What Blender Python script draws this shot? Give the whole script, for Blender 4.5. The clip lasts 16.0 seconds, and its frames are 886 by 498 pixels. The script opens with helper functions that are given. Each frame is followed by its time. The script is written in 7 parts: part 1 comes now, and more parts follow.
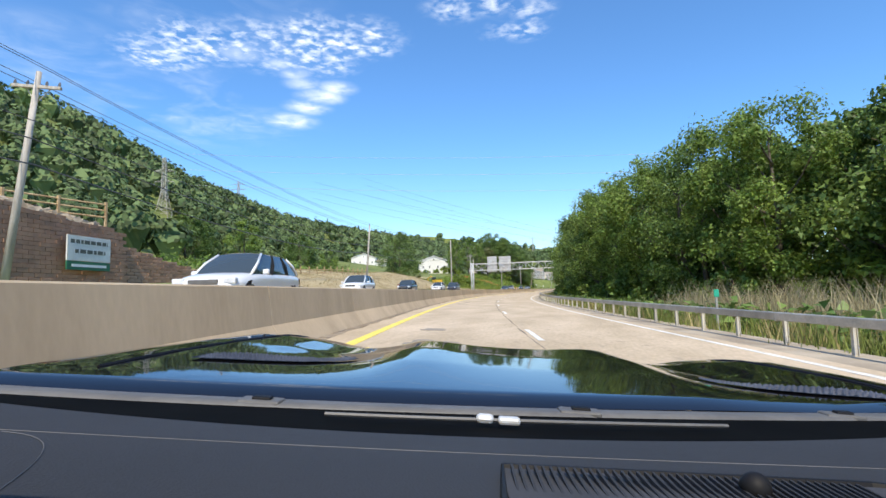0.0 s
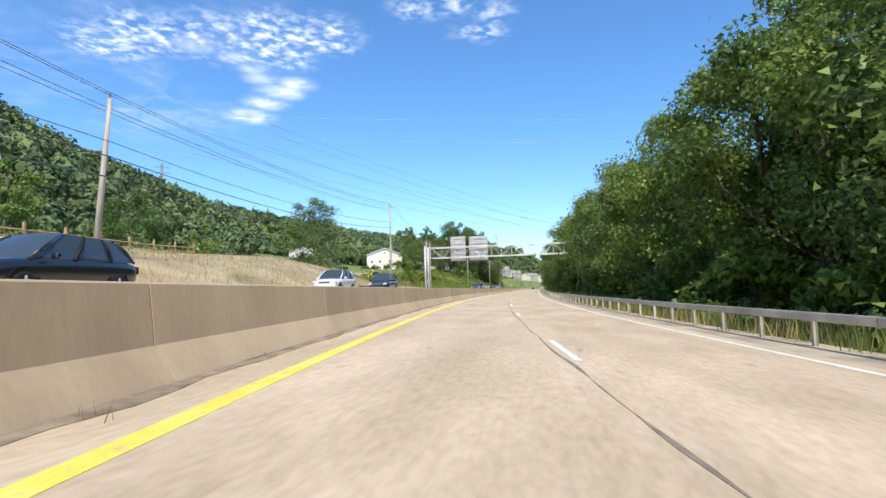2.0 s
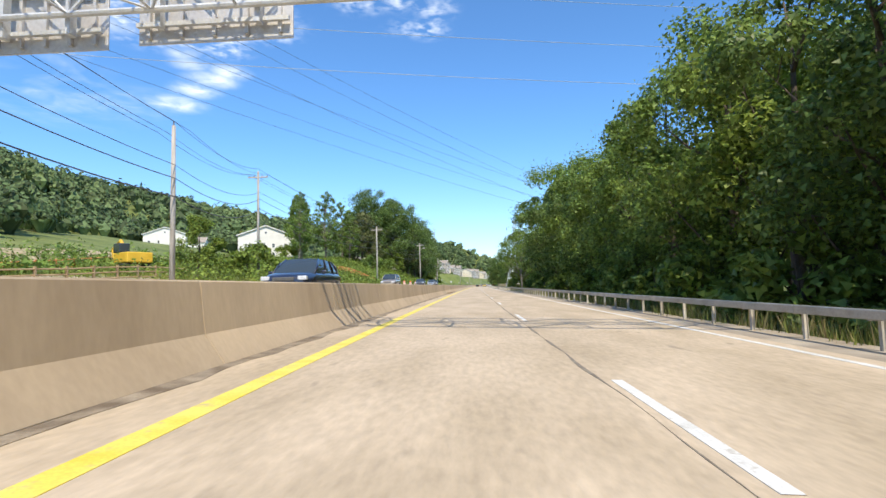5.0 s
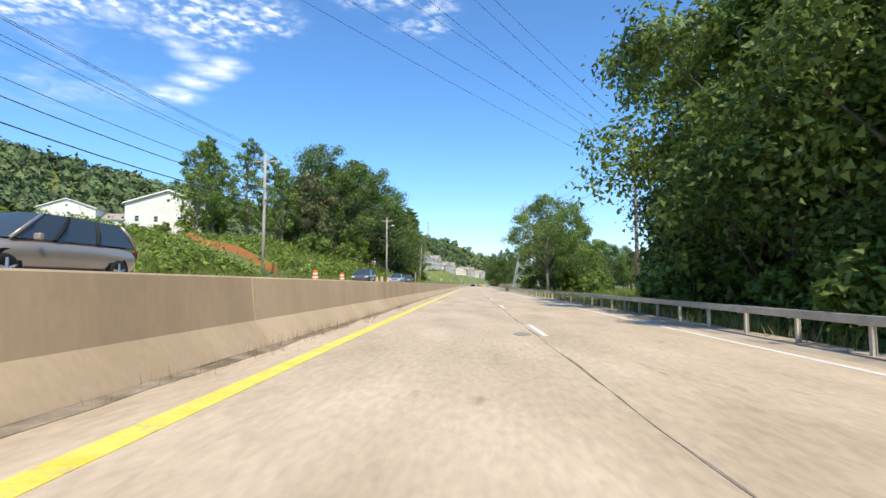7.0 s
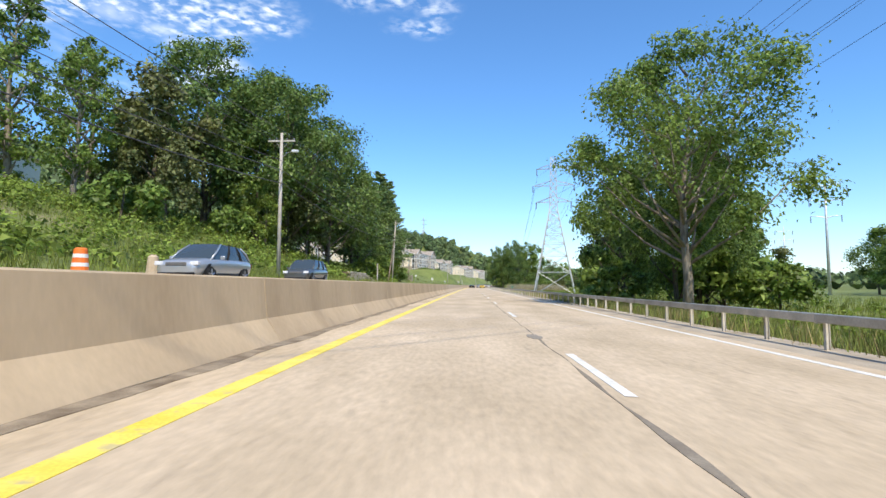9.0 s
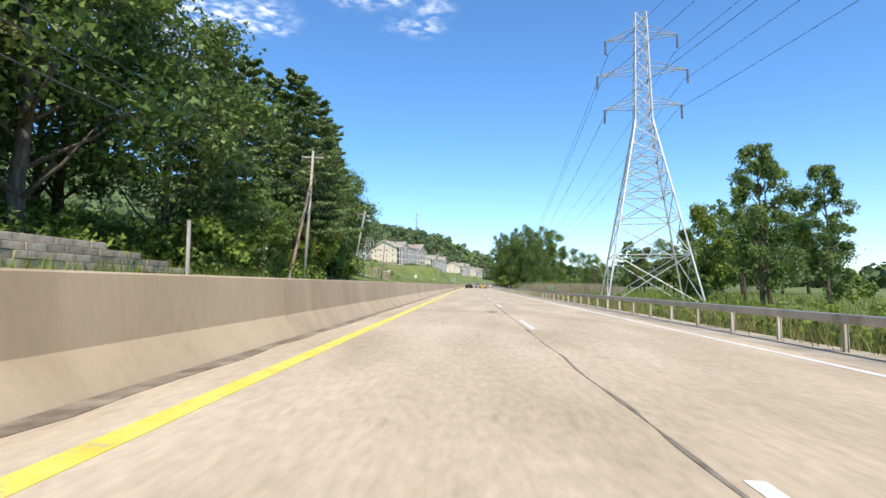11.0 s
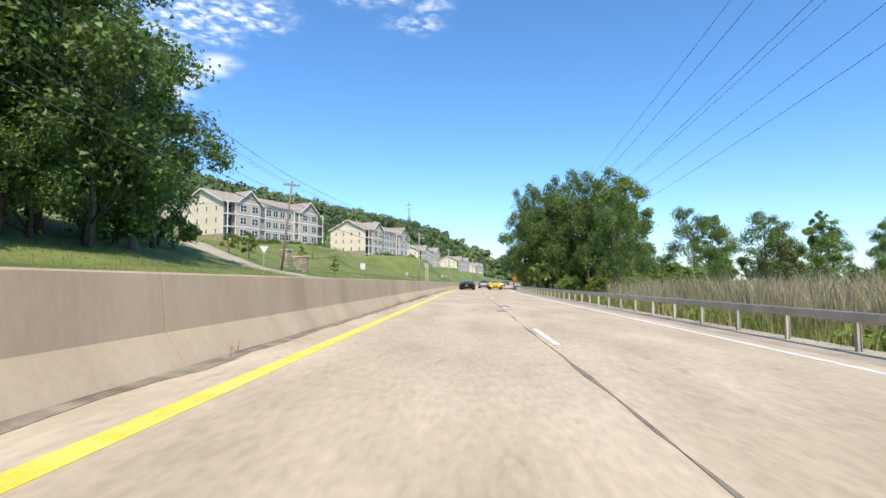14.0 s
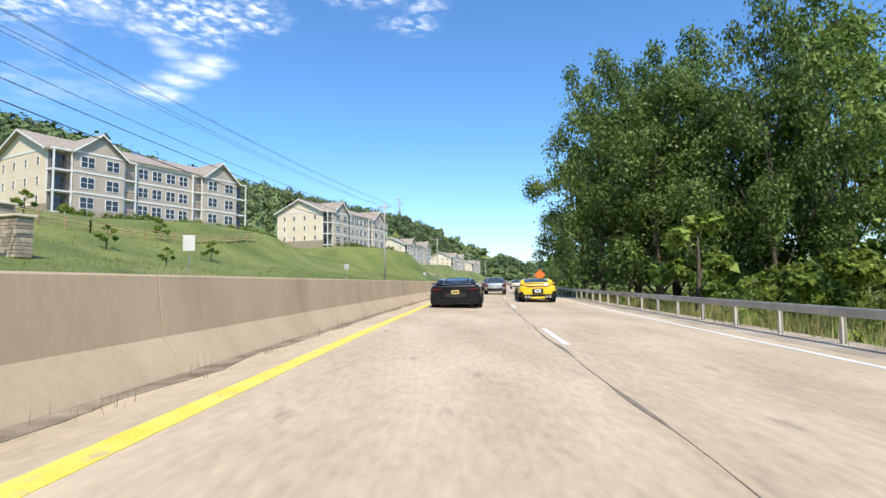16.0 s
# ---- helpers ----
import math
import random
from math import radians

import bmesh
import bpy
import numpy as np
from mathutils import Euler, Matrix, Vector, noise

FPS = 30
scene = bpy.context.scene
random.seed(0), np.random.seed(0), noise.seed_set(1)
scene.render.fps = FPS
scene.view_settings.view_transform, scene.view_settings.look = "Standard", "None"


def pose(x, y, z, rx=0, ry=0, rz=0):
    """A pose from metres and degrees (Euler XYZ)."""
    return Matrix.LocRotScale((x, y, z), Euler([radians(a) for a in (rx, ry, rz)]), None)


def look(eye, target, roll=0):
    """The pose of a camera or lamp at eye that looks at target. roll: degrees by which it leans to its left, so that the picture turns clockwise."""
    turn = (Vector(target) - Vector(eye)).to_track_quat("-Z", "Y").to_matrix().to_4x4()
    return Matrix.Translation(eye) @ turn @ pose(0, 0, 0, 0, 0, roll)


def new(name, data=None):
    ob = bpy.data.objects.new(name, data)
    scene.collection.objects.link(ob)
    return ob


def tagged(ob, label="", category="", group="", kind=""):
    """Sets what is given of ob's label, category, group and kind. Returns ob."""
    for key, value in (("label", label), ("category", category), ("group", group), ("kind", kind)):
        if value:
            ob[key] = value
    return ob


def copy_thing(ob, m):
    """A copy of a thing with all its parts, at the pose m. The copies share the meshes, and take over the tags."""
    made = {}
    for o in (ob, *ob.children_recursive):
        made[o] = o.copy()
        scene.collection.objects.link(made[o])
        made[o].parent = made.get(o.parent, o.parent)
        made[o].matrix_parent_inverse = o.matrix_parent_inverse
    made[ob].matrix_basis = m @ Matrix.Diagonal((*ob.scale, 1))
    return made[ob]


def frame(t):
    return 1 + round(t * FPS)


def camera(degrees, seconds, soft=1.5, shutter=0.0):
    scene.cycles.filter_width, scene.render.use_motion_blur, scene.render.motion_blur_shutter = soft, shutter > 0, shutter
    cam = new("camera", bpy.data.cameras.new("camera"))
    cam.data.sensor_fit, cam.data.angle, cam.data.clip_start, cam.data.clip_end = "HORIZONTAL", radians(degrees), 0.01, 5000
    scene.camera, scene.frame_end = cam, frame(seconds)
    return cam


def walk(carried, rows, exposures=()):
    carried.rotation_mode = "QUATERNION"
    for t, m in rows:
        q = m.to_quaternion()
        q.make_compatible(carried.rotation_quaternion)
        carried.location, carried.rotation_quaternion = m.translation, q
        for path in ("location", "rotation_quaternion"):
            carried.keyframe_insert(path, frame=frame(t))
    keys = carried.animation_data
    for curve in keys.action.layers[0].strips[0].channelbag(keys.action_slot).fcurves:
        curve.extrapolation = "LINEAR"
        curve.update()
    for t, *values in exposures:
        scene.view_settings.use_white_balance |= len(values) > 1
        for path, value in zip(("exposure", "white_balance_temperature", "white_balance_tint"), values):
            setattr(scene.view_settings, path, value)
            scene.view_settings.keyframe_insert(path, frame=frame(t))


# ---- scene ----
cam = camera(82.0, 16.0)
PATH = [
    (0.0, pose(14.871, 0.000, 1.000, 94.80, 1.55, 15.00)),
    (0.5, pose(12.189, 12.720, 1.000, 94.76, 1.58, 14.60)),
    (1.0, pose(9.662, 25.472, 1.000, 94.72, 1.60, 13.60)),
    (1.5, pose(7.396, 38.273, 1.000, 94.69, 1.60, 12.25)),
    (2.0, pose(5.460, 51.127, 1.000, 94.65, 1.60, 10.65)),
    (2.5, pose(3.889, 64.032, 1.000, 94.56, 1.73, 9.00)),
    (3.0, pose(2.684, 76.975, 1.000, 94.47, 1.85, 7.40)),
    (3.5, pose(1.809, 89.946, 1.000, 94.38, 2.05, 6.10)),
    (4.0, pose(1.194, 102.931, 1.000, 94.29, 2.05, 5.10)),
    (4.5, pose(0.795, 115.925, 1.000, 94.20, 2.00, 4.20)),
    (5.0, pose(0.547, 128.971, 1.000, 94.16, 1.55, 3.77)),
    (5.5, pose(0.385, 142.119, 1.000, 94.12, 1.10, 3.49)),
    (6.0, pose(0.271, 155.368, 1.000, 94.08, 0.77, 3.30)),
    (6.5, pose(0.186, 168.716, 1.000, 94.04, 0.43, 3.22)),
    (7.0, pose(0.119, 182.165, 1.000, 94.00, 0.10, 3.15)),
    (7.5, pose(0.071, 195.677, 1.000, 94.03, 0.07, 3.05)),
    (8.0, pose(0.042, 209.215, 1.000, 94.07, 0.03, 3.00)),
    (8.5, pose(0.018, 222.777, 1.000, 94.10, 0.00, 3.00)),
    (9.0, pose(0.000, 236.364, 1.000, 94.08, -0.20, 2.95)),
    (9.5, pose(0.000, 249.930, 1.000, 94.07, -0.16, 2.85)),
    (10.0, pose(0.025, 263.426, 1.000, 94.05, -0.12, 2.74)),
    (10.5, pose(0.073, 276.851, 1.000, 94.03, -0.08, 2.65)),
    (11.0, pose(0.139, 290.207, 1.000, 94.02, -0.04, 2.58)),
    (11.5, pose(0.223, 303.492, 1.000, 94.00, 0.00, 2.50)),
    (12.0, pose(0.314, 316.619, 1.000, 94.00, 0.00, 2.50)),
    (12.5, pose(0.404, 329.496, 1.000, 94.00, 0.00, 2.50)),
    (13.0, pose(0.492, 342.124, 1.000, 93.92, 0.00, 2.50)),
    (13.5, pose(0.584, 354.501, 1.000, 93.85, 0.00, 2.45)),
    (14.0, pose(0.680, 366.746, 1.000, 93.78, 0.07, 2.45)),
    (14.5, pose(0.771, 378.980, 1.000, 93.70, 0.13, 2.50)),
    (15.0, pose(0.867, 391.205, 1.000, 93.73, 0.20, 2.40)),
    (15.5, pose(0.984, 403.420, 1.000, 93.77, 0.40, 2.30)),
    (16.0, pose(1.143, 415.624, 1.000, 93.80, 0.60, 2.00)),
]
walk(cam, PATH)
scene.view_settings.exposure = 0.45

# ---- world and sun ----
SUN_AZ, SUN_EL = 165.0, 52.0      # clockwise from +y
world = bpy.data.worlds.new("sky")
scene.world = world
world.use_nodes = True
wn, wl = world.node_tree.nodes, world.node_tree.links
wn.clear()
w_out = wn.new("ShaderNodeOutputWorld")
w_bg = wn.new("ShaderNodeBackground")
w_sky = wn.new("ShaderNodeTexSky")
w_sky.sky_type = 'NISHITA'
w_sky.sun_disc = False
w_sky.sun_elevation = radians(SUN_EL)
w_sky.sun_rotation = radians(SUN_AZ)
w_sky.air_density = 1.0
w_sky.dust_density = 0.4
w_sky.ozone_density = 2.5
w_bg.inputs["Strength"].default_value = 0.15
w_tc = wn.new("ShaderNodeTexCoord")
w_sep = wn.new("ShaderNodeSeparateXYZ")
wl.new(w_tc.outputs["Generated"], w_sep.inputs[0])


def wmath(op, a, b=None):
    n = wn.new("ShaderNodeMath")
    n.operation = op
    for i, v in enumerate((a, b)):
        if v is None:
            continue
        if isinstance(v, (int, float)):
            n.inputs[i].default_value = v
        else:
            wl.new(v, n.inputs[i])
    return n.outputs[0]


zc = wmath('MAXIMUM', w_sep.outputs[2], 0.06)
cxx, cyy = wmath('DIVIDE', w_sep.outputs[0], zc), wmath('DIVIDE', w_sep.outputs[1], zc)
w_com = wn.new("ShaderNodeCombineXYZ")
wl.new(cxx, w_com.inputs[0])
wl.new(cyy, w_com.inputs[1])


def blob(x, y, r0, r1):
    d = wn.new("ShaderNodeVectorMath")
    d.operation = 'DISTANCE'
    wl.new(w_com.outputs[0], d.inputs[0])
    d.inputs[1].default_value = (x, y, 0)
    m = wn.new("ShaderNodeMapRange")
    m.interpolation_type = 'SMOOTHSTEP'
    wl.new(d.outputs["Value"], m.inputs[0])
    m.inputs[1].default_value, m.inputs[2].default_value = r0, r1
    m.inputs[3].default_value, m.inputs[4].default_value = 1.0, 0.0
    return m.outputs[0]


def cloud_noise(scale, detail, lo, hi, dist=0.6):
    n = wn.new("ShaderNodeTexNoise")
    wl.new(w_com.outputs[0], n.inputs["Vector"])
    n.inputs["Scale"].default_value = scale
    n.inputs["Detail"].default_value = detail
    n.inputs["Distortion"].default_value = dist
    m = wn.new("ShaderNodeMapRange")
    wl.new(n.outputs["Fac"], m.inputs[0])
    m.inputs[1].default_value, m.inputs[2].default_value = lo, hi
    return m.outputs[0]


def any_of(parts):
    out = blob(*parts[0])
    for p in parts[1:]:
        out = wmath('MAXIMUM', out, blob(*p))
    return out


puffs = cloud_noise(21.0, 4.0, 0.40, 0.66, 0.25)
wisps = cloud_noise(7.0, 7.0, 0.36, 0.70, 1.2)
veil = cloud_noise(2.6, 6.0, 0.42, 0.78, 0.8)
solid = cloud_noise(9.0, 7.0, 0.22, 0.62, 0.5)
# a rippled bank, a streak that runs down from it to a bright tuft, and a small bank apart
bank = any_of([(-1.40, 1.62, .04, .26), (-1.18, 1.74, .06, .30), (-0.96, 1.76, .05, .28), (-0.78, 1.80, .03, .22), (-1.02, 1.92, .04, .20), (-1.62, 1.66, .0, .26)])
streak = any_of([(-1.22, 1.88, .0, .10), (-1.20, 1.99, .0, .10), (-1.22, 2.10, .0, .12), (-1.30, 1.74, .0, .12)])
tuft = any_of([(-1.10, 2.20, .0, .13), (-1.22, 2.27, .02, .16), (-1.36, 2.38, .0, .16), (-1.56, 2.54, .0, .20)])
apart = any_of([(-0.38, 1.68, .0, .15), (-0.24, 1.70, .0, .12), (-0.12, 1.78, .0, .12), (-0.16, 1.92, .0, .12), (-0.26, 1.90, .0, .10)])
faint = any_of([(-2.0, 1.58, .1, .5), (-2.0, 2.3, .2, .8), (-1.7, 1.98, .05, .35), (-1.2, 1.5, .1, .5)])
ma = wmath('MULTIPLY', wmath('MAXIMUM', bank, wmath('MULTIPLY', apart, 0.65)), wmath('MULTIPLY', puffs, wmath('ADD', wisps, 0.35)))
mb = wmath('MULTIPLY', wmath('MAXIMUM', tuft, wmath('MULTIPLY', streak, 0.75)), solid)
mc = wmath('MULTIPLY', wmath('MULTIPLY', wmath('MAXIMUM', faint, bank), wmath('MULTIPLY', veil, wmath('ADD', wisps, 0.4))), 0.36)
cloud = wmath('MINIMUM', wmath('MAXIMUM', wmath('MAXIMUM', ma, wmath('MULTIPLY', mb, 0.95)), mc), 0.92)
w_mix = wn.new("ShaderNodeMixRGB")
wl.new(cloud, w_mix.inputs[0])
w_tint = wn.new("ShaderNodeMixRGB")
w_tint.blend_type = 'MULTIPLY'
w_tint.inputs[0].default_value = 1.0
wl.new(w_sky.outputs[0], w_tint.inputs[1])
w_hz = wn.new("ShaderNodeMapRange")
w_hz.interpolation_type = 'SMOOTHSTEP'
wl.new(w_sep.outputs[2], w_hz.inputs[0])
w_hz.inputs[1].default_value, w_hz.inputs[2].default_value = 0.0, 0.30
w_tc2 = wn.new("ShaderNodeMixRGB")
wl.new(w_hz.outputs[0], w_tc2.inputs[0])
w_tc2.inputs[1].default_value = (0.80, 0.93, 1.08, 1)
w_tc2.inputs[2].default_value = (0.60, 0.92, 1.18, 1)
wl.new(w_tc2.outputs[0], w_tint.inputs[2])
wl.new(w_tint.outputs[0], w_mix.inputs[1])
w_mix.inputs[2].default_value = (5.8, 6.25, 6.8, 1)
wl.new(w_mix.outputs[0], w_bg.inputs["Color"])
wl.new(w_bg.outputs[0], w_out.inputs["Surface"])

sun_data = bpy.data.lights.new("sun", 'SUN')
sun_data.energy, sun_data.angle, sun_data.color = 3.9, radians(0.53), (1.0, 0.885, 0.71)
sun = new("sun", sun_data)
_a, _e = radians(SUN_AZ), radians(SUN_EL)
sun.matrix_world = look((100 * math.sin(_a) * math.cos(_e), 100 * math.cos(_a) * math.cos(_e), 100 * math.sin(_e)), (0, 0, 0))


# ---- materials ----
def ramp_mat(name, c0, c1, scale=4.0, rough=0.8, metal=0.0, bump=0.0, bscale=40.0, fine=(0.85, 1.1), spots=None, island=0.0,
             objrand=0.0, detail=6.0, trans=0.0, coat=0.0, stretch=None, spec=0.5):
    m = bpy.data.materials.new(name)
    m.use_nodes = True
    nt = m.node_tree
    nn, ll = nt.nodes, nt.links
    b = nn["Principled BSDF"]
    tc = nn.new("ShaderNodeTexCoord")
    src = tc.outputs["Object"]
    if stretch:
        mp = nn.new("ShaderNodeMapping")
        mp.inputs["Scale"].default_value = stretch
        ll.new(src, mp.inputs[0])
        src = mp.outputs[0]
    n1 = nn.new("ShaderNodeTexNoise")
    n1.inputs["Scale"].default_value, n1.inputs["Detail"].default_value = scale, detail
    ll.new(src, n1.inputs["Vector"])
    r = nn.new("ShaderNodeValToRGB")
    r.color_ramp.elements[0].position, r.color_ramp.elements[1].position = 0.33, 0.68
    r.color_ramp.elements[0].color, r.color_ramp.elements[1].color = (*c0, 1), (*c1, 1)
    ll.new(n1.outputs["Fac"], r.inputs[0])
    col = r.outputs[0]
    n2 = nn.new("ShaderNodeTexNoise")
    n2.inputs["Scale"].default_value, n2.inputs["Detail"].default_value = bscale, 4.0
    ll.new(src, n2.inputs["Vector"])

    def factor(value, lo, hi, col):
        mr = nn.new("ShaderNodeMapRange")
        ll.new(value, mr.inputs[0])
        mr.inputs[1].default_value, mr.inputs[2].default_value = 0.25, 0.75
        mr.inputs[3].default_value, mr.inputs[4].default_value = lo, hi
        mx = nn.new("ShaderNodeMixRGB")
        mx.blend_type = 'MULTIPLY'
        mx.inputs[0].default_value = 1.0
        ll.new(col, mx.inputs[1])
        ll.new(mr.outputs[0], mx.inputs[2])
        return mx.outputs[0]

    col = factor(n2.outputs["Fac"], fine[0], fine[1], col)
    if spots:
        n3 = nn.new("ShaderNodeTexNoise")
        n3.inputs["Scale"].default_value, n3.inputs["Detail"].default_value = spots[0], 8.0
        ll.new(src, n3.inputs["Vector"])
        mr = nn.new("ShaderNodeMapRange")
        ll.new(n3.outputs["Fac"], mr.inputs[0])
        mr.inputs[1].default_value, mr.inputs[2].default_value = spots[1], spots[1] + 0.12
        mx = nn.new("ShaderNodeMixRGB")
        ll.new(mr.outputs[0], mx.inputs[0])
        ll.new(col, mx.inputs[1])
        mx.inputs[2].default_value = (*spots[2], 1)
        col = mx.outputs[0]
    if island:
        g = nn.new("ShaderNodeNewGeometry")
        col = factor(g.outputs["Random Per Island"], 1 - island, 1 + island, col)
    if objrand:
        g = nn.new("ShaderNodeObjectInfo")
        col = factor(g.outputs["Random"], 1 - objrand, 1 + objrand, col)
    ll.new(col, b.inputs["Base Color"])
    b.inputs["Roughness"].default_value = rough
    b.inputs["Metallic"].default_value = metal
    b.inputs["Specular IOR Level"].default_value = spec
    if coat:
        b.inputs["Coat Weight"].default_value = coat
        b.inputs["Coat Roughness"].default_value = 0.04
    if bump:
        bp = nn.new("ShaderNodeBump")
        bp.inputs["Strength"].default_value, bp.inputs["Distance"].default_value = bump, 0.02
        ll.new(n2.outputs["Fac"], bp.inputs["Height"])
        ll.new(bp.outputs[0], b.inputs["Normal"])
    if trans:
        tr = nn.new("ShaderNodeBsdfTranslucent")
        ll.new(col, tr.inputs[0])
        ms = nn.new("ShaderNodeMixShader")
        ms.inputs[0].default_value = trans
        ll.new(b.outputs[0], ms.inputs[1])
        ll.new(tr.outputs[0], ms.inputs[2])
        ll.new(ms.outputs[0], nn["Material Output"].inputs[0])
    return m


def glass_mat(name, tint, rough=0.03):
    m = bpy.data.materials.new(name)
    m.use_nodes = True
    b = m.node_tree.nodes["Principled BSDF"]
    b.inputs["Base Color"].default_value = (*tint, 1)
    b.inputs["Roughness"].default_value = rough
    b.inputs["Specular IOR Level"].default_value = 0.7
    return m


M = {}
M["road"] = ramp_mat("worn_concrete_road", (0.44, 0.35, 0.235), (0.60, 0.485, 0.345), 0.5, 0.92, bump=0.35, bscale=9, fine=(0.84, 1.12),
                     spots=(2.2, 0.64, (0.36, 0.29, 0.205)), stretch=(1.6, 0.5, 1), detail=10)
M["road_far"] = ramp_mat("opposite_road", (0.37, 0.31, 0.235), (0.49, 0.42, 0.32), 0.3, 0.9, bump=0.2, bscale=20)
M["shoulder"] = ramp_mat("gritty_shoulder", (0.30, 0.25, 0.19), (0.50, 0.43, 0.33), 0.9, 0.95, bump=0.5, bscale=30)
M["patch"] = ramp_mat("asphalt_patch", (0.22, 0.195, 0.16), (0.34, 0.30, 0.245), 1.2, 0.9, bump=0.4, bscale=50)
M["crack"] = ramp_mat("dark_crack", (0.16, 0.13, 0.10), (0.30, 0.26, 0.20), 3.0, 0.95)
M["grit"] = ramp_mat("gutter_grit", (0.16, 0.12, 0.08), (0.36, 0.30, 0.22), 3.0, 1.0, bump=0.8, bscale=40)
M["yellow"] = ramp_mat("yellow_paint", (0.76, 0.60, 0.07), (0.86, 0.72, 0.15), 3.0, 0.7, spots=(7.0, 0.60, (0.55, 0.46, 0.22)))
M["white"] = ramp_mat("white_paint", (0.66, 0.65, 0.60), (0.82, 0.81, 0.77), 3.0, 0.7, spots=(8.0, 0.62, (0.45, 0.41, 0.34)))
M["barrier"] = ramp_mat("barrier_concrete", (0.44, 0.34, 0.225), (0.55, 0.435, 0.295), 0.8, 0.92, bump=0.06, bscale=14, objrand=0.05, fine=(0.93, 1.05),
                        spots=(0.45, 0.62, (0.38, 0.29, 0.19)), stretch=(1, 1, 0.35))
M["galv"] = ramp_mat("weathered_galvanised_steel", (0.36, 0.35, 0.32), (0.52, 0.50, 0.46), 2.0, 0.55, 0.6, bscale=25, objrand=0.08,
                     spots=(1.2, 0.66, (0.25, 0.17, 0.10)))
M["post"] = ramp_mat("weathered_post", (0.42, 0.40, 0.36), (0.60, 0.57, 0.50), 3.0, 0.75, 0.2, bscale=25, objrand=0.15)
M["steel"] = ramp_mat("grey_painted_steel", (0.52, 0.53, 0.53), (0.66, 0.67, 0.67), 2.0, 0.5, 0.3, bscale=20)
M["tower"] = ramp_mat("galvanised_tower_steel", (0.48, 0.50, 0.51), (0.62, 0.64, 0.65), 2.0, 0.5, 0.4, bscale=20)
M["signback"] = ramp_mat("aluminium_sign_back", (0.50, 0.48, 0.46), (0.62, 0.60, 0.57), 1.2, 0.5, 0.4, bscale=12, spots=(2.0, 0.68, (0.42, 0.38, 0.35)))
M["wood_pole"] = ramp_mat("weathered_pole_wood", (0.36, 0.32, 0.27), (0.56, 0.52, 0.46), 1.5, 0.9, bump=0.4, bscale=12, stretch=(6, 6, 0.5))
M["brown_pole"] = ramp_mat("brown_pole_wood", (0.20, 0.15, 0.11), (0.34, 0.27, 0.21), 1.5, 0.9, bump=0.4, bscale=12, stretch=(6, 6, 0.5))
M["rust_pole"] = ramp_mat("weathering_steel", (0.30, 0.22, 0.18), (0.42, 0.33, 0.28), 1.0, 0.7, bscale=10)
M["cable"] = ramp_mat("cable", (0.05, 0.05, 0.06), (0.09, 0.09, 0.10), 1.0, 0.6)
# pale copy of the cable: sunlight on the wires put into the colour
M["cable_sunlit"] = ramp_mat("sunlit_cable_tone", (0.55, 0.58, 0.62), (0.75, 0.78, 0.82), 1.0, 0.4, 0.3)
M["insul"] = ramp_mat("insulator", (0.10, 0.10, 0.11), (0.18, 0.18, 0.2), 3.0, 0.3)
M["bark"] = ramp_mat("bark", (0.07, 0.055, 0.04), (0.17, 0.14, 0.11), 2.0, 0.95, bump=0.8, bscale=18, stretch=(4, 4, 0.8))
M["bark_pale"] = ramp_mat("pale_bark", (0.16, 0.13, 0.10), (0.32, 0.28, 0.23), 2.0, 0.95, bump=0.6, bscale=18, stretch=(4, 4, 0.8))
M["leaf"] = ramp_mat("leaf_green", (0.125, 0.201, 0.039), (0.271, 0.369, 0.085), 0.35, 0.5, island=0.38, bscale=2.0, trans=0.40, detail=3, spec=0.3)
M["leaf_dark"] = ramp_mat("leaf_dark_green", (0.088, 0.153, 0.039), (0.206, 0.289, 0.073), 0.35, 0.45, island=0.38, bscale=2.0, trans=0.38, detail=3, spec=0.3)
M["leaf_light"] = ramp_mat("leaf_light_green", (0.147, 0.212, 0.033), (0.283, 0.366, 0.071), 0.35, 0.55, island=0.45, bscale=2.0, trans=0.42, detail=3, spec=0.3)
M["leaf_olive"] = ramp_mat("leaf_olive", (0.095, 0.12, 0.03), (0.19, 0.205, 0.07), 0.35, 0.6, island=0.40, bscale=2.0, trans=0.30, detail=3)
M["needle"] = ramp_mat("pine_needles", (0.115, 0.190, 0.054), (0.231, 0.312, 0.108), 0.4, 0.6, island=0.4, bscale=2.0, trans=0.35, detail=3)
M["forest"] = ramp_mat("far_forest", (0.067, 0.110, 0.040), (0.146, 0.201, 0.071), 0.02, 0.8, island=0.45, bscale=0.5, trans=0.15, detail=4)
M["grass"] = ramp_mat("verge_grass", (0.13, 0.17, 0.035), (0.27, 0.29, 0.08), 0.15, 0.8, island=0.45, bscale=1.0, trans=0.35)
M["bank_grass"] = ramp_mat("bank_grass", (0.17, 0.21, 0.035), (0.30, 0.34, 0.075), 0.2, 0.8, island=0.4, bscale=1.0, trans=0.45)
M["dry_grass"] = ramp_mat("dry_grass", (0.26, 0.21, 0.09), (0.44, 0.36, 0.18), 0.3, 0.9, island=0.35, bscale=1.0, trans=0.3)
M["reed"] = ramp_mat("tan_reeds", (0.34, 0.30, 0.17), (0.56, 0.48, 0.31), 0.3, 0.9, island=0.35, bscale=1.0, trans=0.45)
M["weed"] = ramp_mat("dead_weed", (0.15, 0.11, 0.07), (0.30, 0.22, 0.13), 3.0, 0.95, island=0.4)
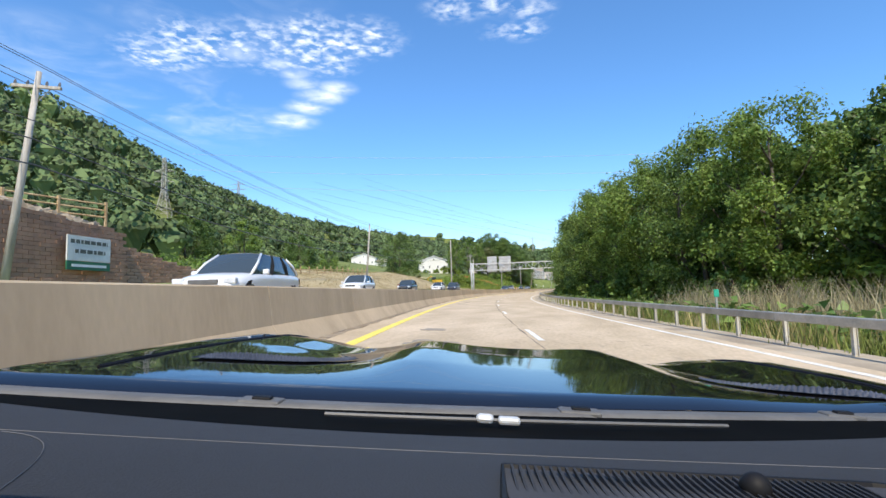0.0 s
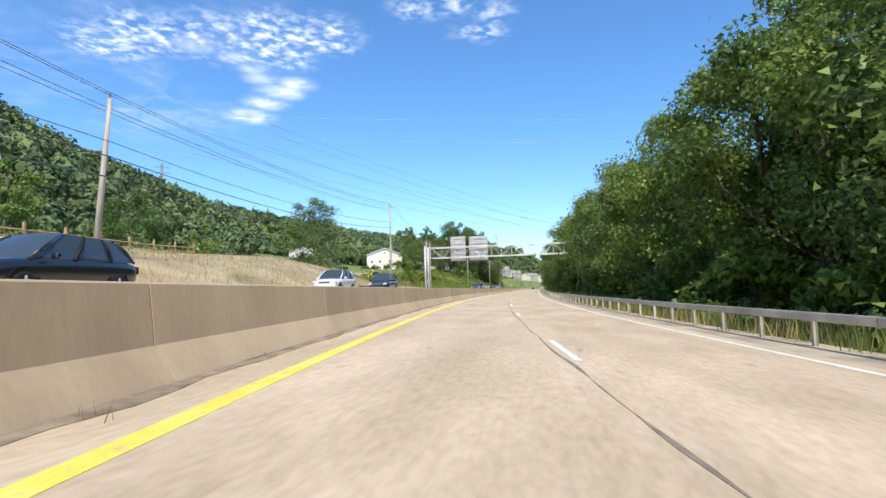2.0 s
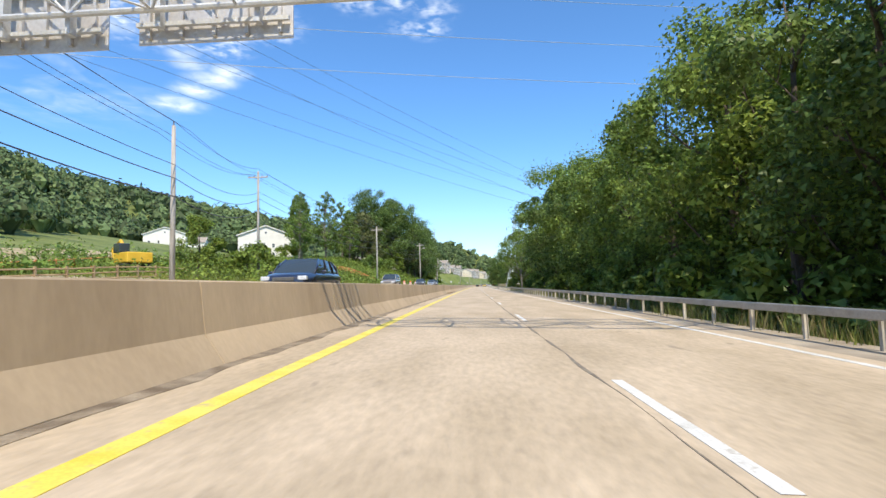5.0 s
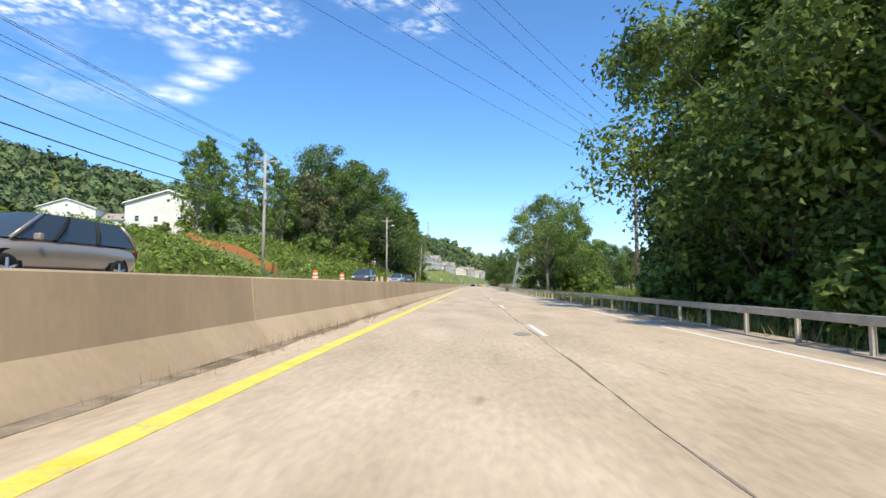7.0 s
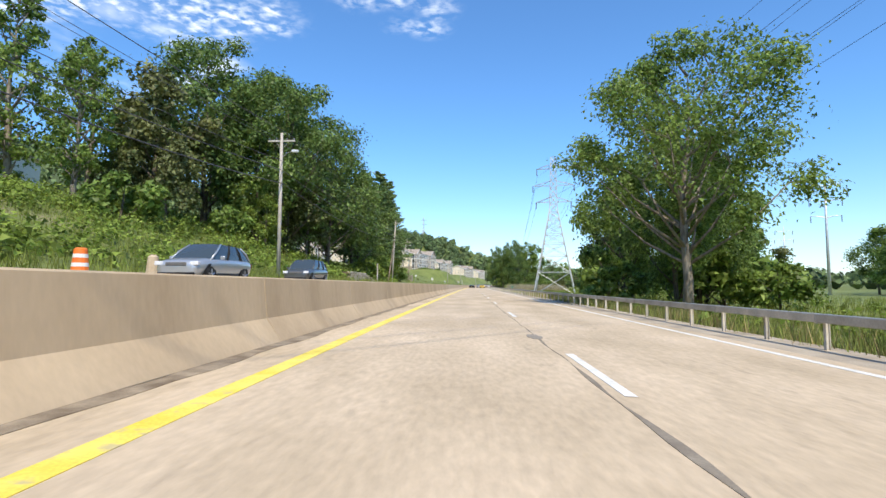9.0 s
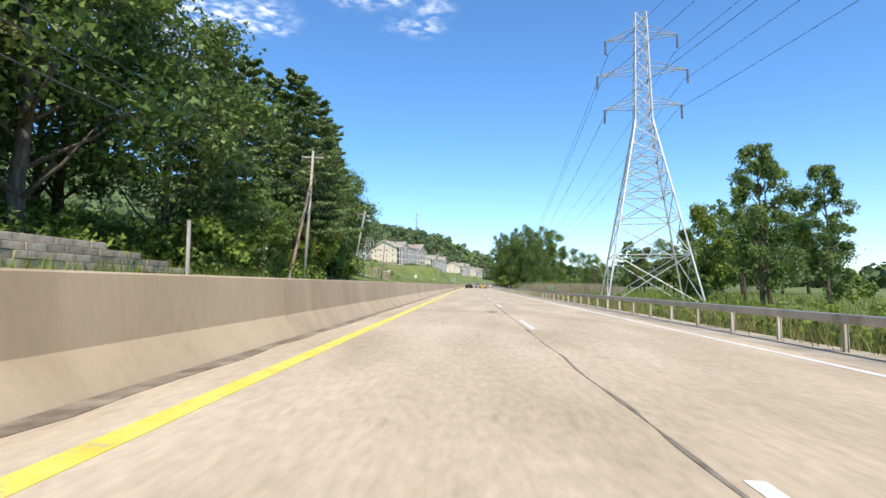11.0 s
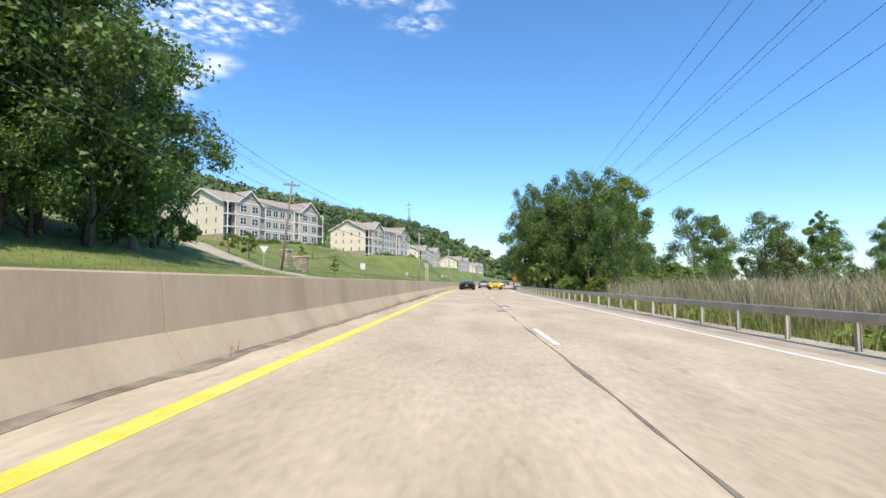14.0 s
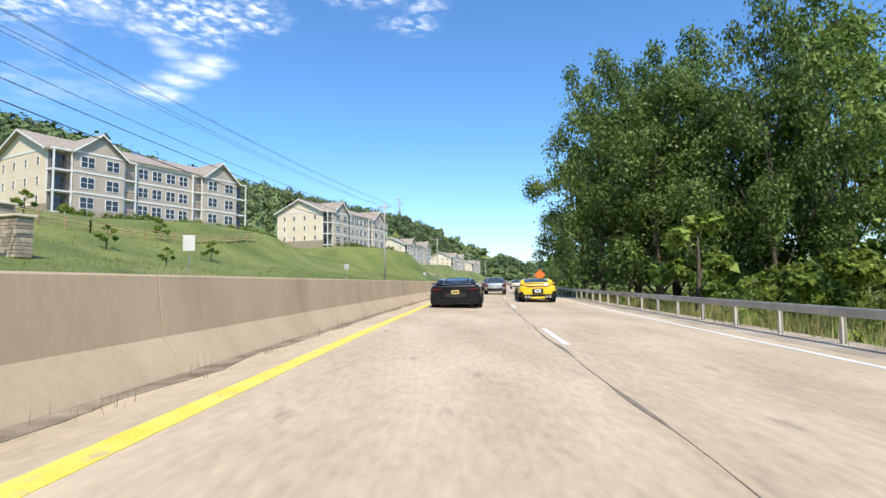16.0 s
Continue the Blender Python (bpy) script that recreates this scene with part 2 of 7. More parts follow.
M["brick"] = ramp_mat("brown_red_block", (0.36, 0.205, 0.13), (0.50, 0.30, 0.195), 1.5, 0.9, bump=0.4, bscale=18, objrand=0.16)
M["mortar"] = ramp_mat("wall_core", (0.16, 0.11, 0.08), (0.24, 0.17, 0.12), 3.0, 0.95)
M["stone"] = ramp_mat("tan_stone", (0.30, 0.24, 0.17), (0.50, 0.43, 0.33), 2.5, 0.9, bump=0.5, bscale=14, objrand=0.2)
M["siding_white"] = ramp_mat("white_siding", (0.74, 0.72, 0.67), (0.82, 0.80, 0.75), 0.4, 0.7, bscale=5, fine=(0.96, 1.02))
M["siding_cream"] = ramp_mat("cream_siding", (0.76, 0.64, 0.48), (0.82, 0.71, 0.55), 0.4, 0.75, bscale=5, fine=(0.95, 1.03))
M["siding_grey"] = ramp_mat("taupe_siding", (0.44, 0.37, 0.30), (0.52, 0.445, 0.37), 0.5, 0.75, bscale=5, fine=(0.93, 1.04))
M["trim"] = ramp_mat("white_trim", (0.76, 0.75, 0.72), (0.82, 0.81, 0.78), 1.0, 0.6)
M["roof"] = ramp_mat("shingle_roof", (0.30, 0.25, 0.20), (0.42, 0.36, 0.30), 1.5, 0.9, bump=0.4, bscale=8, fine=(0.8, 1.1))
M["rail_dark"] = ramp_mat("dark_balcony_rail", (0.05, 0.045, 0.04), (0.09, 0.08, 0.07), 2.0, 0.6)
M["recess_shade"] = ramp_mat("balcony_recess", (0.16, 0.15, 0.14), (0.22, 0.20, 0.19), 1.0, 0.9)
M["window"] = glass_mat("window_glass", (0.03, 0.04, 0.05), 0.06)
M["carglass"] = glass_mat("car_glass", (0.045, 0.06, 0.07), 0.04)
M["fence_wood"] = ramp_mat("pale_fence_wood", (0.36, 0.24, 0.12), (0.55, 0.40, 0.22), 2.0, 0.85, bump=0.3, bscale=14)
M["silt_orange"] = ramp_mat("orange_silt_fence", (0.60, 0.22, 0.06), (0.75, 0.32, 0.12), 2.0, 0.8)
M["orange"] = ramp_mat("traffic_orange", (0.75, 0.16, 0.02), (0.85, 0.22, 0.03), 2.0, 0.5)
M["reflect_white"] = ramp_mat("white_band", (0.74, 0.74, 0.72), (0.82, 0.82, 0.80), 2.0, 0.4)
M["sign_white"] = ramp_mat("faded_white_panel", (0.62, 0.62, 0.58), (0.74, 0.74, 0.70), 1.5, 0.6)
M["sign_green"] = ramp_mat("green_panel", (0.02, 0.12, 0.06), (0.03, 0.17, 0.09), 1.5, 0.5)
M["teal"] = ramp_mat("teal_marker", (0.02, 0.32, 0.20), (0.03, 0.38, 0.25), 2.0, 0.5)
M["bar_dark"] = ramp_mat("dark_lettering", (0.08, 0.09, 0.08), (0.13, 0.14, 0.12), 2.0, 0.7)
M["dry_soil"] = ramp_mat("dry_grass_soil", (0.34, 0.26, 0.13), (0.50, 0.41, 0.24), 0.25, 0.95, bump=0.8, bscale=5, spots=(0.12, 0.60, (0.16, 0.17, 0.05)))
M["sand"] = ramp_mat("bare_soil", (0.42, 0.33, 0.22), (0.56, 0.46, 0.33), 0.5, 0.95, bump=0.5, bscale=8)
M["machine"] = ramp_mat("yellow_machine_paint", (0.70, 0.42, 0.03), (0.80, 0.50, 0.05), 1.0, 0.5)
M["tyre"] = ramp_mat("tyre_rubber", (0.012, 0.012, 0.012), (0.03, 0.03, 0.03), 6.0, 0.85)
M["dash"] = ramp_mat("blue_grey_leather", (0.021, 0.0225, 0.027), (0.028, 0.030, 0.036), 3.0, 0.75, bump=0.25, bscale=420, fine=(0.9, 1.08), spots=(160.0, 0.74, (0.30, 0.30, 0.30)))
M["dash_dark"] = ramp_mat("dark_speaker_cloth", (0.035, 0.036, 0.042), (0.05, 0.052, 0.06), 20.0, 0.8, bscale=300)
M["seam"] = ramp_mat("pale_seam", (0.075, 0.078, 0.085), (0.11, 0.112, 0.12), 8.0, 0.7)
M["cowl"] = ramp_mat("grey_cowl_plastic", (0.10, 0.098, 0.095), (0.13, 0.127, 0.12), 8.0, 0.55, bscale=60)
M["matte_black"] = ramp_mat("matte_black_rubber", (0.002, 0.002, 0.002), (0.004, 0.004, 0.004), 8.0, 0.9, spec=0.05)
M["rim"] = ramp_mat("alloy_rim", (0.35, 0.35, 0.36), (0.5, 0.5, 0.52), 4.0, 0.3, 0.9)
M["rim_dark"] = ramp_mat("black_rim", (0.02, 0.02, 0.02), (0.05, 0.05, 0.05), 4.0, 0.35, 0.5)
M["trim_black"] = ramp_mat("black_plastic", (0.006, 0.006, 0.007), (0.014, 0.014, 0.016), 4.0, 0.6, spec=0.2)
M["chrome"] = ramp_mat("chrome", (0.7, 0.7, 0.7), (0.8, 0.8, 0.8), 3.0, 0.15, 1.0)
M["bead"] = ramp_mat("dark_mesh_beads", (0.10, 0.10, 0.11), (0.18, 0.18, 0.19), 8.0, 0.32, 0.6)
M["tail"] = ramp_mat("red_tail_lens", (0.10, 0.008, 0.008), (0.18, 0.012, 0.012), 5.0, 0.2)
M["lamp"] = ramp_mat("clear_headlamp", (0.55, 0.57, 0.6), (0.75, 0.77, 0.8), 5.0, 0.12)
M["plate_y"] = ramp_mat("yellow_plate", (0.75, 0.55, 0.12), (0.8, 0.62, 0.2), 5.0, 0.5)
M["plate_w"] = ramp_mat("pale_plate", (0.72, 0.72, 0.66), (0.8, 0.8, 0.74), 5.0, 0.5)


def paint(name, c, metal=0.0):
    return ramp_mat(name, tuple(v * 0.94 for v in c), c, 0.8, 0.32, metal, fine=(0.97, 1.02), bscale=3.0, coat=1.0)


# one ground material: green turf, dry patches and bare soil by noise
def ground_material():
    m = ramp_mat("roadside_ground", (0.10, 0.14, 0.03), (0.22, 0.25, 0.065), 0.12, 0.95, bump=0.8, bscale=3.0, fine=(0.65, 1.25),
                 spots=(0.05, 0.63, (0.36, 0.29, 0.16)))
    return m


M["ground"] = ground_material()


# ---- helpers for building ----
def thing(name, label, category, group="", kind="", m=None):
    ob = new(name)
    if m is not None:
        ob.matrix_world = m
    return tagged(ob, label, category, group, kind)


def mesh_of(name, bm, material, smooth=False):
    me = bpy.data.meshes.new(name)
    bm.normal_update()
    bm.to_mesh(me)
    bm.free()
    mats = material if isinstance(material, (list, tuple)) else [material]
    for mm in mats:
        me.materials.append(mm)
    if smooth:
        me.polygons.foreach_set("use_smooth", [True] * len(me.polygons))
    return me


def part(name, bm, material, parent, label="", smooth=False, m=None):
    me = bm if isinstance(bm, bpy.types.Mesh) else mesh_of(name, bm, material, smooth)
    ob = new(name, me)
    if parent is not None:
        ob.parent = parent
    if m is not None:
        ob.matrix_local = m
    if label:
        ob["label"] = label
    return ob


def solo(name, bm, material, label, category, group="", kind="", smooth=False, m=None):
    me = bm if isinstance(bm, bpy.types.Mesh) else mesh_of(name, bm, material, smooth)
    ob = new(name, me)
    if m is not None:
        ob.matrix_world = m
    return tagged(ob, label, category, group, kind)


def box(bm, x0, x1, y0, y1, z0, z1, bevel=0.0, m=None):
    g = bmesh.ops.create_cube(bm, size=1.0)
    mm = Matrix.Translation(((x0 + x1) / 2, (y0 + y1) / 2, (z0 + z1) / 2)) @ Matrix.Diagonal((abs(x1 - x0), abs(y1 - y0), abs(z1 - z0), 1))
    if m is not None:
        mm = m @ mm
    bmesh.ops.transform(bm, matrix=mm, verts=g["verts"])
    if bevel:
        es = list({e for v in g["verts"] for e in v.link_edges})
        bmesh.ops.bevel(bm, geom=es, offset=bevel, segments=2, affect='EDGES', profile=0.5)
    return bm


def bx(*a, **k):
    return box(bmesh.new(), *a, **k)


def tube(bm, pts, radii, n=8, cap=True):
    """A round bar along points."""
    rings = []
    pts = [Vector(p) for p in pts]
    for i, p in enumerate(pts):
        d = (pts[min(i + 1, len(pts) - 1)] - pts[max(i - 1, 0)]).normalized()
        u = d.cross(Vector((0.31, 0.95, 0.05))).normalized() if abs(d.z) > 0.5 else d.cross(Vector((0, 0, 1))).normalized()
        v = d.cross(u)
        r = radii[i] if isinstance(radii, (list, tuple)) else radii
        rings.append([bm.verts.new(p + r * (math.cos(a) * u + math.sin(a) * v)) for a in (2 * math.pi * k / n for k in range(n))])
    for a, b in zip(rings, rings[1:]):
        for k in range(n):
            bm.faces.new((a[k], a[(k + 1) % n], b[(k + 1) % n], b[k]))
    if cap:
        bm.faces.new(rings[0][::-1])
        bm.faces.new(rings[-1])
    return bm


def bar(p, q, r, n=6):
    return tube(bmesh.new(), [p, q], r, n)


def extrude_profile(pts2d, y0, y1, bm=None):
    """A prism along y from an x, z outline (anticlockwise seen from -y)."""
    bm = bm or bmesh.new()
    a = [bm.verts.new((x, y0, z)) for x, z in pts2d]
    b = [bm.verts.new((x, y1, z)) for x, z in pts2d]
    n = len(pts2d)
    bm.faces.new(a)
    bm.faces.new(b[::-1])
    for i in range(n):
        bm.faces.new((a[(i + 1) % n], a[i], b[i], b[(i + 1) % n]))
    return bm


def raw_mesh(name, verts, faces, material):
    me = bpy.data.meshes.new(name)
    me.from_pydata(verts, [], faces)
    mats = material if isinstance(material, (list, tuple)) else [material]
    for mm in mats:
        me.materials.append(mm)
    return me


# ---- the road's line: s along it, off to the right of the driven line ----
HEAD_S = [-400, -60, 0, 13, 26, 39, 52, 65, 78, 91, 104, 117, 135, 156, 183, 237, 291, 343, 392, 417, 440, 480, 560, 700, 1400]
HEAD_D = [16, 13.2, 12.1, 11.7, 10.7, 9.35, 7.75, 6.1, 4.5, 3.2, 2.2, 1.3, .7, .4, .25, .05, -.3, -.4, -.5, -1.0, -2.8, -5.2, -7.2, -8, -8]
S_ALL = np.arange(-400.0, 1400.5, 0.5)
_h = np.radians(np.interp(S_ALL, HEAD_S, HEAD_D))
_x, _y = np.cumsum(-np.sin(_h) * 0.5), np.cumsum(np.cos(_h) * 0.5)
_i = int(np.argmin(abs(S_ALL - 237.4)))
X_ALL, Y_ALL = _x - _x[_i], _y - _y[_i] + 236.36


def heading(s):
    return float(np.interp(s, HEAD_S, HEAD_D))


def line_xy(s, off):
    x, y, h = np.interp(s, S_ALL, X_ALL), np.interp(s, S_ALL, Y_ALL), np.radians(np.interp(s, HEAD_S, HEAD_D))
    return x + off * np.cos(h), y + off * np.sin(h)


def to_so(x, y):
    i = int(np.argmin((X_ALL - x) ** 2 + (Y_ALL - y) ** 2))
    h = radians(heading(S_ALL[i]))
    return float(S_ALL[i]), float((x - X_ALL[i]) * math.cos(h) + (y - Y_ALL[i]) * math.sin(h))


def road_z(off, s=300.0):
    """Crossfall to the right, steeper in the bend; the opposite road lies higher behind the barrier."""
    if off < -3.4:
        return 0.40 + 0.085 * min(10.1, -off - 3.4)
    return -off * float(np.interp(s, [0, 100, 185, 240], [0.042, 0.042, 0.026, 0.024]))


G_S = [-400, 0, 60, 112, 132, 160, 200, 260, 310, 350, 400, 480, 600, 1400]
G_O = [-13.6, -20, -28, -40, -60, -90, -150]
G_Z = [[0.1, 1, 2, 3, 5, 10, 22], [0.1, .8, 1.5, 3, 6, 11, 23], [0.1, 2.8, 4.2, 5, 6.5, 11, 23], [0.1, 3.4, 5.6, 6, 7, 10, 22],
       [0.1, .9, 1.3, 2.5, 5, 10, 22], [0.1, .8, 1.0, 1.8, 3, 7, 20], [0.1, 1.5, 3.5, 5, 7, 10, 22], [0.1, 2.2, 5.5, 8.0, 9.2, 12, 24], [0.1, 2.2, 6, 10, 12.5, 15, 24],
       [0.1, 1.2, 3.5, 7, 11, 15, 26], [0.1, 1.5, 3.5, 7, 11, 14, 26], [0.1, 1.2, 3, 7, 11.3, 14, 26], [0.1, 1.2, 3, 6.5, 11, 14, 24],
       [0.1, 1, 3, 5, 8, 12, 20]]
G_ARR = np.array(G_Z)
G_ARR[:, 0] = 1.16
G_ARR[:, 1] = np.maximum(G_ARR[:, 1] + 0.3, 1.3)
G_ARR[:, 2] = np.maximum(G_ARR[:, 2], 1.4)


def smooth01(t):
    t = max(0.0, min(1.0, t))
    return t * t * (3 - 2 * t)


def ridge(y):
    return (float(np.interp(y, [0, 400, 1150, 1400], [-265, -262, -62, -10])),
            float(np.interp(y, [-300, 0, 180, 260, 330, 400, 500, 720, 1130, 1230, 1450], [108, 106, 99, 88, 79, 70, 62, 56, 62, 32, 8])))


# level pads under the apartment buildings
PADS = [(-55, 501, 10.3), (-36, 566, 10.6), (-27, 673, 10.5), (-8, 770, 9.0), (-86, 538, 13.2), (-134, 356, 18.9), (-69, 301, 11.2)]


def ground_z(s, off):
    """Height of the land beside the road."""
    if off > -13.6:
        if off < 7.2:
            return 0.2 if off > -8 and off < -4 else (-0.45 if off >= -4 else 0.3)
        return float(np.interp(off, [7.2, 9, 14, 60, 250, 600], [-0.40, -0.52, -0.8, -1.0, 0.0, 14.0]))
    wx, wy = line_xy(s, off)
    col = [float(np.interp(s, G_S, G_ARR[:, k])) for k in range(len(G_O))]
    base = float(np.interp(-off, [-o for o in G_O], col))
    if off < -100:
        x, y = line_xy(s, off)
        rx, rz = ridge(y)
        foot = float(np.interp(s, [200, 285, 400, 460], [-100, -168, -168, -100]))
        w = smooth01((foot - (x - float(np.interp(y, Y_ALL, X_ALL)))) / max(20.0, (foot - rx)))
        base = base * (1 - w) + rz * w
        if x < rx:
            base -= 0.06 * (rx - x)
    for px, py, pz in PADS:
        d = math.hypot(wx - px, wy - py)
        if d < 31:
            k = smooth01((31 - d) / 11)
            base = base * (1 - k) + pz * k
    bump = noise.noise((s * 0.05, off * 0.05, 0.3)) * min(1.0, (-13.6 - off) / 12) * 0.8
    return base + bump


def ground_at(x, y):
    return ground_z(*to_so(x, y))


# ---- ground sheet ----
g_s = np.concatenate([np.arange(-400, -40, 30), np.arange(-40, 620, 6), np.arange(620, 1400, 26), [1400]])
g_o = [-1600, -900, -600, -450, -380, -330, -290, -260, -230, -200, -175, -150, -130, -115, -100, -88, -75, -65, -57, -50, -44, -38, -33, -28, -24, -21,
       -18, -16, -14.5, -13.6, -13.5, -8, -4.1, -3.9, 2, 6, 7.2, 8, 9, 11, 14, 20, 30, 50, 90, 150, 250, 400, 700, 1600]
verts, faces = [], []
for s in g_s:
    for o in g_o:
        x, y = line_xy(s, o)
        verts.append((float(x), float(y), ground_z(s, o)))
W = len(g_o)
for i in range(len(g_s) - 1):
    for j in range(W - 1):
        faces.append((i * W + j, i * W + j + 1, (i + 1) * W + j + 1, (i + 1) * W + j))
# far skirt that reaches the horizon
n0 = len(verts)
for k, (x, y) in enumerate([(-4500, -4500), (4500, -4500), (4500, 4500), (-4500, 4500)]):
    verts.append((x, y, -6.0))
faces.append((n0, n0 + 1, n0 + 2, n0 + 3))
gm = raw_mesh("ground", verts, faces, M["ground"])
gm.polygons.foreach_set("use_smooth", [True] * len(gm.polygons))
tagged(new("ground", gm), "green and dry roadside land rising to a wooded hill", "ground", kind="structure")


def strip(name, o0, o1, s0, s1, material, label, dz=0.0, step=3.0, category="road", wob=0.0, kind="structure", parent=None):
    """A ribbon of paving along the road between two offsets, with a thickness."""
    bm = bmesh.new()
    rows = []
    n = max(2, int((s1 - s0) / step) + 1)
    for s in np.linspace(s0, s1, n):
        row = []
        a, b = o0, o1
        if wob:
            a += wob * noise.noise((s * 0.7, o0, 1.0))
            b += wob * noise.noise((s * 0.7, o1, 5.0))
        for o, z in ((a, -0.05), (a, 0), (b, 0), (b, -0.05)):
            x, y = line_xy(s, o)
            row.append(bm.verts.new((x, y, road_z(o, s) + dz + z)))
        rows.append(row)
    for p, q in zip(rows, rows[1:]):
        for k in range(3):
            bm.faces.new((p[k], p[k + 1], q[k + 1], q[k]))
    ob = new(name, mesh_of(name, bm, material))
    if parent:
        ob.parent = parent
        return ob
    return tagged(ob, label, category, kind=kind)


R0, R1 = -60, 1300
strip("road", -3.0, 0.0, R0, R1, M["road"], "pale worn concrete carriageway with fine cracks", 0)
bpy.data.objects["road"].name = "road_lane_left"
strip("road", 0.0, 5.6, R0, R1, M["road"], "pale worn concrete carriageway with fine cracks", 0)
strip("shoulder", 5.6, 7.0, R0, R1, M["shoulder"], "gritty tan paved shoulder under the guardrail", 0.0, category="road")
strip("opposite_road", -13.4, -3.9, R0, R1, M["road_far"], "opposite carriageway behind the concrete barrier", 0, category="road")
strip("gutter_grit", -3.08, -2.84, R0, 640, M["grit"], "dark grit gathered at the barrier's foot", 0.006, 0.7, "grit", 0.16)
strip("yellow_edge_line", -2.27, -2.05, R0, 900, M["yellow"], "worn yellow edge line on the concrete", 0.005, category="road marking")
strip("white_edge_line", 5.07, 5.22, R0, 900, M["white"], "worn white edge line beside the shoulder", 0.005, category="road marking")
strip("far_edge_line", -12.2, -12.05, R0, 700, M["white"], "white edge line of the opposite road", 0.005, category="road marking")
strip("far_yellow_line", -4.9, -4.7, R0, 700, M["yellow"], "yellow line of the opposite road", 0.005, category="road marking")
# lane joint crack
strip("lane_joint", 1.34, 1.362, R0, 640, M["crack"], "dark cracked joint between the two lanes", 0.005, 0.35, "road joint", 0.06)
for k, (s, o, ln, wd) in enumerate([(9.8, -0.75, 1.1, .8), (13.2, -0.9, .6, .5), (38, -1.15, .8, .5), (43.5, -1.1, .7, .4), (85, -1.0, .8, .35), (194, 1.05, .7, .3),
                                    (248, 1.3, .7, .25), (386.5, 1.2, .7, .35), (390.5, 1.55, 1.5, .4), (401, 2.0, .6, .3), (311, 0.9, .8, .35), (327, 2.9, .6, .2)]):
    bm = bmesh.new()
    ring = []
    for a in range(22):
        t = 2 * math.pi * a / 22
        rr = 1 + 0.55 * noise.noise((k * 3.1, 1.6 * math.cos(t), 1.6 * math.sin(t)))
        ss, oo = s + ln * .6 * rr * math.sin(t), o + wd * rr * math.cos(t) * 0.6
        x, y = line_xy(ss, oo)
        ring.append(bm.verts.new((x, y, road_z(oo, s) + 0.009)))
    bm.faces.new(ring)
    bot = [bm.verts.new((v.co.x, v.co.y, v.co.z - 0.02)) for v in ring]
    for a in range(22):
        bm.faces.new((ring[a], bot[a], bot[(a + 1) % 22], ring[(a + 1) % 22]))
    solo("asphalt_patch", bm, M["patch"], "dark asphalt repair patch in the pale concrete", "road patch", "asphalt repair patches", "structure")
# dashes
DASH = thing("lane_line", "dashed white lane line with worn paint", "road marking", kind="structure")
S_DASH = 414.6
for k in range(-38, 24):
    s0 = S_DASH + 12.19 * k
    strip("dash", 1.46, 1.58, s0 - 1.5, s0 + 1.5, M["white"], "", 0.006, 1.5, parent=DASH)

# ---- concrete median barrier ----
BAR = thing("median_barrier", "tan concrete median barrier with stained upper face", "barrier", kind="structure")
prof = [(-3.86, 0.3), (-3.86, .4), (-3.66, .6), (-3.60, 1.05), (-3.58, 1.07), (-3.40, 1.07), (-3.38, 1.05), (-3.31, .40), (-3.06, .03), (-3.06, 0.0)]
s = -40.0
while s < 700:
    bm = bmesh.new()
    L = 6.08
    rows = []
    for ss in np.linspace(s + 0.012, s + L - 0.012, 3):
        row = []
        for o, z in prof:
            x, y = line_xy(ss, o)
            row.append(bm.verts.new((x, y, z + road_z(-3.0, ss) - 0.02)))
        rows.append(row)
    n = len(prof)
    for p, q in zip(rows, rows[1:]):
        for k in range(n):
            bm.faces.new((p[k], p[(k + 1) % n], q[(k + 1) % n], q[k]))
    bm.faces.new(rows[0][::-1])
    bm.faces.new(rows[-1])
    part("barrier_section", bm, M["barrier"], BAR)
    s += L

# ---- guardrail on the right ----
RAIL = thing("guardrail", "weathered steel guardrail on grey posts", "guardrail", kind="structure")
wprof = [(0, .665), (.005, .68), (.14, .68), (.15, .665), (.15, .535), (.14, .52), (.005, .52), (0, .535)]
post_bm = bmesh.new()
box(post_bm, 0.05, 0.06, -0.035, 0.035, -0.45, 0.56)
box(post_bm, 0.06, 0.12, -0.006, 0.006, -0.45, 0.56)
box(post_bm, 0.12, 0.13, -0.035, 0.035, -0.45, 0.56)
box(post_bm, -0.10, 0.05, -0.04, 0.04, 0.50, 0.518)
post_me = mesh_of("post", post_bm, M["post"])
RO = 6.45
for k in range(0, 255):
    s = -8 + 1.905 * k
    x, y = line_xy(s, RO)
    part("post", post_me, None, RAIL, m=pose(x, y, road_z(6.4, s) - 0.02, 0, 0, heading(s)))
s = -8.0
while s < 478:
    bm = bmesh.new()
    rows = []
    for ss in (s, s + 1.9, s + 3.80):
        row = []
        for o, z in wprof:
            x, y = line_xy(ss, RO + 0.03 - o)
            row.append(bm.verts.new((x, y, z + road_z(6.4, ss) - 0.02)))
        rows.append(row)
    n = len(rows[0])
    for p, q in zip(rows, rows[1:]):
        for k in range(n):
            bm.faces.new((p[k], p[(k + 1) % n], q[(k + 1) % n], q[k]))
    bm.faces.new(rows[0][::-1])
    bm.faces.new(rows[-1])
    part("rail", bm, M["galv"], RAIL)
    s += 3.81


